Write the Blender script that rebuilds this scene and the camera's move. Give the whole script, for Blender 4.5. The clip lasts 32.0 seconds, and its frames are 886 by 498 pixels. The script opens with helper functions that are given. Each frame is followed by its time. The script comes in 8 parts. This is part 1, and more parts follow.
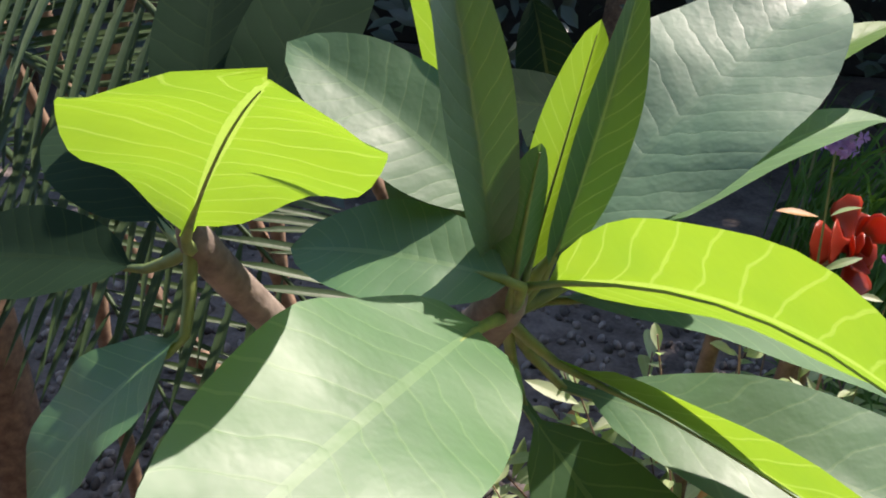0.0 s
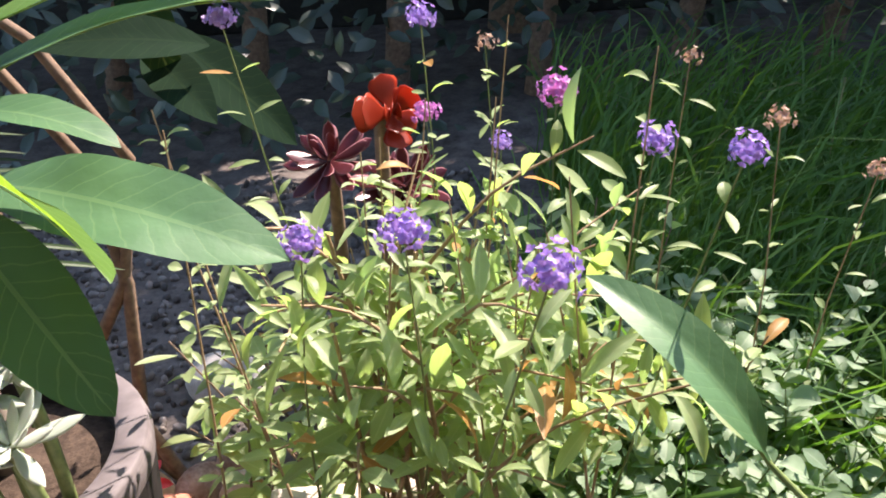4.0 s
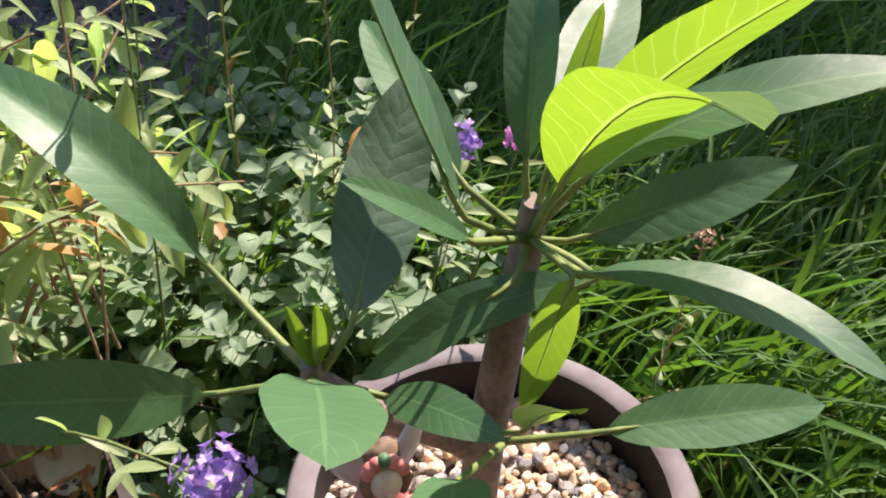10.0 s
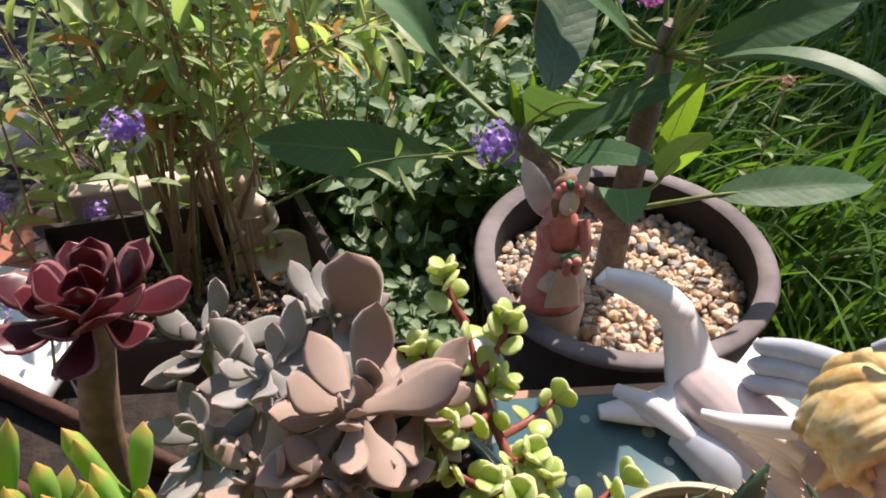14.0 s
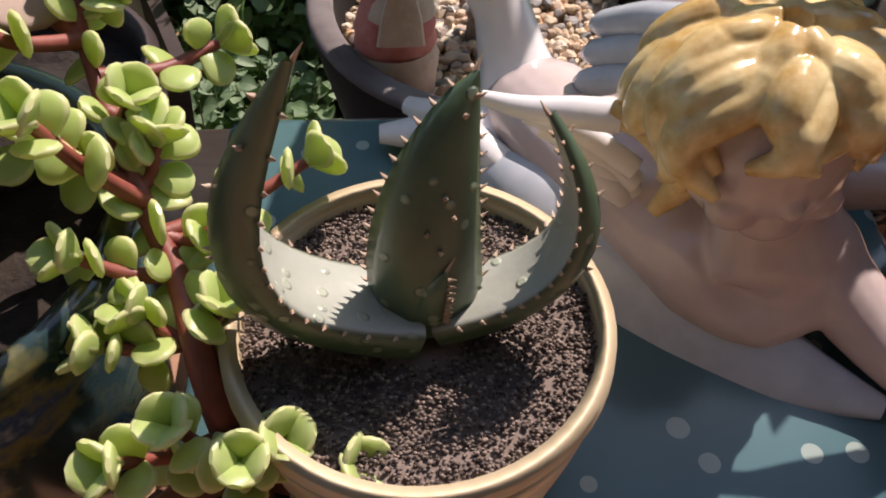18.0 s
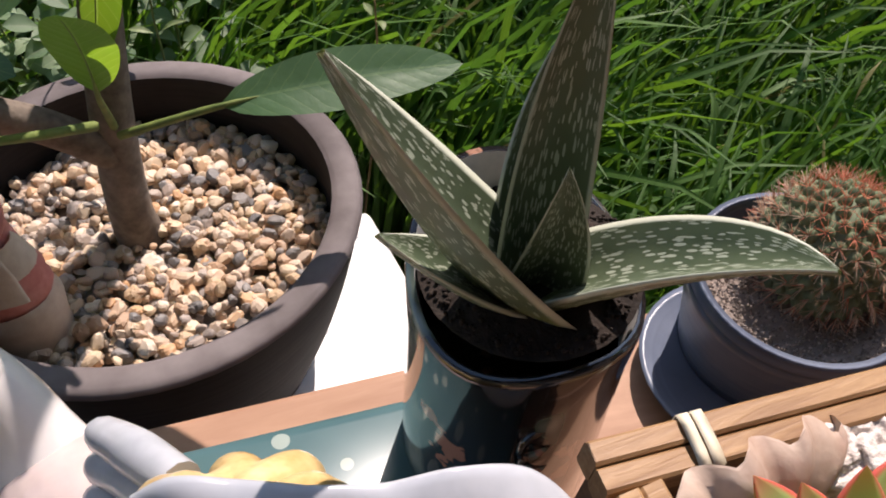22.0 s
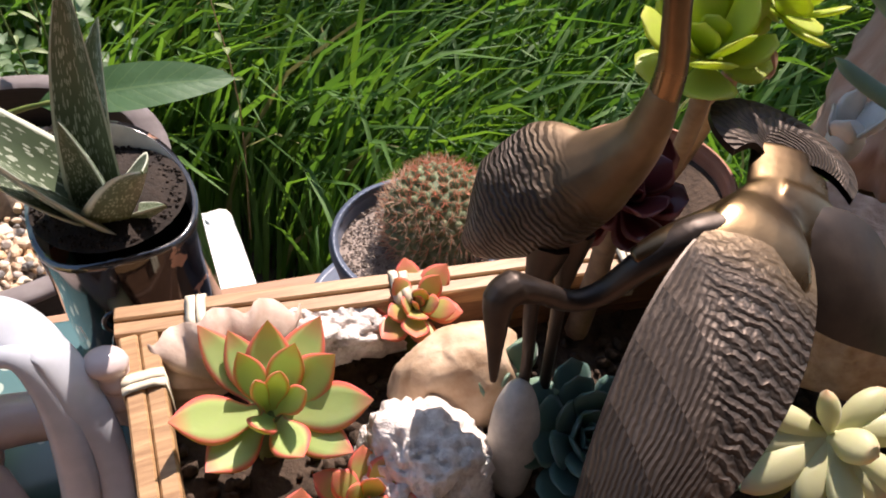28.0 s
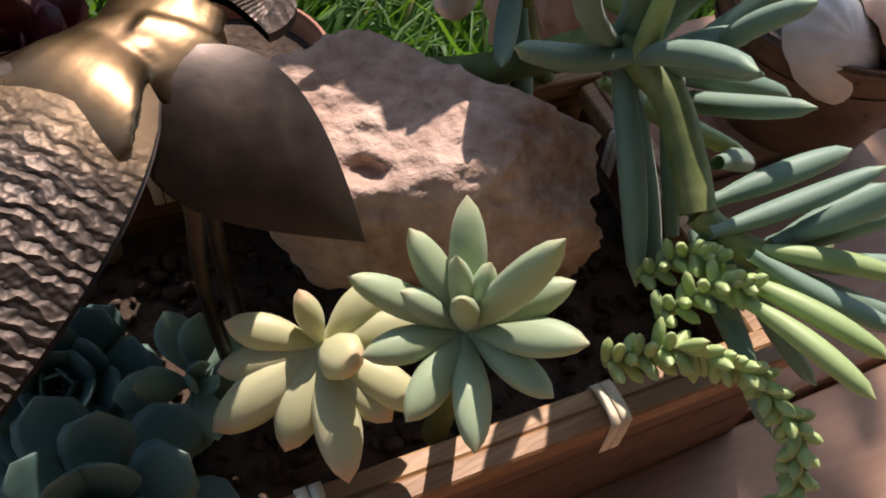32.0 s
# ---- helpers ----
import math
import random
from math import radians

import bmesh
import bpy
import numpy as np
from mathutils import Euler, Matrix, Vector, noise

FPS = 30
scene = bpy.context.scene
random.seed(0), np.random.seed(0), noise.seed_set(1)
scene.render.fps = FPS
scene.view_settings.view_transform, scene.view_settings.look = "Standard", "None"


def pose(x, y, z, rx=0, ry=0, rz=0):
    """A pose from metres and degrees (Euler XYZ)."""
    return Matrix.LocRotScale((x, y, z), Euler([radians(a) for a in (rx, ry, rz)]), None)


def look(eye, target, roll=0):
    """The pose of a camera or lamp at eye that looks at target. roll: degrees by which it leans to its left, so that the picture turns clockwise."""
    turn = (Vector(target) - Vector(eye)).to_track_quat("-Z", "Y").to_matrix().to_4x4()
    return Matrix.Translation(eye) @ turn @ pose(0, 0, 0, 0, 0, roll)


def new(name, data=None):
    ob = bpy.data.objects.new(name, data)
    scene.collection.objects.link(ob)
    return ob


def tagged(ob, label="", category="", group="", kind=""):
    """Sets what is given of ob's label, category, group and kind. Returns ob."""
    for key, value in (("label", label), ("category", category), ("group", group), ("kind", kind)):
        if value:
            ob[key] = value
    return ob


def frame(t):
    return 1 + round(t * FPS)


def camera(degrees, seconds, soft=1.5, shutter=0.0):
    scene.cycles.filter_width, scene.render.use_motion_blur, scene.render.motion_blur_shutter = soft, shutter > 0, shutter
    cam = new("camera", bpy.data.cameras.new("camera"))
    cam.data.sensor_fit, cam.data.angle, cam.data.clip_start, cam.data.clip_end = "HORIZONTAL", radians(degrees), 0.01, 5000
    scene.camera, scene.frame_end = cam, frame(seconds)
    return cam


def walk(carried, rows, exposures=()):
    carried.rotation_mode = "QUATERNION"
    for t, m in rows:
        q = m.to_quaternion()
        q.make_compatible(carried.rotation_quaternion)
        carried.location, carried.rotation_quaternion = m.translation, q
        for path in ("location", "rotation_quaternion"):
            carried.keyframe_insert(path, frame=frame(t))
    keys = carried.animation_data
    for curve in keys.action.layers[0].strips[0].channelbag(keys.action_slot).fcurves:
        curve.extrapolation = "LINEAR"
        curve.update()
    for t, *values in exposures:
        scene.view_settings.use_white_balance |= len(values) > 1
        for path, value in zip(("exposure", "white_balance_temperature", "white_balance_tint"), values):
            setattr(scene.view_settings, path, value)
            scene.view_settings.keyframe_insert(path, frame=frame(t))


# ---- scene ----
cam = camera(56.22, 32.0, 1.9)
PATH = [
    (0, (-0.4220, 0.1550, 1.2345), (-0.5401, 1.0286, 0.7625), 2.25),
    (0.5, (-0.4143, 0.1024, 1.2463), (-0.4963, 1.0022, 0.8179), 0.65),
    (1, (-0.3906, 0.0536, 1.2516), (-0.4414, 0.9590, 0.8301), 0.34),
    (1.5, (-0.3685, 0.0073, 1.2424), (-0.3972, 0.9052, 0.8032), 0.61),
    (2, (-0.3437, -0.0031, 1.2316), (-0.3347, 0.8872, 0.7764), 0.40),
    (2.5, (-0.2646, -0.0429, 1.2324), (-0.2435, 0.8443, 0.7717), -0.58),
    (4.5, (-0.0223, -0.0841, 1.2237), (-0.0690, 0.7812, 0.7246), -4.88),
    (5, (-0.0222, -0.0925, 1.2088), (0.0103, 0.7612, 0.6891), -5.08),
    (5.5, (0.0025, -0.0902, 1.1930), (0.1197, 0.7369, 0.6433), -4.15),
    (6, (0.0648, -0.0737, 1.1736), (0.2167, 0.7244, 0.5905), -3.03),
    (6.5, (0.1159, -0.0557, 1.1488), (0.2841, 0.7145, 0.5336), -2.49),
    (7, (0.1428, -0.0311, 1.1074), (0.3254, 0.7140, 0.4659), -1.29),
    (7.5, (0.1588, -0.0219, 1.0823), (0.3556, 0.7005, 0.4194), -0.21),
    (8, (0.1694, -0.0203, 1.0694), (0.3727, 0.6841, 0.3893), 0.31),
    (8.5, (0.1736, -0.0184, 1.0626), (0.3844, 0.6776, 0.3762), 0.76),
    (9, (0.1844, -0.0158, 1.0742), (0.4029, 0.6891, 0.3994), 0.65),
    (9.5, (0.1934, -0.0352, 1.1159), (0.4127, 0.6934, 0.4669), 0.67),
    (10, (0.2043, -0.0551, 1.1388), (0.4005, 0.6892, 0.5003), 0.98),
    (10.5, (0.1954, -0.0756, 1.1539), (0.3643, 0.6744, 0.5144), 1.50),
    (11, (0.1487, -0.1229, 1.1750), (0.3065, 0.6331, 0.5397), 1.60),
    (11.5, (0.1045, -0.1695, 1.1755), (0.2487, 0.5867, 0.5372), 1.37),
    (12, (0.0678, -0.2070, 1.1725), (0.1871, 0.5443, 0.5234), 0.63),
    (12.5, (0.0442, -0.2371, 1.1758), (0.1357, 0.5108, 0.5184), -0.59),
    (13, (0.0238, -0.2670, 1.1759), (0.1007, 0.4817, 0.5173), -0.97),
    (13.5, (0.0186, -0.2958, 1.1806), (0.1174, 0.4517, 0.5238), -0.38),
    (14, (0.0404, -0.3118, 1.1800), (0.1690, 0.4226, 0.5136), -0.61),
    (14.5, (0.0917, -0.3312, 1.1733), (0.2376, 0.3802, 0.4858), -0.37),
    (15, (0.1341, -0.3384, 1.1554), (0.2714, 0.3501, 0.4433), 0.07),
    (15.5, (0.1578, -0.3339, 1.1297), (0.2948, 0.3347, 0.3988), 0.94),
    (17.5, (0.1921, -0.2838, 0.9849), (0.3270, 0.3529, 0.2256), 1.69),
    (18, (0.1864, -0.2857, 0.9786), (0.3061, 0.3476, 0.2140), 1.31),
    (18.5, (0.2045, -0.2840, 0.9903), (0.3258, 0.3403, 0.2185), 1.13),
    (19, (0.2291, -0.2847, 1.0072), (0.3562, 0.3325, 0.2307), 0.15),
    (19.5, (0.2692, -0.2691, 1.0281), (0.4428, 0.3495, 0.2619), 0.67),
    (20, (0.2979, -0.2339, 1.0536), (0.5461, 0.3876, 0.3105), 1.89),
    (20.5, (0.3023, -0.2096, 1.0582), (0.5951, 0.4054, 0.3261), 2.47),
    (21, (0.3308, -0.1886, 1.0542), (0.6234, 0.4109, 0.3092), 2.27),
    (21.5, (0.3494, -0.1740, 1.0512), (0.6329, 0.4184, 0.2971), 2.90),
    (22, (0.3597, -0.1534, 1.0303), (0.6431, 0.4206, 0.2621), 4.03),
    (22.5, (0.3720, -0.1388, 1.0150), (0.6564, 0.4157, 0.2329), 4.47),
    (23, (0.3815, -0.1296, 1.0154), (0.6719, 0.4205, 0.2325), 4.80),
    (23.5, (0.3883, -0.1214, 1.0228), (0.6808, 0.4397, 0.2485), 4.68),
    (24, (0.3880, -0.1306, 1.0391), (0.6745, 0.4398, 0.2693), 4.23),
    (24.5, (0.3969, -0.1593, 1.0549), (0.6744, 0.4183, 0.2873), 3.52),
    (26.5, (0.4431, -0.2617, 1.0571), (0.6986, 0.3335, 0.2952), 2.37),
    (27, (0.4371, -0.2931, 1.0691), (0.7199, 0.3143, 0.3266), 3.03),
    (27.5, (0.4698, -0.3067, 1.0616), (0.7388, 0.2996, 0.3133), 3.27),
    (28, (0.5114, -0.3478, 1.1128), (0.7676, 0.2735, 0.3723), 3.01),
    (28.5, (0.5302, -0.3835, 1.1554), (0.7781, 0.2578, 0.4293), 1.46),
    (29, (0.5479, -0.4041, 1.1942), (0.8031, 0.2517, 0.4837), 1.82),
    (29.5, (0.5651, -0.4311, 1.2085), (0.8332, 0.2258, 0.5038), 2.46),
    (30, (0.5947, -0.4421, 1.1815), (0.8793, 0.1805, 0.4525), 2.83),
    (30.5, (0.6193, -0.4369, 1.1427), (0.9043, 0.1508, 0.3854), 1.95),
    (31, (0.6458, -0.4137, 1.1032), (0.9448, 0.1482, 0.3318), 2.09),
    (31.5, (0.6738, -0.3957, 1.0697), (0.9987, 0.1355, 0.2872), 3.55),
    (32, (0.6953, -0.3814, 1.0427), (1.0422, 0.1275, 0.2548), 5.44),
]

walk(cam, [(t, look(eye, target, roll)) for t, eye, target, roll in PATH],
     exposures=[(0, 1.1), (2, 1.34), (5, 1.7), (6.5, 1.38), (8, 1.15), (10, 1.25), (13, 1.05), (15, 0.68), (18, 0.50), (21, 0.42), (24, 0.70), (28, 1.0), (30, 0.88), (32, 0.72)])

# ---- light ----
SUN = Vector((0.42, 0.50, 0.76)).normalized()
world = bpy.data.worlds.new("world")
scene.world = world
world.use_nodes = True
wn = world.node_tree.nodes
sky = wn.new("ShaderNodeTexSky")
sky.sky_type = "NISHITA"
sky.sun_disc = False
sky.sun_elevation = math.asin(SUN.z)
sky.sun_rotation = math.atan2(SUN.x, SUN.y)
wn["Background"].inputs[1].default_value = 0.142
world.node_tree.links.new(sky.outputs[0], wn["Background"].inputs[0])
lamp = new("sun", bpy.data.lights.new("sun", "SUN"))
lamp.data.energy = 5.15
lamp.data.angle = radians(0.55)
lamp.data.color = (1.0, 0.842, 0.775)
lamp.matrix_world = look((SUN.x * 8, SUN.y * 8, SUN.z * 8), (0, 0, 0))
GROUND = 0.18
DECK = 0.65


# ---- materials ----
class Nodes:
    """A small wrapper round one material's node tree."""

    def __init__(self, name):
        self.mat = bpy.data.materials.new(name)
        self.mat.use_nodes = True
        self.tree = self.mat.node_tree
        self.shader = self.tree.nodes["Principled BSDF"]
        self.out = self.tree.nodes["Material Output"]

    def add(self, kind, **inputs):
        node = self.tree.nodes.new(kind)
        for key, value in inputs.items():
            self.put(node, int(key[1:]) if key[0] == "i" and key[1:].isdigit() else key.replace("_", " "), value)
        return node

    def put(self, node, key, value):
        if hasattr(value, "is_linked"):
            self.tree.links.new(value, node.inputs[key])
        else:
            node.inputs[key].default_value = value

    def math(self, op, a, b=0.0, c=0.0):
        node = self.tree.nodes.new("ShaderNodeMath")
        node.operation = op
        for i, value in enumerate((a, b, c)):
            self.put(node, i, value)
        return node.outputs[0]

    def mix(self, fac, a, b):
        node = self.tree.nodes.new("ShaderNodeMix")
        node.data_type = "RGBA"
        self.put(node, 0, fac)
        self.put(node, 6, a)
        self.put(node, 7, b)
        return node.outputs[2]

    def noise(self, scale, detail=3.0, coords=None, rough=0.55):
        node = self.add("ShaderNodeTexNoise", Scale=scale, Detail=detail, Roughness=rough)
        self.tree.links.new(coords or self.place(), node.inputs["Vector"])
        return node.outputs["Fac"]

    def place(self):
        return self.add("ShaderNodeTexCoord").outputs["Object"]

    def uv(self):
        sep = self.tree.nodes.new("ShaderNodeSeparateXYZ")
        self.tree.links.new(self.add("ShaderNodeTexCoord").outputs["UV"], sep.inputs[0])
        return sep.outputs[0], sep.outputs[1]

    def ramp(self, fac, *stops):
        node = self.tree.nodes.new("ShaderNodeValToRGB")
        self.put(node, 0, fac)
        marks = node.color_ramp.elements
        while len(marks) < len(stops):
            marks.new(0.5)
        for mark, (at, colour) in zip(marks, stops):
            mark.position, mark.color = at, (*colour, 1) if len(colour) == 3 else colour
        return node.outputs[0]

    def random(self):
        return self.add("ShaderNodeObjectInfo").outputs["Random"]

    def island(self):
        return self.add("ShaderNodeNewGeometry").outputs["Random Per Island"]

    def bump(self, height, strength=0.4, distance=0.002):
        node = self.add("ShaderNodeBump", Strength=strength, Distance=distance, Height=height)
        self.put(self.shader, "Normal", node.outputs[0])
        return node.outputs[0]

    def done(self, colour, rough=0.6, metal=0.0, spec=0.5, through_colour=None, through_part=0.0):
        self.put(self.shader, "Base Color", colour)
        self.put(self.shader, "Roughness", rough)
        self.put(self.shader, "Metallic", metal)
        self.put(self.shader, "Specular IOR Level", spec)
        if through_colour is not None:
            glow = self.add("ShaderNodeBsdfTranslucent", Color=through_colour)
            both = self.add("ShaderNodeMixShader", i0=through_part)
            self.tree.links.new(self.shader.outputs[0], both.inputs[1])
            self.tree.links.new(glow.outputs[0], both.inputs[2])
            self.tree.links.new(both.outputs[0], self.out.inputs[0])
        return self.mat


def rgb(r, g, b):
    return (r, g, b, 1.0)


def leaf_material(name, deep, light, thin, part=0.45, rough=0.38, veins=13.0, vein_gain=0.3, bumpy=0.3, per_piece=False, relief=0.25, coat=0.35, gloss=0.5, spec=0.5):
    """A broad leaf: midrib and side veins along its UV, mottled, with light passing through."""
    n = Nodes(name)
    u, v = n.uv()
    side = n.math("ABSOLUTE", n.math("SUBTRACT", n.math("MULTIPLY", u, 2.0), 1.0))
    bend = n.math("MULTIPLY", n.math("SUBTRACT", n.noise(38.0, 2.0), 0.5), 0.07)
    wave = n.math("FRACT", n.math("MULTIPLY", n.math("ADD", n.math("SUBTRACT", v, n.math("MULTIPLY", side, 0.13)), bend), veins))
    ridge = n.math("ABSOLUTE", n.math("SUBTRACT", wave, 0.5))
    vein = n.math("LESS_THAN", ridge, 0.045)
    rib = n.math("LESS_THAN", side, 0.05)
    lines = n.math("MAXIMUM", n.math("MULTIPLY", vein, 0.6), rib)
    spots = n.noise(28.0, 4.0)
    pick = n.island() if per_piece else n.random()
    tone = n.mix(n.math("ADD", n.math("MULTIPLY", spots, 0.7), n.math("MULTIPLY", n.math("SUBTRACT", pick, 0.35), 0.6)), deep, light)
    colour = n.mix(n.math("MULTIPLY", lines, vein_gain), tone, rgb(light[0] * 1.7, light[1] * 1.35, light[2] * 1.3))
    beam = n.mix(n.math("MULTIPLY", lines, 0.30), n.mix(spots, thin, rgb(thin[0] * 0.62, thin[1] * 0.78, thin[2])), rgb(0.62, 0.78, 0.2))
    swell = n.math("ADD", n.math("MULTIPLY", spots, 0.5), n.math("MULTIPLY", n.noise(75.0, 3.0), 0.35))
    n.bump(n.math("ADD", n.math("MULTIPLY", n.math("POWER", n.math("MULTIPLY", ridge, 2.0), 0.4), relief), swell), bumpy, 0.004)
    n.put(n.shader, "Coat Weight", coat)
    n.put(n.shader, "Coat Roughness", gloss)
    return n.done(colour, n.ramp(n.noise(60.0), (0.3, (rough - 0.05,) * 3), (0.7, (rough + 0.05,) * 3)), 0.0, spec, beam, part)


def small_leaf_material(name, deep, light, thin, part=0.4, rough=0.45, warm=None, warm_share=0.0, spec=0.9, coat=0.3):
    """A mass of small leaves: a tone of its own for each one."""
    n = Nodes(name)
    u, v = n.uv()
    side = n.math("ABSOLUTE", n.math("SUBTRACT", n.math("MULTIPLY", u, 2.0), 1.0))
    rib = n.math("MULTIPLY", n.math("LESS_THAN", side, 0.09), 0.3)
    pick = n.island()
    tone = n.mix(n.math("ADD", n.math("MULTIPLY", pick, 0.75), n.math("MULTIPLY", n.noise(40.0), 0.3)), deep, light)
    beam = n.mix(pick, thin, rgb(thin[0] * 0.6, thin[1] * 0.75, thin[2]))
    if warm:
        dry = n.math("GREATER_THAN", pick, 1.0 - warm_share)
        tone = n.mix(dry, tone, warm)
        beam = n.mix(dry, beam, warm)
    colour = n.mix(rib, tone, rgb(light[0] * 1.5, light[1] * 1.3, light[2] * 1.4))
    n.bump(n.math("ADD", n.noise(90.0), side), 0.3, 0.002)
    n.put(n.shader, "Coat Weight", coat)
    n.put(n.shader, "Coat Roughness", 0.5)
    return n.done(colour, rough, 0.0, spec, beam, part)


def plain_material(name, deep, light, rough=0.7, metal=0.0, scale=25.0, bumpy=0.3, fine=140.0, spec=0.5, distance=0.002, per_piece=False):
    """Two tones at two scales, with a fine relief."""
    n = Nodes(name)
    big, small = n.noise(scale, 4.0), n.noise(fine, 3.0)
    both = n.math("ADD", n.math("MULTIPLY", big, 0.65), n.math("MULTIPLY", small, 0.35))
    if per_piece:
        both = n.math("ADD", n.math("MULTIPLY", both, 0.5), n.math("MULTIPLY", n.island(), 0.5))
    colour = n.ramp(both, (0.32, deep), (0.68, light))
    n.bump(both, bumpy, distance)
    return n.done(colour, n.ramp(small, (0.2, (max(rough - 0.12, 0.02),) * 3), (0.8, (min(rough + 0.1, 1),) * 3)), metal, spec)


def succulent_material(name, deep, light, tip, tip_from=0.72, edge=None, bloom=0.3, rough=0.5, part=0.18):
    """A fleshy leaf: UV u runs round it, v along it; a coloured tip, and a rim where edge is given."""
    n = Nodes(name)
    u, v = n.uv()
    pick = n.island()
    tone = n.mix(n.math("ADD", n.math("MULTIPLY", n.noise(45.0, 4.0), 0.7), n.math("MULTIPLY", pick, 0.4)), deep, light)
    tip_in = n.ramp(v, (tip_from, (0, 0, 0)), (min(tip_from + 0.25, 1.0), (1, 1, 1)))
    colour = n.mix(tip_in, tone, tip)
    if edge:
        # the two sides of the leaf lie at u = 0, 0.5 and 1
        near = n.math("ABSOLUTE", n.math("SUBTRACT", n.math("FRACT", n.math("MULTIPLY", u, 2.0)), 0.5))
        colour = n.mix(n.ramp(n.math("ADD", near, n.math("MULTIPLY", v, 0.05)), (0.285, (0, 0, 0)), (0.37, (1, 1, 1))), colour, edge)
    n.bump(n.noise(120.0), 0.15, 0.001)
    n.put(n.shader, "Subsurface Weight", 0.12)
    n.put(n.shader, "Subsurface Radius", (0.004, 0.006, 0.002))
    n.put(n.shader, "Sheen Weight", bloom * 0.3)
    return n.done(colour, rough, 0.0, 0.4, rgb(light[0] * 1.6, min(light[1] * 1.7, 1), light[2] * 0.6), part)


plum_leaf = leaf_material("plumeria_leaf", rgb(0.034, 0.088, 0.036), rgb(0.098, 0.212, 0.084), rgb(0.15, 0.29, 0.02), 0.22, 0.52, 13.0, 0.30, 0.34, False, 0.08, 0.13, 0.42)
# brighter copy for new and backlit leaves, the backlight put into its colour
plum_thin = leaf_material("plumeria_young_backlit_leaf", rgb(0.07, 0.17, 0.025), rgb(0.13, 0.26, 0.04), rgb(0.30, 0.46, 0.022), 0.52, 0.48, 13.0, 0.12)
plum_rough = leaf_material("plumeria_ridged_leaf", rgb(0.040, 0.085, 0.045), rgb(0.105, 0.195, 0.105), rgb(0.12, 0.24, 0.03), 0.12, 0.55, 15.0, 0.04, 0.55, False, 0.12, 0.30, 0.45)
plum_bark = plain_material("plumeria_bark", (0.10, 0.078, 0.060), (0.27, 0.225, 0.18), 0.85, 0, 40, 0.7, 160)
plum_green_stem = plain_material("plumeria_green_stem", (0.08, 0.13, 0.03), (0.22, 0.27, 0.07), 0.6, 0, 60, 0.3)
# dark copy of the broad leaf, with deep shade put into its colour
shade_toned_leaf = leaf_material("shade_toned_leaf", rgb(0.006, 0.018, 0.008), rgb(0.016, 0.038, 0.018), rgb(0.03, 0.07, 0.012), 0.15, 0.9, 13.0, 0.05, 0.15, False, 0.15, 0.0, 0.5, 0.12)
palm_leaf = small_leaf_material("palm_leaf", rgb(0.014, 0.034, 0.010), rgb(0.060, 0.100, 0.036), rgb(0.08, 0.15, 0.02), 0.2, 0.5, None, 0.0, 0.3, 0.05)
bush_leaf = small_leaf_material("bush_leaf", rgb(0.155, 0.235, 0.080), rgb(0.48, 0.57, 0.31), rgb(0.54, 0.70, 0.15), 0.52, 0.50, rgb(0.50, 0.27, 0.08), 0.03, 0.5, 0.1)
mint_leaf = small_leaf_material("mint_leaf", rgb(0.085, 0.155, 0.085), rgb(0.27, 0.36, 0.225), rgb(0.28, 0.45, 0.06), 0.34, 0.55, None, 0.0, 0.35, 0.0)
# near-black green: the deep shade of the background is put into this leaf colour
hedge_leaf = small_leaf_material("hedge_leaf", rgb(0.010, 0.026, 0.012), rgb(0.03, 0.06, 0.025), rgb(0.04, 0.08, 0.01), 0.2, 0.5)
grass_blade = small_leaf_material("grass_blade", rgb(0.036, 0.095, 0.022), rgb(0.105, 0.215, 0.044), rgb(0.19, 0.37, 0.024), 0.39, 0.60, rgb(0.26, 0.25, 0.10), 0.015, 0.35, 0.10)
bush_stem = plain_material("bush_stem", (0.10, 0.06, 0.04), (0.28, 0.19, 0.12), 0.8, 0, 60, 0.4)
green_stem = plain_material("green_stem", (0.08, 0.12, 0.03), (0.22, 0.26, 0.09), 0.6, 0, 60, 0.3)
dry_stem = plain_material("dry_stem", (0.22, 0.14, 0.07), (0.42, 0.30, 0.17), 0.8, 0, 60, 0.3)
petal_purple = small_leaf_material("purple_petal", rgb(0.26, 0.15, 0.48), rgb(0.56, 0.41, 0.78), rgb(0.48, 0.28, 0.72), 0.35, 0.6)
petal_pink = small_leaf_material("pink_petal", rgb(0.55, 0.16, 0.50), rgb(0.80, 0.38, 0.72), rgb(0.72, 0.22, 0.58), 0.35, 0.6)
petal_dry = small_leaf_material("dry_petal", rgb(0.34, 0.20, 0.13), rgb(0.62, 0.42, 0.30), rgb(0.5, 0.3, 0.2), 0.3, 0.8)
petal_red = small_leaf_material("red_petal", rgb(0.45, 0.01, 0.02), rgb(0.75, 0.04, 0.05), rgb(0.8, 0.05, 0.05), 0.35, 0.5)
soil = plain_material("soil", (0.022, 0.015, 0.011), (0.10, 0.07, 0.05), 0.95, 0, 60, 0.9, 260, 0.2, 0.004)
# a darker copy of soil
dark_soil = plain_material("near_black_soil", (0.008, 0.006, 0.005), (0.040, 0.030, 0.024), 0.9, 0, 60, 0.9, 260, 0.25, 0.004)
gravel_ground = plain_material("gravel_ground", (0.06, 0.05, 0.043), (0.20, 0.17, 0.15), 0.95, 0, 14, 0.9, 90, 0.2, 0.01)
stone_mix = plain_material("gravel_stone", (0.07, 0.06, 0.053), (0.26, 0.225, 0.20), 0.85, 0, 30, 0.4, 160, 0.3, 0.002, True)
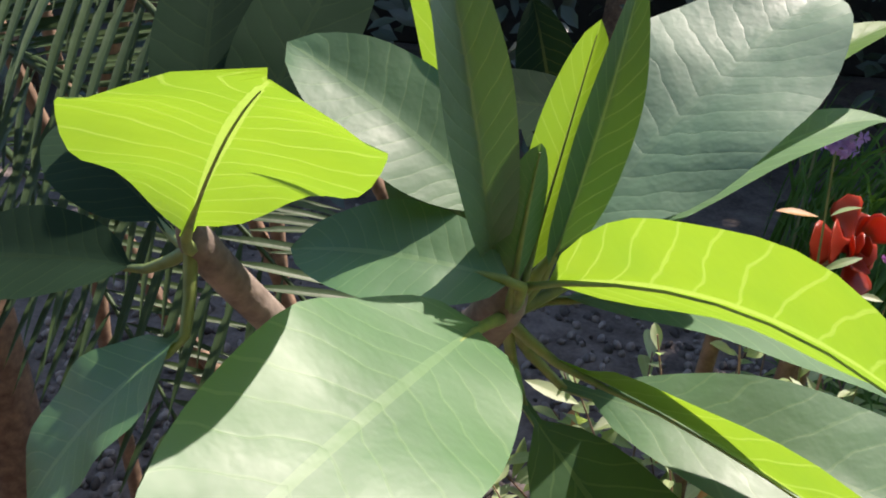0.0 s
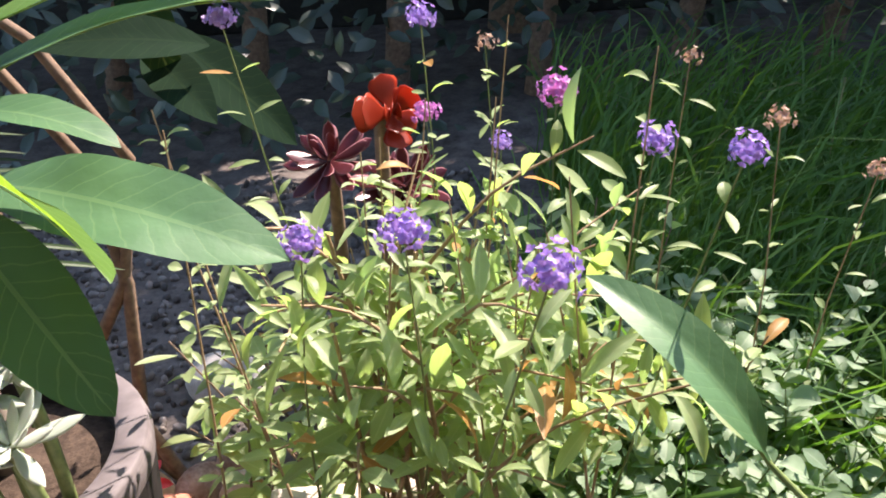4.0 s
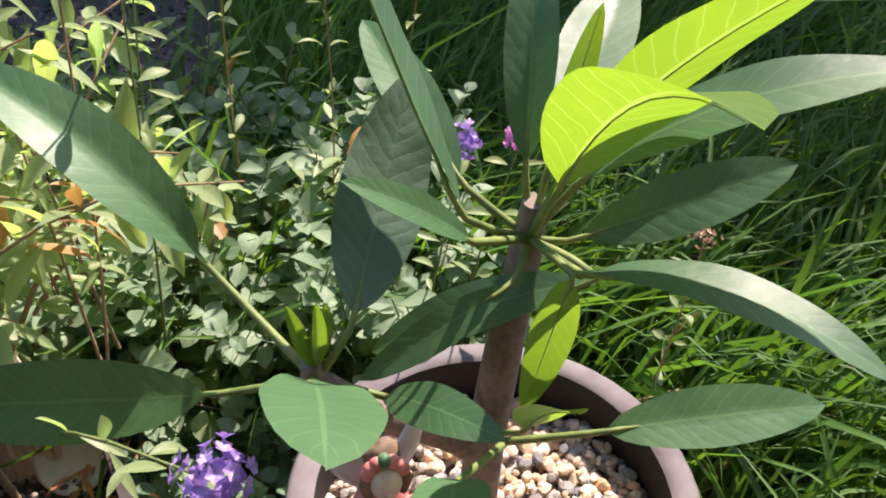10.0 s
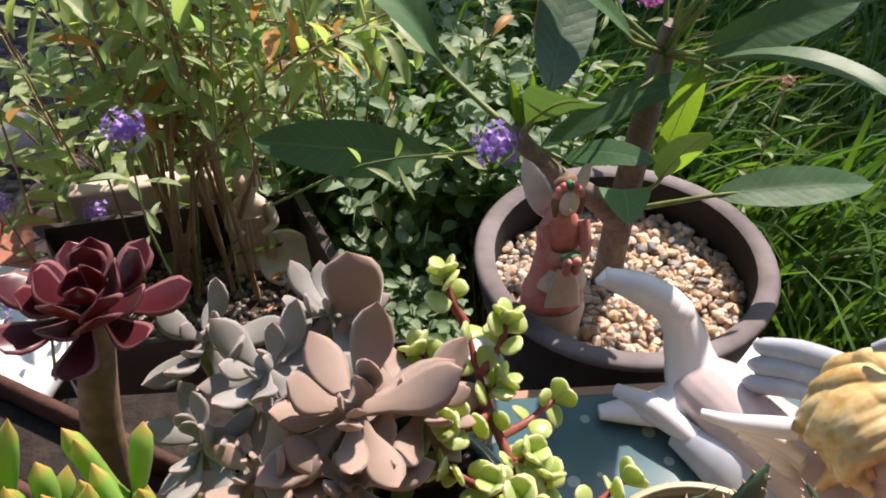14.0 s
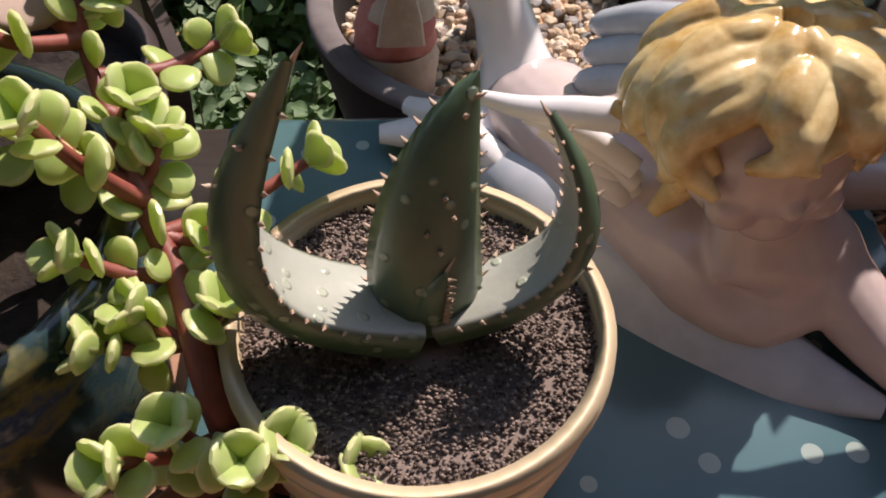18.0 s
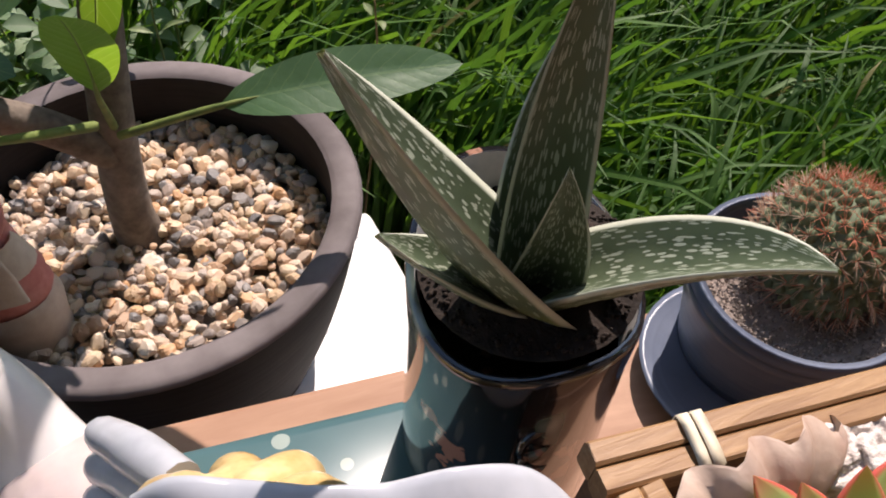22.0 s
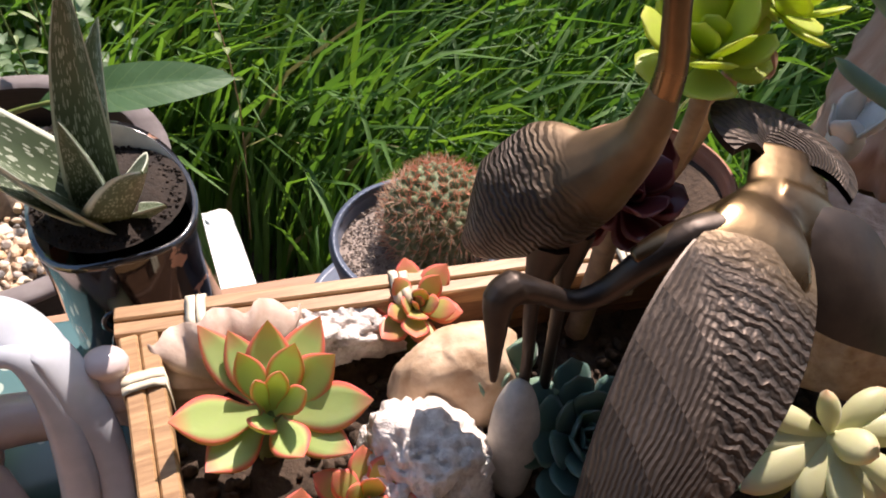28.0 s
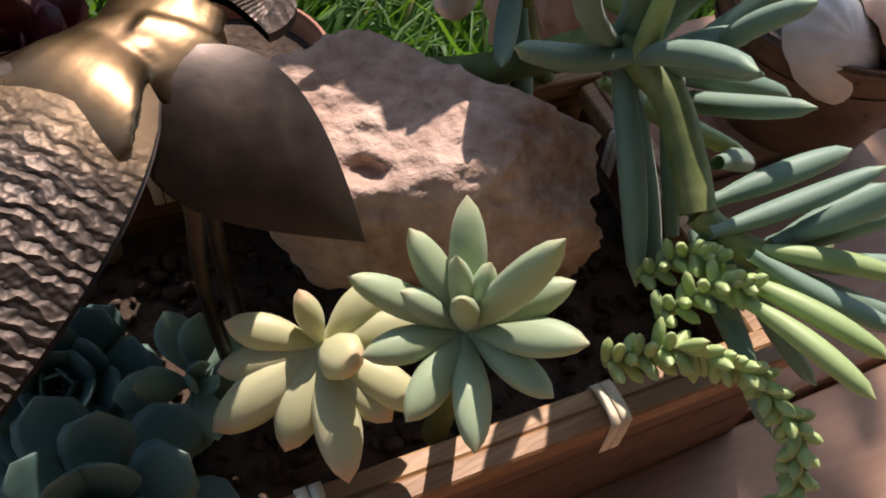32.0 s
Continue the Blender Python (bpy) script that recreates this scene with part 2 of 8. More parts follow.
grit_dark = plain_material("dark_grit", (0.07, 0.053, 0.046), (0.25, 0.195, 0.165), 0.9, 0, 200, 0.3, 500, 0.3, 0.001, True)
grit = plain_material("grit", (0.13, 0.105, 0.09), (0.36, 0.30, 0.26), 0.9, 0, 200, 0.3, 500, 0.3, 0.001, True)


def wood_material(name, deep, light, rough=0.6, along=(1.0, 14.0, 14.0), scale=9.0):
    n = Nodes(name)
    map_ = n.add("ShaderNodeMapping")
    n.tree.links.new(n.place(), map_.inputs["Vector"])
    map_.inputs["Scale"].default_value = along
    grain = n.add("ShaderNodeTexNoise", Scale=scale, Detail=6.0, Roughness=0.6, Distortion=0.6)
    n.tree.links.new(map_.outputs[0], grain.inputs["Vector"])
    both = n.math("ADD", n.math("MULTIPLY", grain.outputs["Fac"], 0.85), n.math("MULTIPLY", n.math("SUBTRACT", n.random(), 0.5), 0.25))
    n.bump(grain.outputs["Fac"], 0.35, 0.001)
    return n.done(n.ramp(both, (0.3, deep), (0.55, tuple((a + b) / 2 for a, b in zip(deep, light))), (0.72, light)), rough, 0.0, 0.4)


bamboo = wood_material("bamboo_strip", (0.22, 0.115, 0.05), (0.50, 0.32, 0.16), 0.5, (2.0, 30.0, 30.0))
bamboo_dark = wood_material("bamboo_wall", (0.10, 0.05, 0.03), (0.24, 0.13, 0.075), 0.65, (2.0, 26.0, 26.0))
binding = plain_material("bamboo_binding", (0.55, 0.47, 0.33), (0.80, 0.74, 0.58), 0.6, 0, 40, 0.3)
deck_wood = wood_material("deck_wood", (0.27, 0.145, 0.09), (0.46, 0.285, 0.19), 0.65, (1.5, 9.0, 9.0), 6.0)
white_paint = plain_material("white_paint", (0.70, 0.71, 0.72), (0.86, 0.86, 0.84), 0.45, 0, 12, 0.1, 90)
drift = wood_material("driftwood", (0.38, 0.26, 0.19), (0.66, 0.52, 0.42), 0.8, (9.0, 9.0, 1.2), 5.0)


def pot_material(name, deep, light, rough):
    """Turned clay: fine rings round the pot, with scuffs."""
    n = Nodes(name)
    map_ = n.add("ShaderNodeMapping")
    n.tree.links.new(n.place(), map_.inputs["Vector"])
    map_.inputs["Scale"].default_value = (2.0, 2.0, 60.0)
    rings = n.noise(4.0, 5.0, map_.outputs[0])
    marks = n.noise(30.0, 4.0)
    both = n.math("ADD", n.math("MULTIPLY", rings, 0.5), n.math("MULTIPLY", marks, 0.5))
    n.bump(both, 0.35, 0.002)
    return n.done(n.ramp(both, (0.32, deep), (0.7, light)), rough, 0.0, 0.35)


pot_brown = pot_material("brown_clay", (0.008, 0.0065, 0.006), (0.028, 0.023, 0.021), 0.82)
# some wear, and the sunlight on the lip put into the rim's tone
pot_rim = pot_material("worn_sunlit_clay_rim", (0.085, 0.070, 0.070), (0.22, 0.195, 0.195), 0.75)
pot_cream = pot_material("cream_glaze", (0.50, 0.39, 0.24), (0.66, 0.55, 0.38), 0.35)
pot_blue = pot_material("blue_grey_glaze", (0.10, 0.125, 0.18), (0.19, 0.22, 0.29), 0.3)
pot_plastic = pot_material("dark_plastic", (0.035, 0.025, 0.027), (0.07, 0.052, 0.052), 0.45)
terracotta = pot_material("terracotta", (0.24, 0.105, 0.065), (0.42, 0.21, 0.14), 0.8)


def glaze_material(name):
    """Black glossy glaze with patches of pale blue and bare clay."""
    n = Nodes(name)
    map_ = n.add("ShaderNodeMapping")
    n.tree.links.new(n.place(), map_.inputs["Vector"])
    map_.inputs["Scale"].default_value = (1.0, 1.0, 0.45)
    patch = n.noise(17.0, 3.0, map_.outputs[0])
    other = n.noise(34.0, 4.0)
    colour = n.ramp(patch, (0.0, (0.008, 0.008, 0.010)), (0.56, (0.012, 0.011, 0.012)), (0.58, (0.10, 0.14, 0.12)), (0.68, (0.42, 0.50, 0.43)))
    colour = n.mix(n.ramp(other, (0.61, (0, 0, 0)), (0.63, (1, 1, 1))), colour, rgb(0.36, 0.20, 0.14))
    n.bump(patch, 0.3, 0.003)
    n.put(n.shader, "Coat Weight", 0.8)
    n.put(n.shader, "Coat Roughness", 0.05)
    return n.done(colour, 0.12, 0.0, 0.6)


glaze_black = glaze_material("black_glaze")
glaze_white = plain_material("white_glaze", (0.48, 0.50, 0.52), (0.78, 0.76, 0.72), 0.15, 0, 30, 0.1)
statue_white = plain_material("glazed_white", (0.68, 0.66, 0.66), (0.80, 0.78, 0.77), 0.17, 0, 14, 0.08, 90)
statue_skin = plain_material("glazed_flesh", (0.46, 0.375, 0.365), (0.60, 0.50, 0.48), 0.16, 0, 14, 0.08, 90)
statue_blue = plain_material("glazed_pale_blue", (0.36, 0.385, 0.43), (0.54, 0.565, 0.61), 0.2, 0, 14, 0.08, 90)
statue_gold = plain_material("glazed_yellow", (0.42, 0.24, 0.06), (0.80, 0.67, 0.36), 0.2, 0, 55, 0.2, 120)
concrete = plain_material("pale_concrete", (0.42, 0.41, 0.43), (0.66, 0.65, 0.66), 0.85, 0, 30, 0.4)
concrete_dark = plain_material("dark_concrete", (0.05, 0.05, 0.055), (0.14, 0.14, 0.15), 0.8, 0, 30, 0.5)
resin_pink = plain_material("pink_resin", (0.50, 0.14, 0.13), (0.72, 0.34, 0.30), 0.6, 0, 60, 0.3)
resin_cream = plain_material("cream_resin", (0.56, 0.44, 0.34), (0.74, 0.64, 0.52), 0.6, 0, 60, 0.3)
resin_green = plain_material("green_resin", (0.05, 0.13, 0.06), (0.14, 0.26, 0.12), 0.6, 0, 60, 0.3)


def dotted_material(name):
    n = Nodes(name)
    dots = n.add("ShaderNodeTexVoronoi", Scale=46.0, Randomness=0.5)
    flat_ = n.add("ShaderNodeMapping")
    n.tree.links.new(n.place(), flat_.inputs["Vector"])
    flat_.inputs["Scale"].default_value = (1.0, 1.0, 0.0)
    n.tree.links.new(flat_.outputs[0], dots.inputs["Vector"])
    spot = n.math("LESS_THAN", dots.outputs["Distance"], 0.22)
    base = n.mix(n.noise(14.0), rgb(0.040, 0.090, 0.10), rgb(0.105, 0.19, 0.21))
    return n.done(n.mix(n.math("MULTIPLY", spot, 0.75), base, rgb(0.36, 0.42, 0.38)), 0.2, 0.0, 0.5)


dotted = dotted_material("dotted_turquoise_glaze")
green_glaze = plain_material("green_yellow_glaze", (0.25, 0.45, 0.25), (0.55, 0.66, 0.32), 0.25, 0, 60, 0.1)


def bronze_material(name, feather):
    """Worn bronze; with rows of overlapping feathers along the UV where feather is set."""
    n = Nodes(name)
    u, v = n.uv()
    wear = n.noise(30.0, 4.0)
    colour = n.ramp(wear, (0.3, (0.060, 0.038, 0.022)), (0.66, (0.20, 0.135, 0.072)))
    if feather:
        # crinkled short feathers near the root, long barred ones towards the tip
        warp = n.math("MULTIPLY", n.math("SUBTRACT", n.noise(48.0, 4.0), 0.5), 0.13)
        crinkle = n.math("ADD", n.math("MULTIPLY", v, feather * 0.95), n.math("ADD", n.math("MULTIPLY", n.noise(150.0, 2.0), 1.7), n.math("MULTIPLY", n.noise(50.0, 2.0), 2.0)))
        scale = n.math("MULTIPLY", n.math("ABSOLUTE", n.math("SUBTRACT", n.math("FRACT", crinkle), 0.5)), 2.0)
        across = n.math("ADD", n.math("ADD", u, warp), n.math("MULTIPLY", v, 0.25))
        bars = n.math("ABSOLUTE", n.math("SUBTRACT", n.math("FRACT", n.math("ADD", n.math("MULTIPLY", across, 22.0), n.math("MULTIPLY", n.math("FLOOR", n.math("MULTIPLY", n.math("ADD", v, n.math("MULTIPLY", u, 0.2)), 7.0)), 0.37))), 0.5))
        tier = n.math("FRACT", n.math("MULTIPLY", n.math("ADD", v, n.math("MULTIPLY", u, 0.2)), 7.0))
        far = n.ramp(n.math("ADD", v, n.math("MULTIPLY", u, 0.6)), (0.74, (0, 0, 0)), (0.86, (1, 1, 1)))
        near = n.ramp(v, (0.12, (0, 0, 0)), (0.26, (1, 1, 1)))
        height = n.mix(far, scale, n.math("ADD", n.math("MULTIPLY", bars, 1.3), n.math("MULTIPLY", tier, 0.45)))
        height = n.math("MULTIPLY", height, near)
        colour = n.mix(near, colour, n.mix(height, rgb(0.022, 0.017, 0.014), n.ramp(wear, (0.3, (0.060, 0.044, 0.034)), (0.65, (0.125, 0.094, 0.074)))))
        n.bump(height, 0.9, 0.0011)
        rough = 0.50
    else:
        n.bump(n.noise(80.0), 0.15, 0.001)
        rough = 0.24
    return n.done(colour, n.ramp(wear, (0.3, (rough + 0.14,) * 3), (0.7, (rough,) * 3)), 0.6 if feather else 0.95)


bronze = bronze_material("bronze", 0)
# dark metal of neck, bill and legs; also holds one wing's shade
bronze_dark = plain_material("dark_bronze", (0.022, 0.016, 0.013), (0.062, 0.044, 0.033), 0.46, 0.6, 30, 0.2, 110)
bronze_feather = bronze_material("bronze_feathers", 36.0)
bronze_fine = bronze_material("bronze_fine_feathers", 50.0)
rock_tan = plain_material("tan_rock", (0.19, 0.095, 0.055), (0.60, 0.45, 0.37), 0.8, 0, 20, 1.0, 130, 0.3, 0.007)
rock_beige = plain_material("beige_stone", (0.40, 0.24, 0.13), (0.74, 0.59, 0.43), 0.65, 0, 22, 0.5, 120, 0.3, 0.004)
rock_grey = plain_material("grey_stone", (0.30, 0.28, 0.25), (0.48, 0.45, 0.41), 0.85, 0, 40, 0.3, 220)
coral_white = plain_material("white_coral", (0.46, 0.39, 0.35), (0.82, 0.77, 0.72), 0.9, 0, 60, 0.9, 240, 0.2, 0.004)
shell_brown = plain_material("brown_shell", (0.38, 0.26, 0.20), (0.66, 0.54, 0.44), 0.6, 0, 30, 0.7, 110)
shell_white = plain_material("white_shell", (0.62, 0.60, 0.55), (0.84, 0.82, 0.76), 0.4, 0, 30, 0.3, 110)
shell_orange = plain_material("orange_shell", (0.52, 0.27, 0.16), (0.78, 0.52, 0.38), 0.35, 0, 40, 0.3, 110)
brick_red = plain_material("red_brick", (0.30, 0.10, 0.06), (0.50, 0.23, 0.15), 0.9, 0, 30, 0.6)

red_edged = succulent_material("red_edged_leaf", rgb(0.26, 0.37, 0.11), rgb(0.50, 0.59, 0.25), rgb(0.66, 0.20, 0.15), 0.74, rgb(0.70, 0.10, 0.11), 0.2, 0.42, 0.25)
red_rosette = succulent_material("red_green_leaf", rgb(0.32, 0.30, 0.09), rgb(0.50, 0.47, 0.16), rgb(0.66, 0.20, 0.14), 0.6, rgb(0.74, 0.15, 0.13), 0.2, 0.45, 0.25)
blue_rosette = succulent_material("blue_green_leaf", rgb(0.035, 0.085, 0.072), rgb(0.095, 0.175, 0.15), rgb(0.16, 0.23, 0.20), 0.9, None, 0.3, 0.55, 0.08)
pale_green = succulent_material("pale_green_leaf", rgb(0.24, 0.33, 0.20), rgb(0.40, 0.48, 0.30), rgb(0.46, 0.46, 0.28), 0.85, None, 0.5, 0.5, 0.15)
pale_cream = succulent_material("cream_green_leaf", rgb(0.40, 0.42, 0.22), rgb(0.58, 0.56, 0.34), rgb(0.66, 0.40, 0.26), 0.8, None, 0.4, 0.5, 0.15)
ghost_pink = succulent_material("ghost_plant_leaf", rgb(0.21, 0.15, 0.12), rgb(0.40, 0.30, 0.235), rgb(0.40, 0.25, 0.20), 0.85, None, 0.8, 0.65, 0.08)
ghost_grey = succulent_material("grey_ghost_leaf", rgb(0.15, 0.155, 0.14), rgb(0.33, 0.315, 0.285), rgb(0.40, 0.29, 0.27), 0.85, None, 0.8, 0.65, 0.08)
pale_grey = succulent_material("pale_grey_green_leaf", rgb(0.30, 0.36, 0.29), rgb(0.52, 0.57, 0.48), rgb(0.50, 0.52, 0.44), 0.85, None, 0.8, 0.6, 0.1)
aeonium_red = succulent_material("dark_red_leaf", rgb(0.045, 0.010, 0.016), rgb(0.14, 0.025, 0.034), rgb(0.10, 0.016, 0.028), 0.85, rgb(0.36, 0.16, 0.17), 0.1, 0.28, 0.36)
aeonium_lime = succulent_material("lime_leaf", rgb(0.30, 0.38, 0.05), rgb(0.52, 0.58, 0.12), rgb(0.60, 0.58, 0.16), 0.85, None, 0.1, 0.4, 0.35)
bright_red = succulent_material("orange_red_leaf", rgb(0.20, 0.02, 0.012), rgb(0.42, 0.06, 0.025), rgb(0.40, 0.07, 0.03), 0.7, None, 0.0, 0.35, 0.45)
jade_leaf = succulent_material("jade_leaf", rgb(0.30, 0.40, 0.10), rgb(0.52, 0.61, 0.25), rgb(0.58, 0.64, 0.32), 0.85, rgb(0.66, 0.66, 0.36), 0.1, 0.35, 0.3)
jade_stem = plain_material("red_brown_stem", (0.13, 0.028, 0.02), (0.30, 0.085, 0.06), 0.55, 0, 60, 0.4)
finger_leaf = succulent_material("finger_leaf", rgb(0.15, 0.31, 0.04), rgb(0.30, 0.48, 0.10), rgb(0.62, 0.34, 0.10), 0.82, None, 0.1, 0.35, 0.2)
chalk_leaf = succulent_material("chalk_stick_leaf", rgb(0.08, 0.15, 0.11), rgb(0.20, 0.30, 0.22), rgb(0.24, 0.34, 0.20), 0.9, None, 0.6, 0.55, 0.06)
# paler copy of the chalk stick leaf, with sunlight put into its colour
chalk_lit = succulent_material("sunlit_stick_leaf", rgb(0.18, 0.28, 0.10), rgb(0.36, 0.46, 0.20), rgb(0.42, 0.50, 0.22), 0.9, None, 0.4, 0.5, 0.12)
tail_leaf = succulent_material("sedum_leaf", rgb(0.26, 0.38, 0.12), rgb(0.44, 0.55, 0.24), rgb(0.50, 0.58, 0.28), 0.85, None, 0.4, 0.5, 0.15)
cactus_skin = plain_material("cactus_skin", (0.075, 0.105, 0.05), (0.21, 0.25, 0.14), 0.7, 0, 60, 0.4)
spine_pale = plain_material("pale_spine", (0.52, 0.36, 0.24), (0.80, 0.66, 0.50), 0.6)
spine_red = plain_material("orange_spine", (0.46, 0.13, 0.07), (0.72, 0.30, 0.18), 0.6)


def aloe_material(name):
    """Dark aloe skin with rows of pale flecks and a pale rim."""
    n = Nodes(name)
    u, v = n.uv()
    map_ = n.add("ShaderNodeMapping")
    n.tree.links.new(n.add("ShaderNodeTexCoord").outputs["UV"], map_.inputs["Vector"])
    map_.inputs["Scale"].default_value = (78.0, 21.0, 1.0)
    cell = n.add("ShaderNodeTexVoronoi", Scale=1.0, Randomness=0.75)
    n.tree.links.new(map_.outputs[0], cell.inputs["Vector"])
    fleck = n.math("LESS_THAN", n.math("ADD", cell.outputs["Distance"], n.math("MULTIPLY", n.noise(90.0), 0.45)), 0.60)
    base = n.mix(n.noise(30.0), rgb(0.046, 0.072, 0.040), rgb(0.125, 0.16, 0.095))
    base = n.mix(n.ramp(v, (0.02, (1, 1, 1)), (0.22, (0, 0, 0))), base, rgb(0.34, 0.36, 0.10))
    colour = n.mix(n.math("MULTIPLY", fleck, 0.85), base, rgb(0.46, 0.51, 0.40))
    near = n.math("ABSOLUTE", n.math("SUBTRACT", n.math("FRACT", n.math("MULTIPLY", u, 2.0)), 0.5))
    colour = n.mix(n.ramp(near, (0.34, (0, 0, 0)), (0.40, (1, 1, 1))), colour, rgb(0.52, 0.55, 0.45))
    n.bump(n.noise(140.0), 0.15, 0.001)
    return n.done(colour, 0.42, 0.0, 0.5, rgb(0.3, 0.36, 0.08), 0.1)


aloe_skin = aloe_material("flecked_aloe")


def pebble_material(name, mass=False):
    n = Nodes(name)
    colour = n.ramp(n.island() if mass else n.random(), (0.0, (0.09, 0.10, 0.11)), (0.10, (0.20, 0.20, 0.20)), (0.22, (0.36, 0.30, 0.26)), (0.32, (0.58, 0.42, 0.26)),
                    (0.45, (0.74, 0.62, 0.46)), (0.55, (0.58, 0.33, 0.16)), (0.66, (0.78, 0.70, 0.58)), (0.76, (0.42, 0.27, 0.17)), (0.88, (0.72, 0.56, 0.42)), (1.0, (0.30, 0.28, 0.27)))
    spots = n.noise(150.0, 4.0)
    n.bump(spots, 0.25, 0.001)
    return n.done(n.mix(n.math("MULTIPLY", spots, 0.25), colour, rgb(0.36, 0.26, 0.18)), 0.55)


pebble = pebble_material("river_pebble")
pebble_mass = pebble_material("river_pebbles", True)


def agave_material(name):
    """Dark dull green back with pale raised flecks; sunlight on the inner face is put into its grey."""
    n = Nodes(name)
    u, v = n.uv()
    cell = n.add("ShaderNodeTexVoronoi", Scale=115.0, Randomness=0.9)
    n.tree.links.new(n.place(), cell.inputs["Vector"])
    fleck = n.ramp(cell.outputs["Distance"], (0.16, (1, 1, 1)), (0.24, (0, 0, 0)))
    mottle = n.noise(45.0, 4.0)
    back_ = n.mix(mottle, rgb(0.026, 0.052, 0.026), rgb(0.095, 0.140, 0.075))
    # paler grey for the inner face: the glancing sunlight painted in
    inner = n.mix(mottle, rgb(0.26, 0.28, 0.24), rgb(0.46, 0.47, 0.41))
    inside = n.ramp(n.math("ABSOLUTE", n.math("SUBTRACT", u, 0.25)), (0.20, (1, 1, 1)), (0.25, (0, 0, 0)))
    base = n.mix(inside, back_, inner)
    n.bump(n.math("ADD", fleck, n.math("MULTIPLY", n.noise(120.0), 0.4)), 0.5, 0.0015)
    return n.done(n.mix(n.math("MULTIPLY", fleck, 0.45), base, rgb(0.36, 0.42, 0.30)), n.ramp(n.noise(70.0), (0.3, (0.30,) * 3), (0.7, (0.46,) * 3)), 0.0, 0.7, rgb(0.10, 0.16, 0.04), 0.05)


agave_leaf = agave_material("flecked_agave")


# ---- mesh tools ----
def unit(v):
    v = np.asarray(v, float)
    return v / (np.linalg.norm(v) + 1e-12)


class Build:
    """Collects surfaces and makes one mesh object of them."""

    def __init__(self):
        self.v, self.f, self.uv, self.m = [], [], [], []
        self.slot = 0

    def grid(self, rows, uv=None, closed=False):
        """A sheet of quads from rows of points; closed: the last column meets the first."""
        rows = np.asarray(rows, float)
        nv, nu = rows.shape[:2]
        first = len(self.v)
        self.v.extend(rows.reshape(-1, 3).tolist())
        if uv is None:
            uv = [(i / max(nu - 1, 1), j / max(nv - 1, 1)) for j in range(nv) for i in range(nu)]
        for j in range(nv - 1):
            for i in range(nu if closed else nu - 1):
                k = (i + 1) % nu
                a, b, c, d = j * nu + i, j * nu + k, (j + 1) * nu + k, (j + 1) * nu + i
                self.f.append((first + a, first + b, first + c, first + d))
                ua, ub, uc, ud = uv[a], uv[b], uv[c], uv[d]
                if closed and k == 0:
                    ub, uc = (1.0, ub[1]), (1.0, uc[1])
                self.uv.append((ua, ub, uc, ud))
                self.m.append(self.slot)
        return self

    def cap(self, ring, uv=(0.5, 1.0)):
        first = len(self.v)
        self.v.extend([list(p) for p in ring])
        self.f.append(tuple(range(first, first + len(ring))))
        self.uv.append(tuple(uv for _ in ring))
        self.m.append(self.slot)

    def leaf(self, base, tip, width, n=(0, 0, 1), arch=0.1, fold=0.15, bow=1.0, nu=5, nv=9, ripple=0.0, curl=0.0, stalk=0.0, blunt=0.75, phase=0.0):
        """A thin leaf from base to tip: n is its upper side; arch lifts its middle by that share of the length; fold makes a V; curl rolls the edges down."""
        base, tip, n = np.asarray(base, float), np.asarray(tip, float), unit(n)
        way = tip - base
        far = np.linalg.norm(way)
        t = way / far
        n = unit(n - t * (n @ t))
        rows, uv = [], []
        for j in range(nv):
            v = j / (nv - 1)
            c = base + way * v + n * (arch * far * 4 * v * (1 - v))
            slope = unit(way + n * (arch * far * 4 * (1 - 2 * v)))
            side = unit(np.cross(slope, n))
            up = np.cross(side, slope)
            s = max((v - stalk) / (1 - stalk), 0.0)
            w = width / 2 * max(math.sin(math.pi * s**bow), 0.0) ** blunt if s > 0 else 0.0
            w = max(w, width * (0.03 if v < 0.9 else 0.004))
            row = []
            for i in range(nu):
                u = 2 * i / (nu - 1) - 1
                lift = abs(u) * w * fold - curl * w * u * u + ripple * width * abs(u) * math.sin(v * 17 + phase + 1.3 * (u > 0))
                row.append(c + side * (u * w) + up * lift)
                uv.append((i / (nu - 1), v))
            rows.append(row)
        return self.grid(rows, uv)

    def flesh(self, base, tip, width, thick, n=(0, 0, 1), arch=0.0, bow=1.3, blunt=0.6, ns=8, nv=8, hollow=0.2, foot=0.3, point=0.02):
        """A thick succulent leaf: an oval section swept from base to tip; hollow dents its upper side."""
        base, tip, n = np.asarray(base, float), np.asarray(tip, float), unit(n)
        way = tip - base
        far = np.linalg.norm(way) + 1e-9
        t = way / far
        n = n - t * (n @ t)
        n = unit(n if np.linalg.norm(n) > 1e-4 else np.cross(t, (0.3, 0.5, 0.8)))
        rows, uv = [], []
        for j in range(nv):
            v = j / (nv - 1)
            c = base + way * v + n * (arch * far * 4 * v * (1 - v))
            slope = unit(way + n * (arch * far * 4 * (1 - 2 * v)))
            side = unit(np.cross(slope, n))
            up = np.cross(side, slope)
            s = max(math.sin(math.pi * v**bow), 0.0) ** blunt
            s = max(s, foot * (1 - v) ** 0.5 if v < 0.5 else 0.0, point)
            w, h = width / 2 * s, thick / 2 * max(s, foot if v < 0.5 else 0.0) ** 0.7
            row = []
            for i in range(ns):
                a = 2 * math.pi * i / ns
                x, y = math.cos(a), math.sin(a)
                if y > 0:
                    y *= 1 - 2.0 * hollow * (1 - x * x)
                row.append(c + side * (x * w) + up * (y * h))
                uv.append((i / ns, v))
            rows.append(row)
        self.grid(rows, uv, closed=True)
        self.cap(rows[-1])
        return self

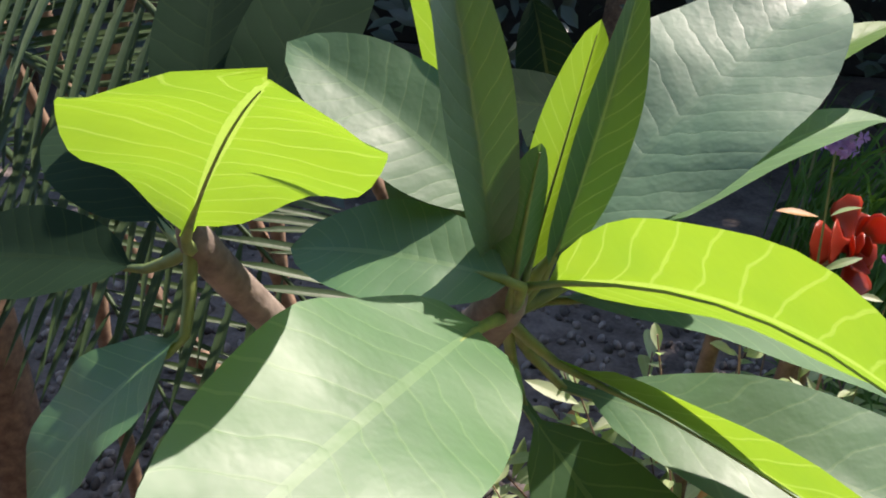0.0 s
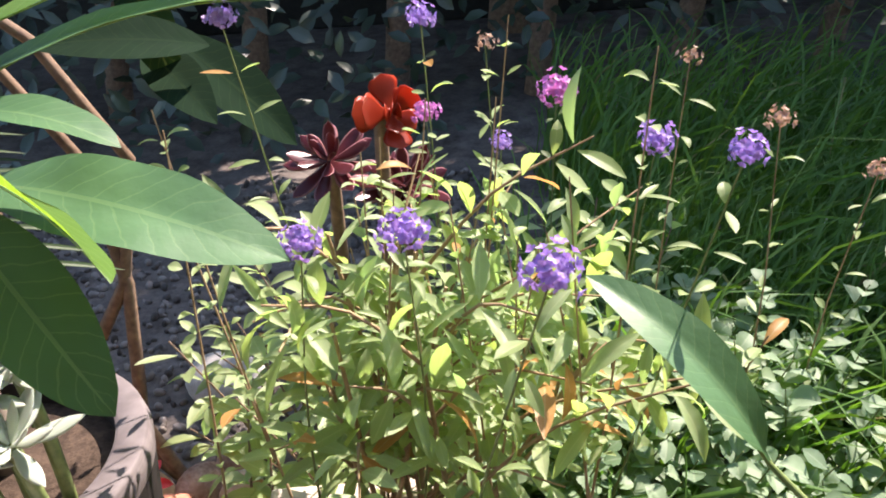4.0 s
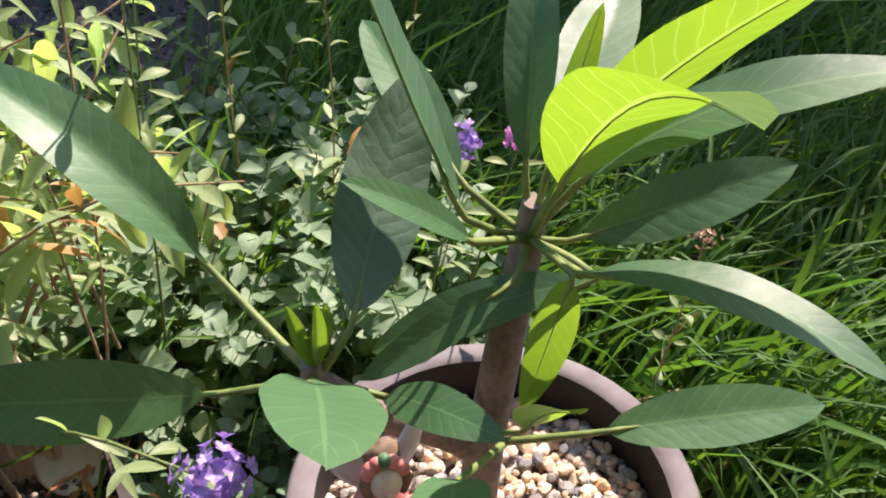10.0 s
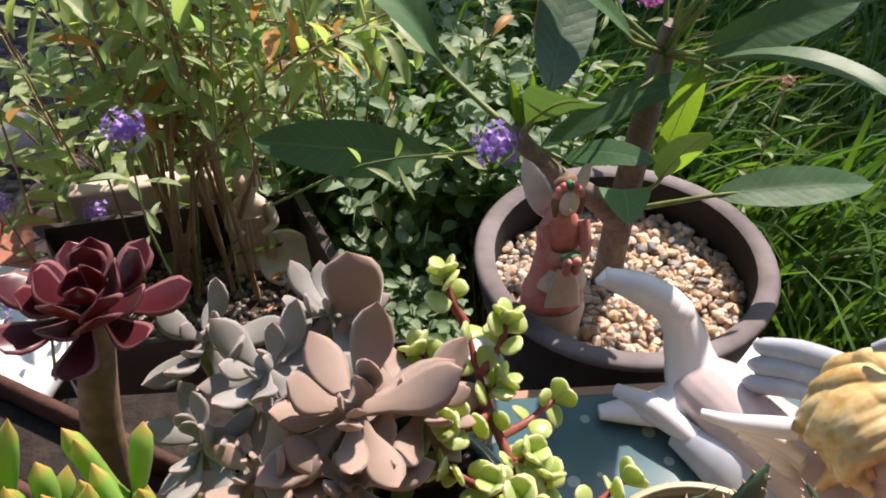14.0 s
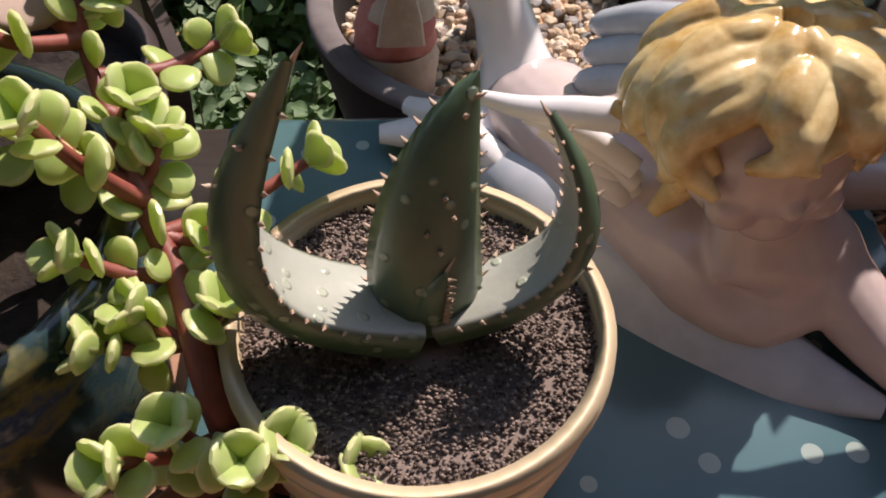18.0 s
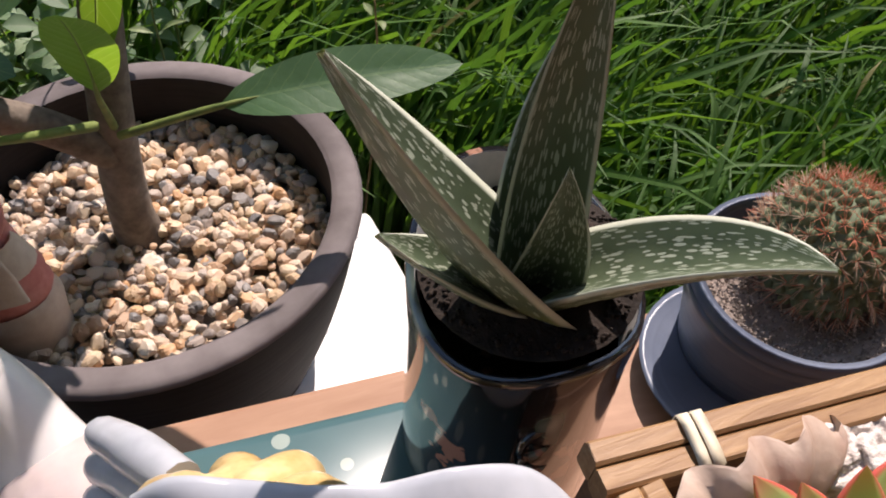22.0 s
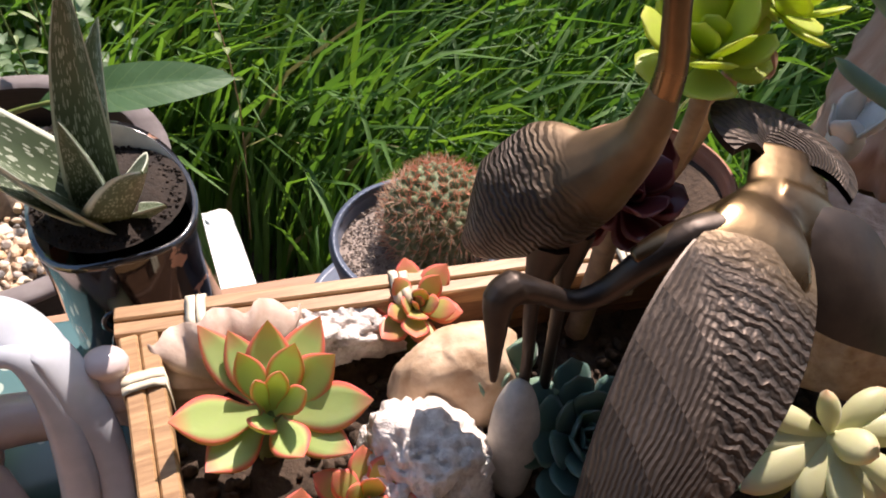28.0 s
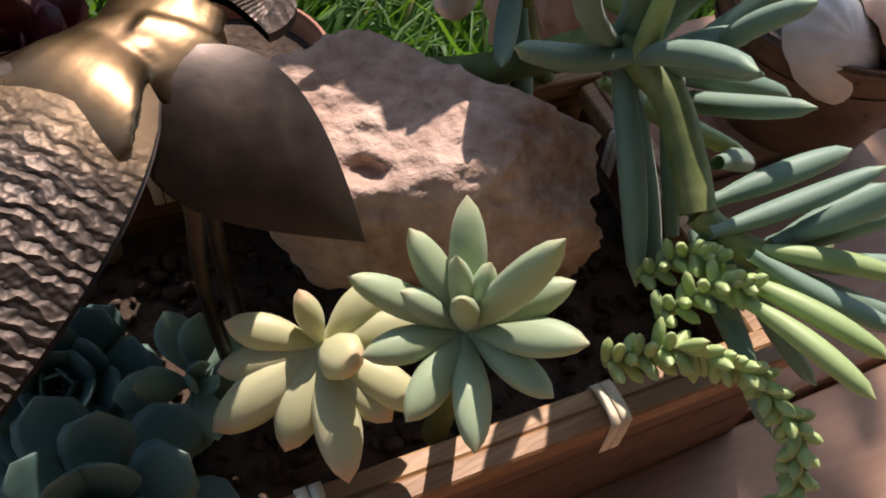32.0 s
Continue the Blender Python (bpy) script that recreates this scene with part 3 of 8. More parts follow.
    def tube(self, points, radii, ns=8, smooth=3, caps=True):
        """A round rod along a smooth line through the points."""
        p = np.asarray(points, float)
        r = np.broadcast_to(np.asarray(radii, float), (len(p),))
        if smooth > 1 and len(p) > 2:
            q, s = [], []
            ends = np.vstack([2 * p[0] - p[1], p, 2 * p[-1] - p[-2]])
            for k in range(len(p) - 1):
                a, b, c, d = ends[k : k + 4]
                for j in range(smooth):
                    x = j / smooth
                    q.append(0.5 * (2 * b + (c - a) * x + (2 * a - 5 * b + 4 * c - d) * x * x + (3 * b - a - 3 * c + d) * x**3))
                    s.append(r[k] * (1 - x) + r[k + 1] * x)
            p, r = np.vstack(q + [p[-1]]), np.array(s + [r[-1]])
        t = np.gradient(p, axis=0)
        side = unit(np.cross(t[0], (0.31, 0.17, 0.93) if abs(unit(t[0])[2]) < 0.9 else (1, 0.2, 0)))
        rows = []
        for k in range(len(p)):
            d = unit(t[k])
            side = unit(side - d * (side @ d))
            up = np.cross(d, side)
            rows.append([p[k] + r[k] * (math.cos(a) * side + math.sin(a) * up) for a in (2 * math.pi * i / ns for i in range(ns))])
        self.grid(rows, closed=True)
        if caps:
            self.cap(rows[0][::-1], (0.5, 0.0))
            self.cap(rows[-1])
        return self

    def sweep(self, points, widths, thicks, up, ns=12, smooth=5):
        """A flattened rod along a smooth line: widths across, thicks along up (one way, or one for each point)."""
        p = np.asarray(points, float)
        w, h = (np.broadcast_to(np.asarray(a, float), (len(p),)) for a in (widths, thicks))
        ups = np.broadcast_to(np.asarray(up, float), (len(p), 3))
        ends = np.vstack([2 * p[0] - p[1], p, 2 * p[-1] - p[-2]])
        q = []
        for k in range(len(p) - 1):
            a, b, c, d = ends[k : k + 4]
            for j in range(smooth + (k == len(p) - 2)):
                x = j / smooth
                q.append((0.5 * (2 * b + (c - a) * x + (2 * a - 5 * b + 4 * c - d) * x * x + (3 * b - a - 3 * c + d) * x**3),
                          w[k] * (1 - x) + w[k + 1] * x, h[k] * (1 - x) + h[k + 1] * x, ups[k] * (1 - x) + ups[k + 1] * x))
        line = np.array([r[0] for r in q])
        t = np.gradient(line, axis=0)
        rows, uv = [], []
        for k, (c, ww, hh, n) in enumerate(q):
            d = unit(t[k])
            side = unit(np.cross(d, n))
            top = np.cross(side, d)
            rows.append([c + side * (math.cos(a) * ww / 2) + top * (math.sin(a) * hh / 2) for a in (2 * math.pi * i / ns for i in range(ns))])
            uv += [(0.5 + 0.5 * math.cos(2 * math.pi * i / ns), k / (len(q) - 1)) for i in range(ns)]
        self.grid(rows, uv, closed=True)
        self.cap(rows[0][::-1], (0.5, 0.0))
        self.cap(rows[-1])
        return self

    def beam(self, a, c, width, height, side):
        """A straight strip from a to c with a chamfered section; side points across it."""
        a, c = np.asarray(a, float), np.asarray(c, float)
        side = unit(side)
        top = unit(np.cross(c - a, side))
        top = top if top[2] > 0 else -top
        e = min(width, height) * 0.12
        w, h = width / 2, height / 2
        sec = [(-w + e, -h), (w - e, -h), (w, -h + e), (w, h - e), (w - e, h), (-w + e, h), (-w, h - e), (-w, -h + e)]
        rows = [[p + side * x + top * z for x, z in sec] for p in (a, c)]
        self.grid(rows, closed=True)
        self.cap(rows[0][::-1])
        self.cap(rows[1])
        return self

    def crag(self, centre, radii, turn, seed, planes=14, detail=0.08, pits=0.0, nu=72, nv=46, dents=()):
        """A broken stone: a lump cut by flat planes, roughened, with pits; dents: (way, width, depth)."""
        r = random.Random(seed)
        cuts = [(unit([r.gauss(0, 1) for _ in range(3)]), r.uniform(0.66, 0.95)) for _ in range(planes)]
        radii = np.asarray(radii, float)
        rows = []
        for j in range(nv):
            b = math.pi * (j / (nv - 1) - 0.5)
            row = []
            for i in range(nu):
                a = 2 * math.pi * i / nu
                d = np.array((math.cos(b) * math.cos(a), math.cos(b) * math.sin(a), math.sin(b)))
                s = 1.05
                for n, off in cuts:
                    x = n @ d
                    if x > 0.05:
                        s = min(s, off / x)
                q = d * s * radii
                v = Vector(q * 55) + Vector((seed * 1.3, 2.0, seed))
                f = noise.noise(v) + 0.5 * noise.noise(v * 2.3) + 0.3 * noise.noise(v * 5.1)
                s2 = 1 + detail * f
                if pits:
                    s2 -= pits * max(0.0, 0.35 - abs(noise.noise(v * 1.9 + Vector((9, 1, 4)))) * 1.5) + pits * 0.6 * max(0.0, noise.noise(v * 4.3))
                for way, wide, deep in dents:
                    g = np.linalg.norm(d - unit(way)) / wide
                    s2 -= deep * math.exp(-(g ** 4))
                row.append(q * s2)
            rows.append(row)
        rows = np.array(rows) @ np.asarray(turn, float).T
        return self.grid(rows + np.asarray(centre, float), closed=True)

    def lathe(self, profile, centre, ns=56, squash=1.0, wobble=0.0):
        """Turns (radius, height) pairs round the upright line through centre."""
        rows = []
        for r, z in profile:
            rows.append([(centre[0] + r * math.cos(a) * (1 + wobble * math.sin(3 * a)), centre[1] + squash * r * math.sin(a) * (1 + wobble * math.sin(2 * a + 1)), centre[2] + z)
                         for a in (2 * math.pi * i / ns for i in range(ns))])
        return self.grid(rows, closed=True)

    def blob(self, centre, radii, turn=None, rough=0.0, size=8.0, seed=0.0, nu=16, nv=10, squareness=1.0):
        """A rounded lump, uneven by rough; turn is a 3 x 3 rotation."""
        radii = np.broadcast_to(np.asarray(radii, float), (3,))
        rows = []
        for j in range(nv):
            b = math.pi * (j / (nv - 1) - 0.5)
            row = []
            for i in range(nu):
                a = 2 * math.pi * i / nu
                d = np.array((math.cos(b) * math.cos(a), math.cos(b) * math.sin(a), math.sin(b)))
                if squareness != 1.0:
                    d = np.sign(d) * np.abs(d) ** squareness
                q = d * radii
                if rough:
                    s = noise.noise(Vector(q * size * 10) + Vector((seed, seed * 1.7, -seed)))
                    s += 0.5 * noise.noise(Vector(q * size * 24) + Vector((seed * 2, 3.1, seed)))
                    q = q * (1 + rough * s)
                row.append(q)
            rows.append(row)
        rows = np.array(rows)
        if turn is not None:
            rows = rows @ np.asarray(turn, float).T
        return self.grid(rows + np.asarray(centre, float), closed=True)

    def brick(self, centre, size, rz=0.0, bevel=0.003, tilt=None):
        """A box with bevelled edges."""
        bm = bmesh.new()
        bmesh.ops.create_cube(bm, size=1.0, matrix=Matrix.Diagonal((*size, 1)))
        bmesh.ops.bevel(bm, geom=bm.edges[:], offset=bevel, segments=2, profile=0.5, affect="EDGES")
        m = Matrix.Translation(centre) @ (tilt or Matrix.Rotation(rz, 4, "Z"))
        first = len(self.v)
        bm.verts.index_update()
        self.v.extend([list(m @ v.co) for v in bm.verts])
        for f in bm.faces:
            self.f.append(tuple(first + v.index for v in f.verts))
            self.uv.append(tuple((0.5, 0.5) for _ in f.verts))
            self.m.append(self.slot)
        bm.free()
        return self

    def melt(self, other, voxel, rounds=6, uv=None):
        """Adds another build's closed lumps, run together into one smooth skin."""
        mesh = bpy.data.meshes.new("lump")
        mesh.from_pydata(other.v, [], other.f)
        ob = bpy.data.objects.new("lump", mesh)
        scene.collection.objects.link(ob)
        skin = ob.modifiers.new("skin", "REMESH")
        skin.mode, skin.voxel_size = "VOXEL", voxel
        soft = ob.modifiers.new("soft", "SMOOTH")
        soft.factor, soft.iterations = 0.5, rounds
        whole = ob.evaluated_get(bpy.context.evaluated_depsgraph_get())
        got = whole.to_mesh()
        first = len(self.v)
        points = [tuple(v.co) for v in got.vertices]
        pairs = [uv(p) for p in points] if uv else [(0.5, 0.5)] * len(points)
        self.v.extend([list(p) for p in points])
        for f in got.polygons:
            self.f.append(tuple(first + i for i in f.vertices))
            self.uv.append(tuple(pairs[i] for i in f.vertices))
            self.m.append(self.slot)
        whole.to_mesh_clear()
        bpy.data.objects.remove(ob)
        return self

    def make(self, name, materials, parent=None, label="", flat=False, kind=""):
        mesh = bpy.data.meshes.new(name)
        mesh.from_pydata(self.v, [], self.f)
        if not isinstance(materials, (list, tuple)):
            materials = [materials]
        for material in materials:
            mesh.materials.append(material)
        if len(materials) > 1:
            mesh.polygons.foreach_set("material_index", self.m)
        layer = mesh.uv_layers.new(name="UVMap")
        layer.data.foreach_set("uv", [x for face in self.uv for pair in face for x in pair])
        if not flat:
            mesh.polygons.foreach_set("use_smooth", [True] * len(mesh.polygons))
        mesh.update()
        ob = new(name, mesh)
        if parent:
            ob.parent = parent
        if label or kind:
            tagged(ob, label, "", "", kind)
        return ob


def thing(name, label, category, group="", kind=""):
    """A thing with parts: an Empty; its parts are modelled in world places."""
    return tagged(new(name), label, category, group, kind)


def rot(axis, degrees):
    return np.array(Matrix.Rotation(radians(degrees), 3, axis))


def ring_leaves(axis, n, tilt, spin):
    """Ways of n leaves round an axis, opened from it by tilt degrees."""
    axis = unit(axis)
    a = unit(np.cross(axis, (0.2, 1.0, 0.1) if abs(axis[1]) < 0.9 else (1, 0, 0)))
    b = np.cross(axis, a)
    for k in range(n):
        f = spin + 2 * math.pi * k / n
        out = math.cos(f) * a + math.sin(f) * b
        yield unit(axis * math.cos(radians(tilt)) + out * math.sin(radians(tilt))), out


def rosette(parent, material, centre, axis, rings, width, thick, arch=-0.06, bow=1.6, blunt=0.55, hollow=0.3, name="leaf", jitter=0.12, seed=1, point=0.02, single=False, foot=0.3):
    """A succulent rosette; rings: (leaves, tilt, length, width share), outer ring first."""
    rnd = random.Random(seed)
    axis, centre = unit(axis), np.asarray(centre, float)
    built = Build() if single else None
    spin = rnd.random() * 6
    for count, tilt, far, share in rings:
        spin += 2.4
        for way, out in ring_leaves(axis, count, tilt, spin):
            s = 1 + rnd.uniform(-jitter, jitter)
            way = unit(way + np.array([rnd.uniform(-jitter, jitter) for _ in range(3)]))
            up = axis - way * (axis @ way) - out * 0.3 * (tilt < 15)
            b = built or Build()
            b.flesh(centre + way * far * 0.06, centre + way * far * s, width * share * s, thick * share, up, arch, bow, blunt, 8, 9, hollow, foot, point)
            if not single:
                b.make(name, material, parent)
    if single:
        built.make("rosette", material, parent)


# ---- setting ----
rnd = random.Random(11)
ground = Build()
cells = [-60, -20, -8, -3, -1.5, -0.8, -0.3, 0.2, 0.7, 1.2, 2, 3.5, 8, 20, 60]
ground.grid([[(x, y, GROUND) for x in cells] for y in cells])
tagged(ground.make("ground", gravel_ground), "gravel and bare soil between the garden plants", "ground", "", "structure")

# near-black board added behind the hedge, standing in for the deep shade
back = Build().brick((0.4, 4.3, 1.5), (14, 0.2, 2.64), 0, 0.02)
tagged(back.make("backdrop", plain_material("shade_backdrop", (0.012, 0.013, 0.012), (0.035, 0.034, 0.03), 0.9)), "near-black backdrop standing in for the shade behind the garden bed", "fence", "", "structure")

# a plain unseen wall and eave added behind the table, to block sky light
Build().brick((0.4, -1.55, 1.45), (9, 0.2, 2.7), 0, 0.01).make("wall_south", plain_material("sky_block_wall", (0.16, 0.12, 0.09), (0.24, 0.185, 0.14), 0.9))
tagged(bpy.data.objects["wall_south"], "plain brown wall added out of view behind the table to block sky light", "wall", "", "structure")
Build().brick((0.4, -1.05, 2.85), (9, 1.2, 0.10), 0, 0.01).make("eave", plain_material("sky_block_eave", (0.10, 0.075, 0.06), (0.17, 0.13, 0.10), 0.9))
tagged(bpy.data.objects["eave"], "brown eave added out of view over the sky-blocking wall", "eave", "", "structure")


def stones(name, label, count, area, sizes, seed, material=None):
    """Loose stones strewn over a stretch of ground, as one mass."""
    r = random.Random(seed)
    b = Build()
    for k in range(count):
        s = r.uniform(*sizes)
        x, y = r.uniform(area[0], area[1]), r.uniform(area[2], area[3])
        turn = np.array(Euler((r.random() * 6, r.random() * 6, r.random() * 6)).to_matrix())
        b.blob((x, y, GROUND + s * 0.35), (s, s * r.uniform(0.6, 0.9), s * r.uniform(0.45, 0.7)), turn, 0.16, 30, k * 0.37, 7, 5)
    return tagged(b.make(name, material or stone_mix), label, "gravel", "", "stuff")


stones("gravel_stones", "grey and brown gravel strewn over the ground", 2600, (-1.5, 0.1, 0.75, 2.3), (0.006, 0.016), 3)


def grass(name, label, count, area, heights, lean, seed, width=0.0075):
    """Long arching blades, as one mass. area: x0, x1, y0, y1."""
    r = random.Random(seed)
    b = Build()
    for k in range(count):
        x, y = r.uniform(area[0], area[1]), r.uniform(area[2], area[3])
        h = r.uniform(*heights)
        if math.hypot(x - 0.337, y - 0.287) < (0.27 if width > 0.004 else 0.62):
            continue
        a = lean[0] + r.gauss(0, lean[1])
        out = np.array((math.cos(a), math.sin(a), 0)) * h * r.uniform(0.2, 0.85)
        p0 = np.array((x, y, GROUND))
        p2 = p0 + out + np.array((0, 0, h * r.uniform(0.65, 1.0)))
        if math.hypot(p2[0] - 0.337, p2[1] - 0.287) < 0.21:
            continue
        p1 = p0 + out * 0.25 + np.array((0, 0, h * 0.95))
        side = unit(np.cross(p2 - p0, (r.uniform(-1, 1), r.uniform(-1, 1), 0.4)))
        w = width * r.uniform(0.55, 1.2)
        rows = []
        for v, s in ((0, 0.7), (0.3, 1.0), (0.55, 0.9), (0.8, 0.6), (1, 0.05)):
            c = p0 * (1 - v) ** 2 + p1 * 2 * v * (1 - v) + p2 * v * v
            rows.append([c - side * w * s / 2, c + side * w * s / 2])
        b.grid(rows)
    return tagged(b.make(name, grass_blade), label, "grass", "", "stuff")


grass("grass", "long green arching grass behind the pots", 7200, (0.33, 1.7, 0.42, 1.25), (0.24, 0.46), (0.25, 0.75), 5, 0.0085)
grass("grass", "deep green grass further back in the bed", 5200, (0.15, 2.6, 1.1, 2.3), (0.28, 0.5), (0.2, 0.9), 6, 0.008)
grass("grass", "green grass blades between the bush and the round pot", 900, (0.0, 0.42, 0.62, 1.15), (0.3, 0.5), (0.4, 1.5), 7)
grass("grass", "green grass to the side of the low deck", 4600, (0.56, 2.4, 0.10, 0.5), (0.20, 0.36), (0.25, 0.8), 8, 0.0085)
grass("grass_straw", "thin pale grass stalks standing above the grass", 130, (0.0, 1.5, 0.45, 1.3), (0.5, 0.78), (0.8, 1.0), 9, 0.0034)


# the low deck in front, of planks, on two bearers
deck = thing("low_table", "low table of weathered orange-brown planks", "table", "", "")
for k in range(5):
    Build().brick((0, 0, 0), (2.3, 0.148, 0.024), 0, 0.004).make("plank", deck_wood, deck).matrix_basis = pose(0.42 + 0.06 - 0.113 * k * 0.152, 0.066 - 0.074 - 0.007 - k * 0.1515, DECK - 0.012, 0, 0, -6.5)
for x in (-0.5, 0.45, 1.4):
    Build().brick((x, -0.25, (DECK - 0.026 + GROUND) / 2), (0.07, 0.6, DECK - 0.026 - GROUND), 0, 0.004).make("leg", deck_wood, deck)

# dark sheet added over the deck, standing for shade and dark pots here
tagged(Build().brick((-0.125, -0.060, DECK + 0.003), (0.32, 0.40, 0.006), -0.11, 0.002).make("plant_mat", dark_soil), "dark sheet added for the shade and dark pots among the succulents", "mat")

stool = thing("plastic_stool", "white plastic stool holding the round brown pot", "stool")
seat = Build()
seat.brick((0.335, 0.232, 0.405), (0.42, 0.28, 0.03), 0.05, 0.012)
seat.make("seat", white_paint, stool)
for sx in (-0.17, 0.17):
    for sy in (-0.11, 0.11):
        Build().tube([(0.335 + sx * 1.05, 0.232 + sy * 1.05, GROUND), (0.335 + sx, 0.232 + sy, 0.395)], [0.016, 0.02]).make("leg", white_paint, stool)

stand = thing("white_bench", "white painted bench dappled with leaf shadow", "bench")
Build().brick((-0.40, 0.27, 0.575), (0.34, 0.32, 0.03), -0.35, 0.01).make("seat", white_paint, stand)
for sx, sy in ((-0.13, -0.12), (0.13, -0.12), (-0.13, 0.12), (0.13, 0.12)):
    Build().tube([(-0.40 + sx, 0.27 + sy, GROUND), (-0.40 + sx, 0.27 + sy, 0.565)], 0.018).make("leg", white_paint, stand)


# ---- round pot with the second plumeria ----
RIM = np.array((0.337, 0.287, 0.600))


def turned_pot(name, label, centre, radius, height, material, taper=0.72, wall=0.016, lip=0.012, fill=0.04, fill_material=None, curve=0.0, rim_material=None):
    """A clay pot with a wall, a lip and a filling; centre is the middle of its rim."""
    pot = thing(name, label, "pot")
    x, y, z = centre
    out = []
    for k in range(9):
        v = k / 8
        out.append((radius * (taper + (1 - taper) * v + curve * math.sin(math.pi * v)), -height * (1 - v)))
    profile = [(0.001, -height)] + out[:-1] + [(radius - 0.002, -lip), (radius, -lip * 0.5), (radius - 0.003, -0.001), (radius - 0.006, 0.0),
               (radius - wall + 0.004, 0.0), (radius - wall, -0.003)] + [(radius - wall - 0.0006 - k * 0.0006, -fill * (k + 1) / 2) for k in range(3)]
    if rim_material:
        Build().lathe(profile[:10], centre).make("pot_body", material, pot)
        Build().lathe(profile[9:15], centre).make("rim", rim_material, pot, "pale rim, worn and painted sunlit")
        Build().lathe(profile[14:], centre).make("inner_wall", material, pot)
    else:
        Build().lathe(profile, centre).make("pot_body", material, pot)
    b = Build()
    rr = radius - wall
    b.lathe([(rr * s, -fill + 0.004 * math.sin(9 * s) - 0.004 * s) for s in (1.0, 0.8, 0.6, 0.4, 0.2, 0.01)], centre, 40)
    b.make("potting_soil", fill_material or soil, pot)
    return pot


turned_pot("flower_pot", "large round dark brown clay pot with a pale rim, worn and painted sunlit", RIM, 0.157, 0.18, pot_brown, 0.70, 0.022, 0.008, 0.06, grit, 0.03, pot_rim)

# its bed of pebbles
shapes, moulds = [], []
for k in range(9):
    b = Build()
    b.crag((0, 0, 0), (1.0, rnd.uniform(0.62, 0.9), rnd.uniform(0.5, 0.78)), np.eye(3), k + 3, 10, 0.03, 0, 11, 8)
    ob = b.make("pebble", pebble, None, "", True)
    shapes.append(ob.data)
    moulds.append(np.array(b.v).reshape(8, 11, 3))
    bpy.data.objects.remove(ob)
bed = tagged(new("pebble_bed"), "bed of cream, tan and grey river pebbles filling the pot", "pebbles")
rp = random.Random(4)
placed = 0
rest = Build()
for k in range(1900):
    a, r = rp.random() * 2 * math.pi, 0.132 * math.sqrt(rp.random())
    x, y = RIM[0] + r * math.cos(a), RIM[1] + r * math.sin(a)
    s = rp.choice((0.0044, 0.0054, 0.0062, 0.0072, 0.0080)) * rp.uniform(0.85, 1.15)
    z = RIM[2] - 0.058 + rp.uniform(0.0, 0.013)
    if placed < 300 and y < RIM[1] + 0.09 and x > RIM[0] - 0.09:
        ob = new("pebble", shapes[k % 9])
        ob.parent = bed
        ob.matrix_basis = pose(x, y, z, rp.uniform(-40, 40), rp.uniform(-40, 40), rp.random() * 360) @ Matrix.Diagonal((s, s, s, 1))
        placed += 1
    else:
        rest.grid(moulds[k % 9] * s @ np.array(Euler((rp.uniform(-0.7, 0.7), rp.uniform(-0.7, 0.7), rp.random() * 6)).to_matrix()).T + np.array((x, y, z)), closed=True)
rest.make("pebble_mass", pebble_mass, bed, "", True, "stuff")


def plumeria_leaf(plant, base, tip, width, n=(0, 0, 1), arch=0.08, fold=0.16, kind="leaf", joint=None, ripple=0.012, curl=0.0, bow=0.92, label=""):
    material = {"leaf": plum_leaf, "thin": plum_thin, "rough": plum_rough, "shade": shade_toned_leaf}[kind]
    base, tip = np.asarray(base, float), np.asarray(tip, float)
    b = Build()
    b.leaf(base, tip, width, n, arch, fold, bow, 9, 18, ripple if kind != "rough" else ripple * 2.2, curl, 0.06, 0.62, rnd.random() * 6)
    ob = b.make("leaf", material, plant, label)
    # the midrib stands out below, and runs on as the stalk
    way = tip - base
    up = unit(n) - unit(way) * (unit(n) @ unit(way))
    up = unit(up)
    far = np.linalg.norm(way)
    line = [base + way * v + up * (arch * far * 4 * v * (1 - v) - 0.0012) for v in (0.0, 0.2, 0.4, 0.6, 0.8, 0.95)]
    rib = Build()
    rib.tube(([np.asarray(joint, float)] if joint is not None else []) + line, ([0.0032] if joint is not None else []) + ([0.0024, 0.0013, 0.0010, 0.0008, 0.0006, 0.0003] if kind != "thin" else [0.0020, 0.0007, 0.0005, 0.0004, 0.0003, 0.0002]), 6, 2)
    rib.make("midrib", plum_green_stem, ob)
    return ob


plum_b = thing("plumeria", "young plumeria with broad green leaves in the round pot", "plumeria", "plumerias")
b = Build()
b.tube([(0.332, 0.304, 0.535), (0.330, 0.302, 0.575), (0.336, 0.309, 0.64), (0.348, 0.322, 0.71), (0.365, 0.341, 0.785), (0.367, 0.338, 0.83)], [0.019, 0.0155, 0.0145, 0.0135, 0.0115, 0.008], 14, 4)
b.tube([(0.334, 0.306, 0.625), (0.300, 0.298, 0.668), (0.258, 0.292, 0.705), (0.220, 0.288, 0.752), (0.214, 0.287, 0.772)], [0.0125, 0.0118, 0.0105, 0.0088, 0.006], 12, 4)
b.make("trunk", plum_bark, plum_b)
HB, SB = (0.366, 0.338, 0.80), (0.217, 0.287, 0.758)
plumeria_leaf(plum_b, (0.162, 0.368, 0.790), (0.038, 0.446, 0.909), 0.046, (0.10, -0.38, 0.85), 0.13, 0.30, "leaf", SB)
plumeria_leaf(plum_b, (0.156, 0.323, 0.720), (-0.019, 0.315, 0.767), 0.052, (0.0, -0.80, 0.6), 0.03, 0.08, "leaf", SB, label="deep green shaded leaf")
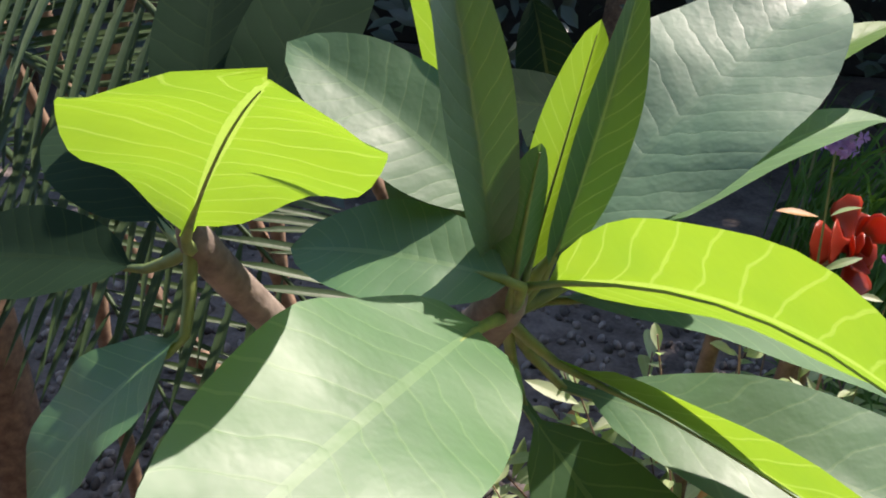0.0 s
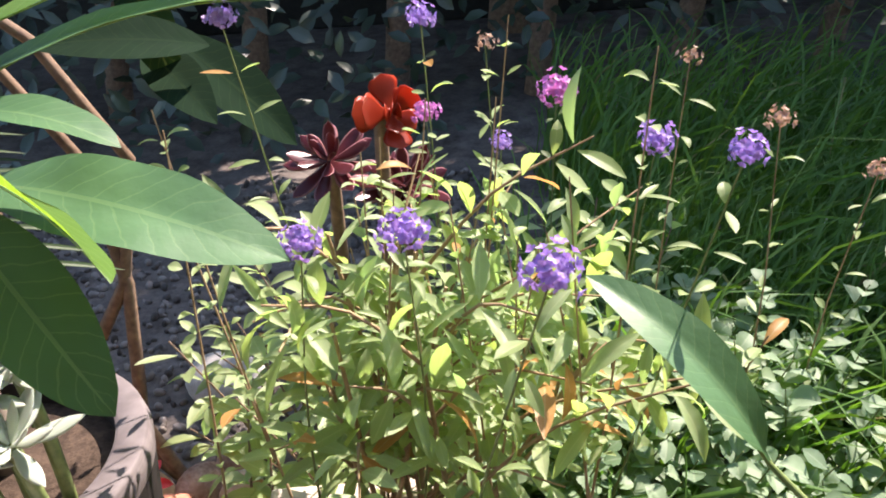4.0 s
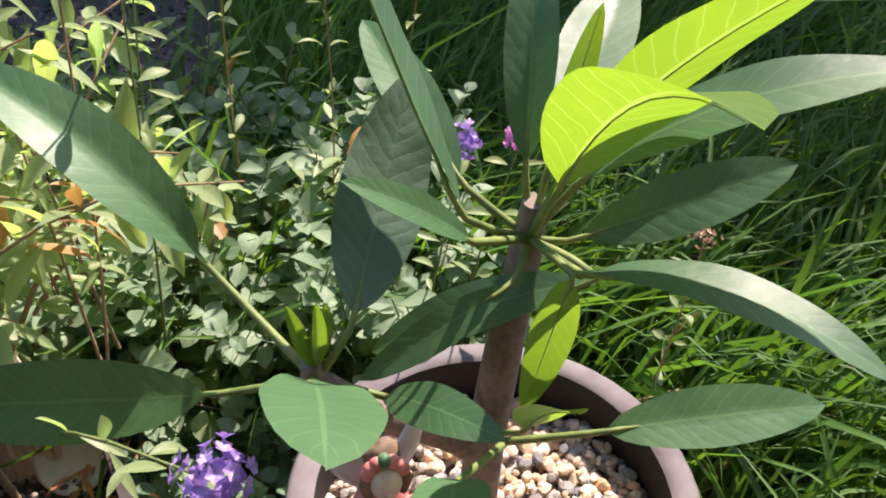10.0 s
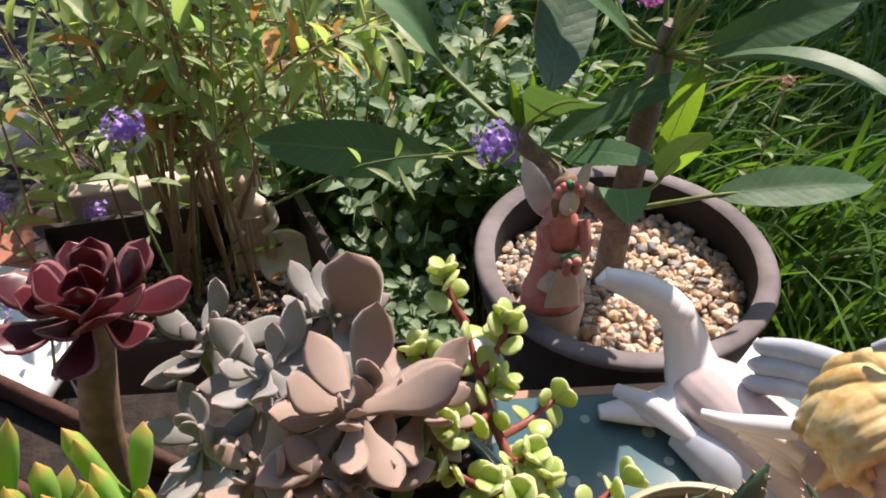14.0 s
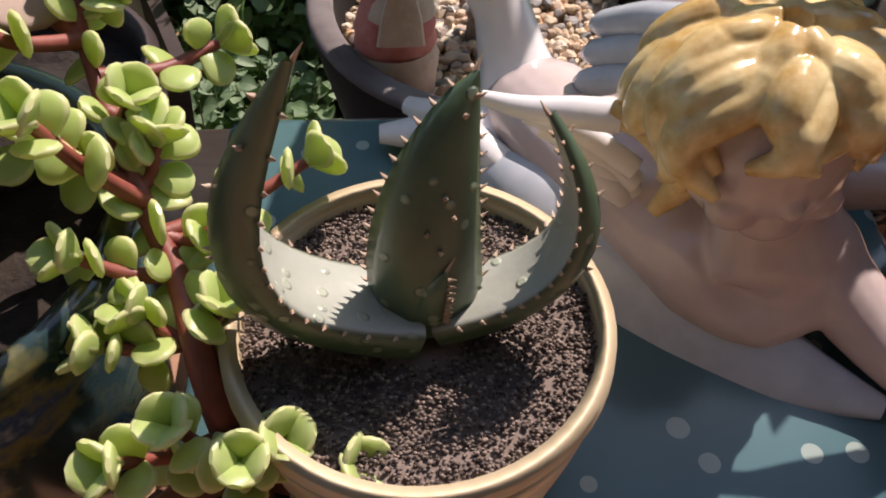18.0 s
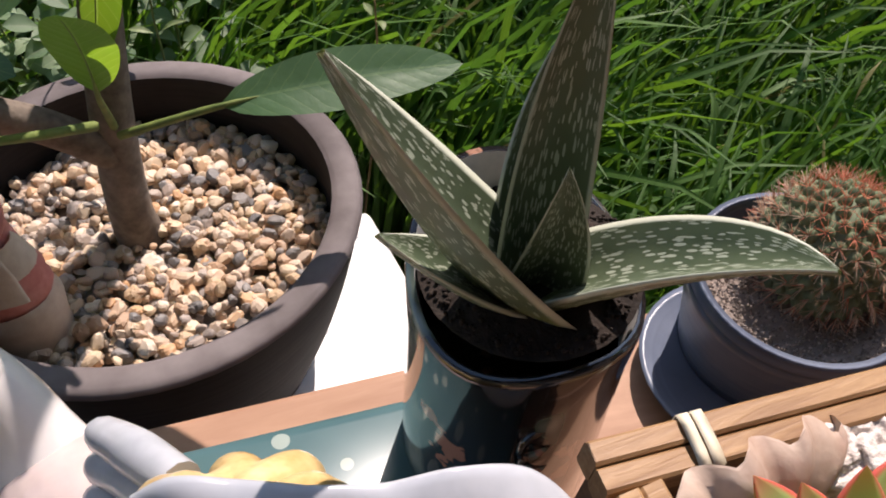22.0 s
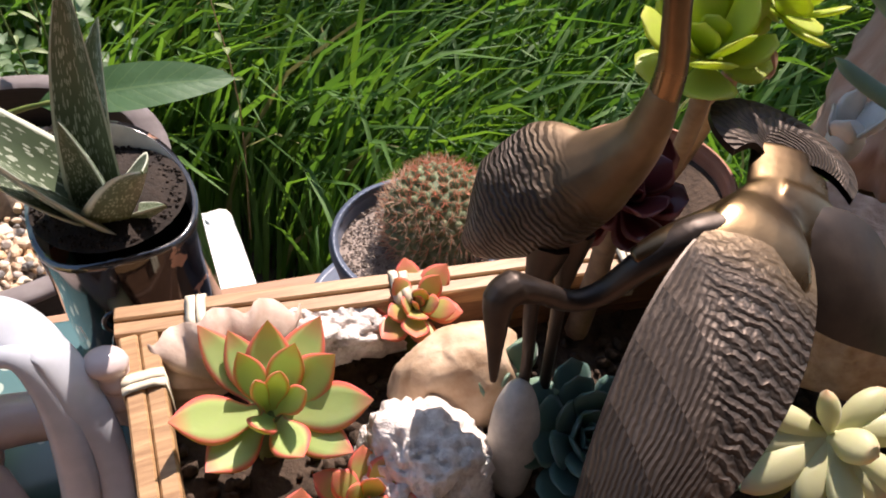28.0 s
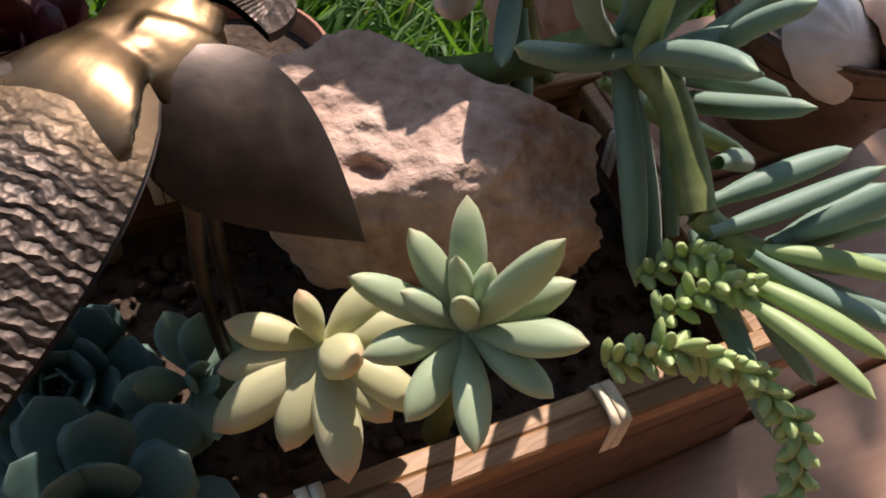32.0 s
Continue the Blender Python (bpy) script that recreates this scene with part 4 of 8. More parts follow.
plumeria_leaf(plum_b, (0.212, 0.262, 0.785), (0.210, 0.121, 0.897), 0.054, (0.32, 0.60, 0.70), 0.05, 0.14, "leaf", SB, bow=1.5, ripple=0.02)
plumeria_leaf(plum_b, (0.258, 0.290, 0.728), (0.309, 0.203, 0.777), 0.030, (0, -0.5, 0.86), 0.10, 0.05, "leaf", SB)
plumeria_leaf(plum_b, (0.286, 0.213, 0.736), (0.253, 0.118, 0.790), 0.040, (0, 0.2, 0.95), 0.14, 0.1, "leaf", (0.330, 0.262, 0.690))
plumeria_leaf(plum_b, (0.338, 0.250, 0.718), (0.337, 0.181, 0.818), 0.034, (0.25, 0.75, 0.6), 0.05, 0.12, "thin", (0.338, 0.300, 0.655))
plumeria_leaf(plum_b, (0.395, 0.262, 0.684), (0.560, 0.242, 0.690), 0.042, (0.0, -0.45, 0.87), 0.05, 0.14, "leaf", (0.340, 0.290, 0.655), label="dark green leaf on a long stalk")
plumeria_leaf(plum_b, (0.360, 0.257, 0.840), (0.339, 0.256, 0.730), 0.027, (0.62, 0.68, 0.3), 0.08, 0.2, "thin", HB)
plumeria_leaf(plum_b, (0.371, 0.268, 0.829), (0.478, 0.142, 0.845), 0.036, (0.10, -0.05, 0.98), 0.12, 0.12, "leaf", HB)
plumeria_leaf(plum_b, (0.385, 0.320, 0.808), (0.540, 0.322, 0.842), 0.040, (0, -0.72, 0.68), 0.05, 0.12, "leaf", HB, label="deep green shaded leaf")
plumeria_leaf(plum_b, (0.392, 0.285, 0.806), (0.262, 0.365, 0.690), 0.040, (0.0, -0.35, 0.93), 0.06, 0.12, "leaf", HB)
plumeria_leaf(plum_b, (0.345, 0.305, 0.795), (0.243, 0.285, 0.752), 0.024, (-0.3, -0.75, 0.6), 0.03, 0.1, "leaf", HB)
plumeria_leaf(plum_b, (0.358, 0.290, 0.868), (0.332, 0.104, 1.026), 0.060, (0.30, 0.62, 0.70), 0.12, 0.18, "thin", HB, bow=0.86, label="bright yellow-green backlit leaf")
plumeria_leaf(plum_b, (0.372, 0.310, 0.872), (0.440, 0.215, 1.02), 0.050, (0.25, 0.6, 0.7), 0.06, 0.2, "thin", HB)
plumeria_leaf(plum_b, (0.380, 0.310, 0.860), (0.512, 0.225, 0.962), 0.050, (-0.1, -0.1, 0.98), 0.10, 0.1, "leaf", HB)
plumeria_leaf(plum_b, (0.378, 0.350, 0.842), (0.505, 0.530, 0.890), 0.052, (-0.25, -0.5, 0.85), 0.04, 0.25, "leaf", HB)
plumeria_leaf(plum_b, (0.362, 0.345, 0.845), (0.395, 0.445, 0.965), 0.034, (-0.4, -0.8, 0.5), 0.04, 0.25, "leaf", HB)
plumeria_leaf(plum_b, (0.372, 0.335, 0.850), (0.408, 0.365, 0.945), 0.018, (0.4, 0.6, 0.3), 0.04, 0.3, "thin", HB)
plumeria_leaf(plum_b, (0.318, 0.320, 0.838), (0.268, 0.447, 0.990), 0.038, (0.55, 0.1, 0.75), -0.02, 0.3, "leaf", HB)
plumeria_leaf(plum_b, (0.240, 0.290, 0.792), (0.307, 0.413, 0.889), 0.056, (-0.05, -0.92, 0.42), -0.04, 0.1, "rough", SB, label="dark green ridged leaf")
plumeria_leaf(plum_b, (0.328, 0.360, 0.832), (0.290, 0.511, 0.882), 0.036, (-0.2, -0.5, 0.85), 0.04, 0.2, "leaf", HB)
plumeria_leaf(plum_b, (0.316, 0.299, 0.837), (0.239, 0.271, 0.911), 0.021, (0.4, -0.5, 0.75), 0.05, 0.2, "leaf", HB)
for k, (dx, dy, dz) in enumerate(((-0.012, 0.004, 0.06), (0.004, -0.008, 0.07), (0.010, 0.006, 0.055), (-0.004, -0.002, 0.04))):
    plumeria_leaf(plum_b, (SB[0] + dx * 0.3, SB[1] + dy * 0.3, SB[2] + 0.012), (SB[0] + dx, SB[1] + dy, SB[2] + dz), 0.010, (0.3, -0.7, 0.2), 0.03, 0.4, "thin")


# ---- first plumeria, in its tall pot ----
turned_pot("flower_pot", "tall dark clay pot with a wide pale rim, worn and painted sunlit", (-0.520, 0.500, 0.705), 0.160, 0.525, pot_brown, 0.66, 0.034, 0.03, 0.03, None, 0.0, pot_rim)
plum_a = thing("plumeria", "plumeria with large green leaves and a forked grey trunk", "plumeria", "plumerias")
b = Build()
b.tube([(-0.505, 0.524, 0.665), (-0.506, 0.531, 0.765), (-0.507, 0.546, 0.823), (-0.501, 0.545, 0.900), (-0.481, 0.514, 0.955), (-0.451, 0.466, 1.020), (-0.436, 0.445, 1.055), (-0.433, 0.443, 1.075)], [0.0150, 0.0125, 0.0118, 0.0122, 0.0110, 0.0115, 0.010, 0.006], 14, 4)
b.tube([(-0.501, 0.546, 0.898), (-0.516, 0.526, 0.935), (-0.533, 0.494, 0.980), (-0.550, 0.454, 1.040), (-0.558, 0.432, 1.075), (-0.560, 0.428, 1.088)], [0.0088, 0.0086, 0.0082, 0.0080, 0.0078, 0.005], 12, 4)
b.make("trunk", plum_bark, plum_a)
HA, LA = (-0.434, 0.444, 1.050), (-0.560, 0.428, 1.075)
plumeria_leaf(plum_a, (-0.440, 0.416, 1.064), (-0.490, 0.243, 1.100), 0.074, (0.42, 0.06, 0.90), 0.05, 0.10, "leaf", HA, bow=0.92, ripple=0.03, label="broad pale sunlit leaf")
plumeria_leaf(plum_a, (-0.427, 0.434, 1.072), (-0.310, 0.274, 1.108), 0.068, (0.42, 0.70, 0.60), 0.13, 0.22, "thin", HA, ripple=0.02, label="bright yellow-green backlit leaf")
plumeria_leaf(plum_a, (-0.410, 0.445, 1.030), (-0.236, 0.298, 1.010), 0.052, (0.35, 0.72, 0.60), 0.05, 0.20, "thin", HA, ripple=0.02, label="bright yellow-green backlit leaf")
plumeria_leaf(plum_a, (-0.407, 0.470, 1.000), (-0.163, 0.390, 0.965), 0.076, (0.05, -0.35, 0.94), 0.06, 0.16, "leaf", HA, ripple=0.025)
plumeria_leaf(plum_a, (-0.424, 0.460, 0.996), (-0.287, 0.349, 0.877), 0.072, (0.38, -0.84, 0.36), 0.03, 0.03, "leaf", HA, label="deep green shaded leaf")
plumeria_leaf(plum_a, (-0.418, 0.446, 1.080), (-0.308, 0.556, 1.170), 0.088, (-0.35, -0.60, 0.72), 0.05, 0.16, "rough", HA, label="grey-green ridged leaf")
plumeria_leaf(plum_a, (-0.398, 0.468, 1.066), (-0.212, 0.688, 1.070), 0.036, (0.1, 0.05, 0.98), 0.07, 0.24, "leaf", HA, ripple=0.02)
plumeria_leaf(plum_a, (-0.400, 0.475, 1.095), (-0.222, 0.700, 1.128), 0.034, (0.3, 0.3, 0.9), 0.03, 0.3, "thin", HA)
plumeria_leaf(plum_a, (-0.418, 0.462, 1.050), (-0.268, 0.424, 1.038), 0.050, (0.15, 0.0, 0.98), 0.10, 0.18, "leaf", HA)
plumeria_leaf(plum_a, (-0.428, 0.426, 1.076), (-0.520, 0.432, 1.078), 0.048, (0.0, -0.45, 0.88), 0.08, 0.16, "leaf", HA)
plumeria_leaf(plum_a, (-0.440, 0.455, 1.090), (-0.530, 0.470, 1.150), 0.054, (-0.1, -0.45, 0.88), 0.06, 0.2, "leaf", HA)
plumeria_leaf(plum_a, (-0.440, 0.438, 1.070), (-0.466, 0.420, 1.215), 0.026, (0.45, -0.85, 0.2), 0.05, 0.5, "rough", HA)
plumeria_leaf(plum_a, (-0.442, 0.460, 1.055), (-0.490, 0.500, 1.135), 0.050, (-0.5, -0.55, 0.66), 0.04, 0.2, "leaf", HA)
plumeria_leaf(plum_a, (-0.428, 0.440, 1.068), (-0.410, 0.446, 1.172), 0.024, (0.1, 0.85, 0.3), 0.03, 0.5, "thin", HA)
plumeria_leaf(plum_a, (-0.432, 0.434, 1.066), (-0.426, 0.424, 1.134), 0.018, (-0.3, 0.8, 0.3), 0.03, 0.5, "leaf", HA)
plumeria_leaf(plum_a, (-0.420, 0.445, 1.068), (-0.398, 0.455, 1.185), 0.026, (0.5, -0.7, 0.3), 0.03, 0.4, "leaf", HA)
plumeria_leaf(plum_a, (-0.440, 0.450, 1.066), (-0.500, 0.520, 1.210), 0.044, (0.2, 0.7, 0.4), 0.03, 0.3, "thin", HA)
plumeria_leaf(plum_a, (-0.546, 0.398, 1.098), (-0.476, 0.300, 1.188), 0.080, (-0.04, 0.65, 0.76), 0.06, 0.04, "thin", LA, curl=0.16, bow=1.30, ripple=0.03, label="bright yellow-green backlit leaf")
plumeria_leaf(plum_a, (-0.560, 0.412, 1.045), (-0.612, 0.366, 0.985), 0.060, (-0.36, -0.30, 0.88), 0.06, 0.14, "leaf", LA, ripple=0.03)
# the back leaves take the dark copy: their shade is in the colour
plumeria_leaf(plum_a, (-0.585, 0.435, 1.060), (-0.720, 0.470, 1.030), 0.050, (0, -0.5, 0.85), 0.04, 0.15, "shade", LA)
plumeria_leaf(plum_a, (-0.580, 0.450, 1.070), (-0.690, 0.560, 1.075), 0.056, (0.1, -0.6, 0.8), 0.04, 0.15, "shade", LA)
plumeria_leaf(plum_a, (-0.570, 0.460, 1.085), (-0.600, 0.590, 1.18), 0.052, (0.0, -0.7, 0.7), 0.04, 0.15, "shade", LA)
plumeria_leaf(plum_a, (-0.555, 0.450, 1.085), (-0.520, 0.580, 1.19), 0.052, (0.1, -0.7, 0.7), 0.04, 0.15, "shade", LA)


# ---- statues by the first plumeria ----
b = Build()
b.slot = 0
b.blob((-0.500, 0.438, 0.902), (0.0115, 0.0125, 0.0155), None, 0.03, 3, 1.0, 20, 14)
b.blob((-0.500, 0.4265, 0.900), (0.0022, 0.003, 0.0025))
for k in range(14):
    a = 2 * math.pi * k / 14
    d = np.array((math.cos(a), math.sin(a) + 0.25, 0))
    b.tube([np.array((-0.500, 0.441, 0.919)), np.array((-0.500, 0.441, 0.916)) + d * 0.008, np.array((-0.500, 0.443, 0.906)) + d * 0.0125, np.array((-0.500, 0.446, 0.890 + 0.010 * (math.sin(a) < -0.2))) + d * 0.0125], [0.003, 0.004, 0.0042, 0.002], 7, 3)
b.tube([(-0.500, 0.441, 0.886), (-0.499, 0.440, 0.872)], [0.007, 0.009], 10)
b.tube([(-0.499, 0.440, 0.874), (-0.498, 0.438, 0.852), (-0.500, 0.438, 0.832), (-0.503, 0.438, 0.815)], [0.015, 0.0165, 0.015, 0.020], 14, 4)
b.tube([(-0.515, 0.438, 0.870), (-0.521, 0.428, 0.846), (-0.510, 0.410, 0.826)], [0.0062, 0.0058, 0.0045], 10, 4)
b.tube([(-0.483, 0.438, 0.870), (-0.475, 0.428, 0.846), (-0.482, 0.410, 0.826)], [0.0062, 0.0058, 0.0045], 10, 4)
b.tube([(-0.508, 0.432, 0.818), (-0.513, 0.396, 0.822), (-0.512, 0.382, 0.780), (-0.512, 0.378, 0.762)], [0.011, 0.010, 0.007, 0.006], 12, 4)
b.tube([(-0.490, 0.432, 0.818), (-0.476, 0.396, 0.824), (-0.480, 0.382, 0.780), (-0.480, 0.378, 0.762)], [0.011, 0.010, 0.007, 0.006], 12, 4)
b.blob((-0.503, 0.436, 0.815), (0.026, 0.024, 0.014))
b.slot = 1
for root, tip, w in (((-0.506, 0.454, 0.876), (-0.620, 0.500, 0.818), 0.046), ((-0.506, 0.456, 0.866), (-0.572, 0.482, 0.842), 0.026), ((-0.494, 0.456, 0.870), (-0.478, 0.500, 0.885), 0.022)):
    b.flesh(root, tip, w, 0.004, (0.2, -0.8, 0.3), 0.05, 0.85, 0.6, 10, 12, 0.0)
b.blob((-0.545, 0.445, 0.735), (0.066, 0.056, 0.080), None, 0.16, 1.4, 4.0, 26, 18)
b.v = (np.array(b.v) + (-0.003, 0.034, 0.008)).tolist()
tagged(b.make("statue", [concrete, concrete_dark]), "small pale concrete seated fairy statue with dark wings", "statue")


def plant_stub(b, p0, p1, r):
    b.tube([p0, ((p0[0] + p1[0]) / 2 + 0.004, (p0[1] + p1[1]) / 2, (p0[2] + p1[2]) / 2), p1], r, 6, 2)


pale = thing("succulent", "pale grey-green succulent rosettes in the tall pot", "succulent")
b = Build()
for k, (x, y, z, s) in enumerate(((-0.425, 0.420, 0.845, 0.050), (-0.400, 0.395, 0.815, 0.055), (-0.440, 0.400, 0.805, 0.045), (-0.405, 0.440, 0.86, 0.04))):
    plant_stub(b, (x - 0.01, y + 0.02, 0.68), (x, y, z), 0.006)
    rosette(pale, pale_grey, (x, y, z), (0.2, -0.3, 1), ((6, 78, s, 1), (5, 52, s * 0.9, 0.9), (4, 26, s * 0.8, 0.7)), 0.015, 0.005, -0.04, 1.0, 0.85, 0.2, seed=k + 40)
b.make("stem", green_stem, pale)


# ---- bush in the square planter ----
planter = thing("planter_box", "dark plastic square planter full of soil", "planter")
PZ = 0.50
corners = [np.array((0.000, 0.592)), np.array((-0.330, 0.575)), np.array((-0.270, 0.345)), np.array((0.066, 0.355))]
mid = sum(corners) / 4
for k in range(4):
    a, c = corners[k], corners[(k + 1) % 4]
    rows = []
    for z, s in ((GROUND, 0.84), (PZ - 0.02, 0.99), (PZ - 0.018, 1.03), (PZ, 1.03), (PZ, 0.95), (PZ - 0.02, 0.94), (PZ - 0.10, 0.90)):
        rows.append([np.append(mid + (p - mid) * s, z) for p in (a, c)])
    Build().grid(rows).make("side_panel", pot_plastic, planter, "", True)
Build().grid([[np.append(mid + (p - mid) * 0.92, PZ - 0.085) for p in (corners[1], corners[0])], [np.append(mid + (p - mid) * 0.92, PZ - 0.085) for p in (corners[2], corners[3])]]).make("potting_soil", soil, planter)
r = random.Random(21)
b = Build()
for k in range(700):
    x, y = r.uniform(-0.27, 0.03), r.uniform(0.37, 0.57)
    s = r.uniform(0.003, 0.008)
    b.blob((x, y, PZ - 0.085 + s * 0.4), (s, s * 0.7, s * 0.6), rot("Z", r.random() * 360), 0.2, 30, k, 6, 4)
tagged(b.make("bark_chips", grit), "bits of bark and grit on the planter's soil", "mulch", "", "stuff")

bush = thing("garden_bush", "leafy green bush with thin brown stems in the planter", "bush")
stems, leaves = Build(), Build()


def twig(points, radius, leaf_gap, leaf_long, leaf_wide, r, stems, leaves, start=0.35, pair=True):
    """A stem with leaves in pairs along its upper part."""
    p = np.asarray(points, float)
    stems.tube(p, np.linspace(radius, radius * 0.4, len(p)), 5, 3)
    far = sum(np.linalg.norm(p[i + 1] - p[i]) for i in range(len(p) - 1))
    steps = int(far * (1 - start) / leaf_gap)
    for s in range(steps):
        v = start + (1 - start) * (s + r.random() * 0.5) / max(steps, 1)
        k = min(int(v * (len(p) - 1)), len(p) - 2)
        f = v * (len(p) - 1) - k
        c = p[k] * (1 - f) + p[k + 1] * f
        t = unit(p[k + 1] - p[k])
        a = r.random() * 6.28
        for half in ((0, math.pi) if pair else (0,)):
            side = unit(np.cross(t, (math.cos(a), math.sin(a), 0.3)))
            side = side * math.cos(half) if half else side
            way = unit(side + t * r.uniform(0.1, 0.7) + np.array((0, 0, r.uniform(-0.55, 0.25))))
            far_l = leaf_long * r.uniform(0.55, 1.25)
            up = unit(np.array((r.uniform(-0.4, 0.4), r.uniform(-0.5, 0.3), 1.0)))
            leaves.leaf(c + way * 0.004, c + way * far_l, leaf_wide * r.uniform(0.7, 1.2), up, r.uniform(0.0, 0.16), r.uniform(0.1, 0.5), 0.95, 3, 6, 0, 0, 0.05, 0.8)


for k in range(14):
    # a few woody stems, bare below, that fork into leafy shoots
    x0, y0 = r.uniform(-0.17, -0.05), r.uniform(0.48, 0.56)
    a = r.random() * 6.28
    out = r.uniform(0.03, 0.15 if math.cos(a) > -0.2 else 0.06)
    h = r.uniform(0.34, 0.50) - out * 0.3
    squash = 0.55 if math.sin(a) < 0 else 0.85
    foot = np.array((x0, y0, PZ - 0.09))
    p1 = foot + (math.cos(a) * out * 0.5, math.sin(a) * out * 0.4 * squash, h * 0.5)
    p2 = foot + (math.cos(a) * out * 1.3, 0.02 + math.sin(a) * out * squash, h)
    twig([foot, p1, p2], 0.0042, 0.028, 0.056, 0.0150, r, stems, leaves, 0.60)
    for n_ in range(3):
        v = r.uniform(0.50, 0.95)
        fork = foot * (1 - v) ** 2 + p1 * 2 * v * (1 - v) + p2 * v * v
        g = a + r.uniform(-1.9, 1.9)
        far = r.uniform(0.10, 0.22) * (1.0 if math.cos(g) > -0.2 else 0.55)
        mid_ = fork + (math.cos(g) * far * 0.5, math.sin(g) * far * 0.45 * squash, far * 0.55)
        twig([fork, mid_, fork + (math.cos(g) * far * 1.1, math.sin(g) * far * squash, far * r.uniform(0.35, 0.9))], 0.0022, 0.025, 0.058, 0.0150, r, stems, leaves, 0.22)
for k in range(20):
    # thin shoots with small leaves that stand above the rest
    x0, y0 = r.uniform(-0.30, 0.06), r.uniform(0.46, 0.60)
    top = r.uniform(0.86, 1.06)
    lean = r.uniform(-0.08, 0.08)
    twig([(x0, y0, 0.60), (x0 + lean * 0.4, y0 + 0.02, 0.74), (x0 + lean, y0 + 0.05, top)], 0.0017, 0.024, 0.026, 0.0085, r, stems, leaves, 0.30)
stems.make("stem", dry_stem, bush, "", False, "stuff")
leaves.make("foliage", bush_leaf, bush, "", False, "stuff")

# the leafy ground cover behind and beside it
cover = thing("garden_plant", "low spreading plant with narrow green leaves behind the planter", "plant")
stems, leaves = Build(), Build()
for k in range(130):
    x0, y0 = r.uniform(-0.36, 0.20), r.uniform(0.62, 1.10)
    a = r.random() * 6.28
    h = r.uniform(0.25, 0.46)
    twig([(x0, y0, GROUND), (x0 + math.cos(a) * 0.05, y0 + math.sin(a) * 0.05, GROUND + h * 0.6), (x0 + math.cos(a) * 0.13, y0 + math.sin(a) * 0.13, GROUND + h)], 0.0026, 0.032, 0.062, 0.0200, r, stems, leaves, 0.4)
stems.make("stem", bush_stem, cover, "", False, "stuff")
leaves.make("foliage", bush_leaf, cover, "", False, "stuff")

mint = thing("mint_plant", "low plant with small round grey-green leaves", "plant")
stems, leaves = Build(), Build()
for k in range(150):
    x0, y0 = r.uniform(0.04, 0.16), r.uniform(0.36, 0.66)
    a = r.random() * 6.28
    h = r.uniform(0.14, 0.28)
    twig([(x0, y0, GROUND), (x0 + math.cos(a) * 0.02, y0 + math.sin(a) * 0.02, GROUND + h * 0.6), (x0 + math.cos(a) * 0.05, y0 + math.sin(a) * 0.05, GROUND + h)], 0.0018, 0.02, 0.026, 0.019, r, stems, leaves, 0.3)
stems.make("stem", green_stem, mint, "", False, "stuff")
leaves.make("foliage", mint_leaf, mint, "", False, "stuff")
mint = thing("round_leaved_plant", "plant with pale round leaves among the grass", "plant")
stems, leaves = Build(), Build()
for k in range(190):
    x0, y0 = r.uniform(-0.02, 0.40), r.uniform(0.55, 0.95)
    a = r.random() * 6.28
    h = r.uniform(0.27, 0.45)
    twig([(x0, y0, GROUND), (x0 + math.cos(a) * 0.03, y0 + math.sin(a) * 0.03, GROUND + h * 0.6), (x0 + math.cos(a) * 0.09, y0 + math.sin(a) * 0.09, GROUND + h)], 0.002, 0.024, 0.034, 0.025, r, stems, leaves, 0.4)
stems.make("stem", green_stem, mint, "", False, "stuff")
leaves.make("foliage", mint_leaf, mint, "", False, "stuff")


def flower(place, size, petal, foot, label, seed, stem_mat=None, florets=46, loose=1.0):
    """A round head of small florets on a thin stem with a few leaves."""
    r = random.Random(seed)
    t = thing("flower", label, "flower", "flowers on long stems")
    p, f = np.asarray(place, float), np.asarray(foot, float)
    bend = (p + f) / 2 + np.array((r.uniform(-0.02, 0.02), r.uniform(-0.02, 0.02), 0.02))
    s, l = Build(), Build()
    twig([f, bend, p - np.array((0, 0, size * 0.2))], 0.0017, 0.05, 0.030, 0.009, r, s, l, 0.45)
    s.make("stem", stem_mat or green_stem, t)
    if l.f:
        l.make("foliage", bush_leaf, t, "", False, "stuff")
    b = Build()
    for k in range(florets):
        z = 1 - 1.75 * (k + 0.5) / florets
        a = 2.4 * k
        d = unit((math.sqrt(max(1 - z * z, 0)) * math.cos(a), math.sqrt(max(1 - z * z, 0)) * math.sin(a), z * 0.8))
        c = p + d * size * r.uniform(0.25, 0.95) * loose
        for way, out in ring_leaves(d, 5, 62, r.random() * 6):
            b.leaf(c, c + way * size * r.uniform(0.20, 0.34), size * 0.19, d, 0.08, 0.1, 1.6, 3, 4, 0, 0, 0, 0.7)
    b.make("flower_head", petal, t)
    return t


flower((-0.167, 0.446, 0.951), 0.017, petal_purple, (-0.20, 0.50, 0.45), "purple flower head on a leafy green stem", 1)
flower((-0.089, 0.411, 0.972), 0.019, petal_purple, (-0.13, 0.48, 0.45), "purple flower head on a leafy green stem", 2)
flower((-0.006, 0.266, 1.022), 0.017, petal_purple, (-0.08, 0.44, 0.45), "purple flower head on a leafy green stem", 3)
flower((0.131, 0.640, 0.934), 0.019, petal_purple, (0.08, 0.66, 0.30), "purple flower head on a thin stem", 4)
flower((0.144, 0.442, 1.003), 0.015, petal_purple, (0.06, 0.60, 0.35), "purple flower head on a thin stem", 5)
flower((-0.254, 0.654, 1.066), 0.016, petal_purple, (-0.20, 0.66, 0.30), "small purple flower on a tall stem", 6)
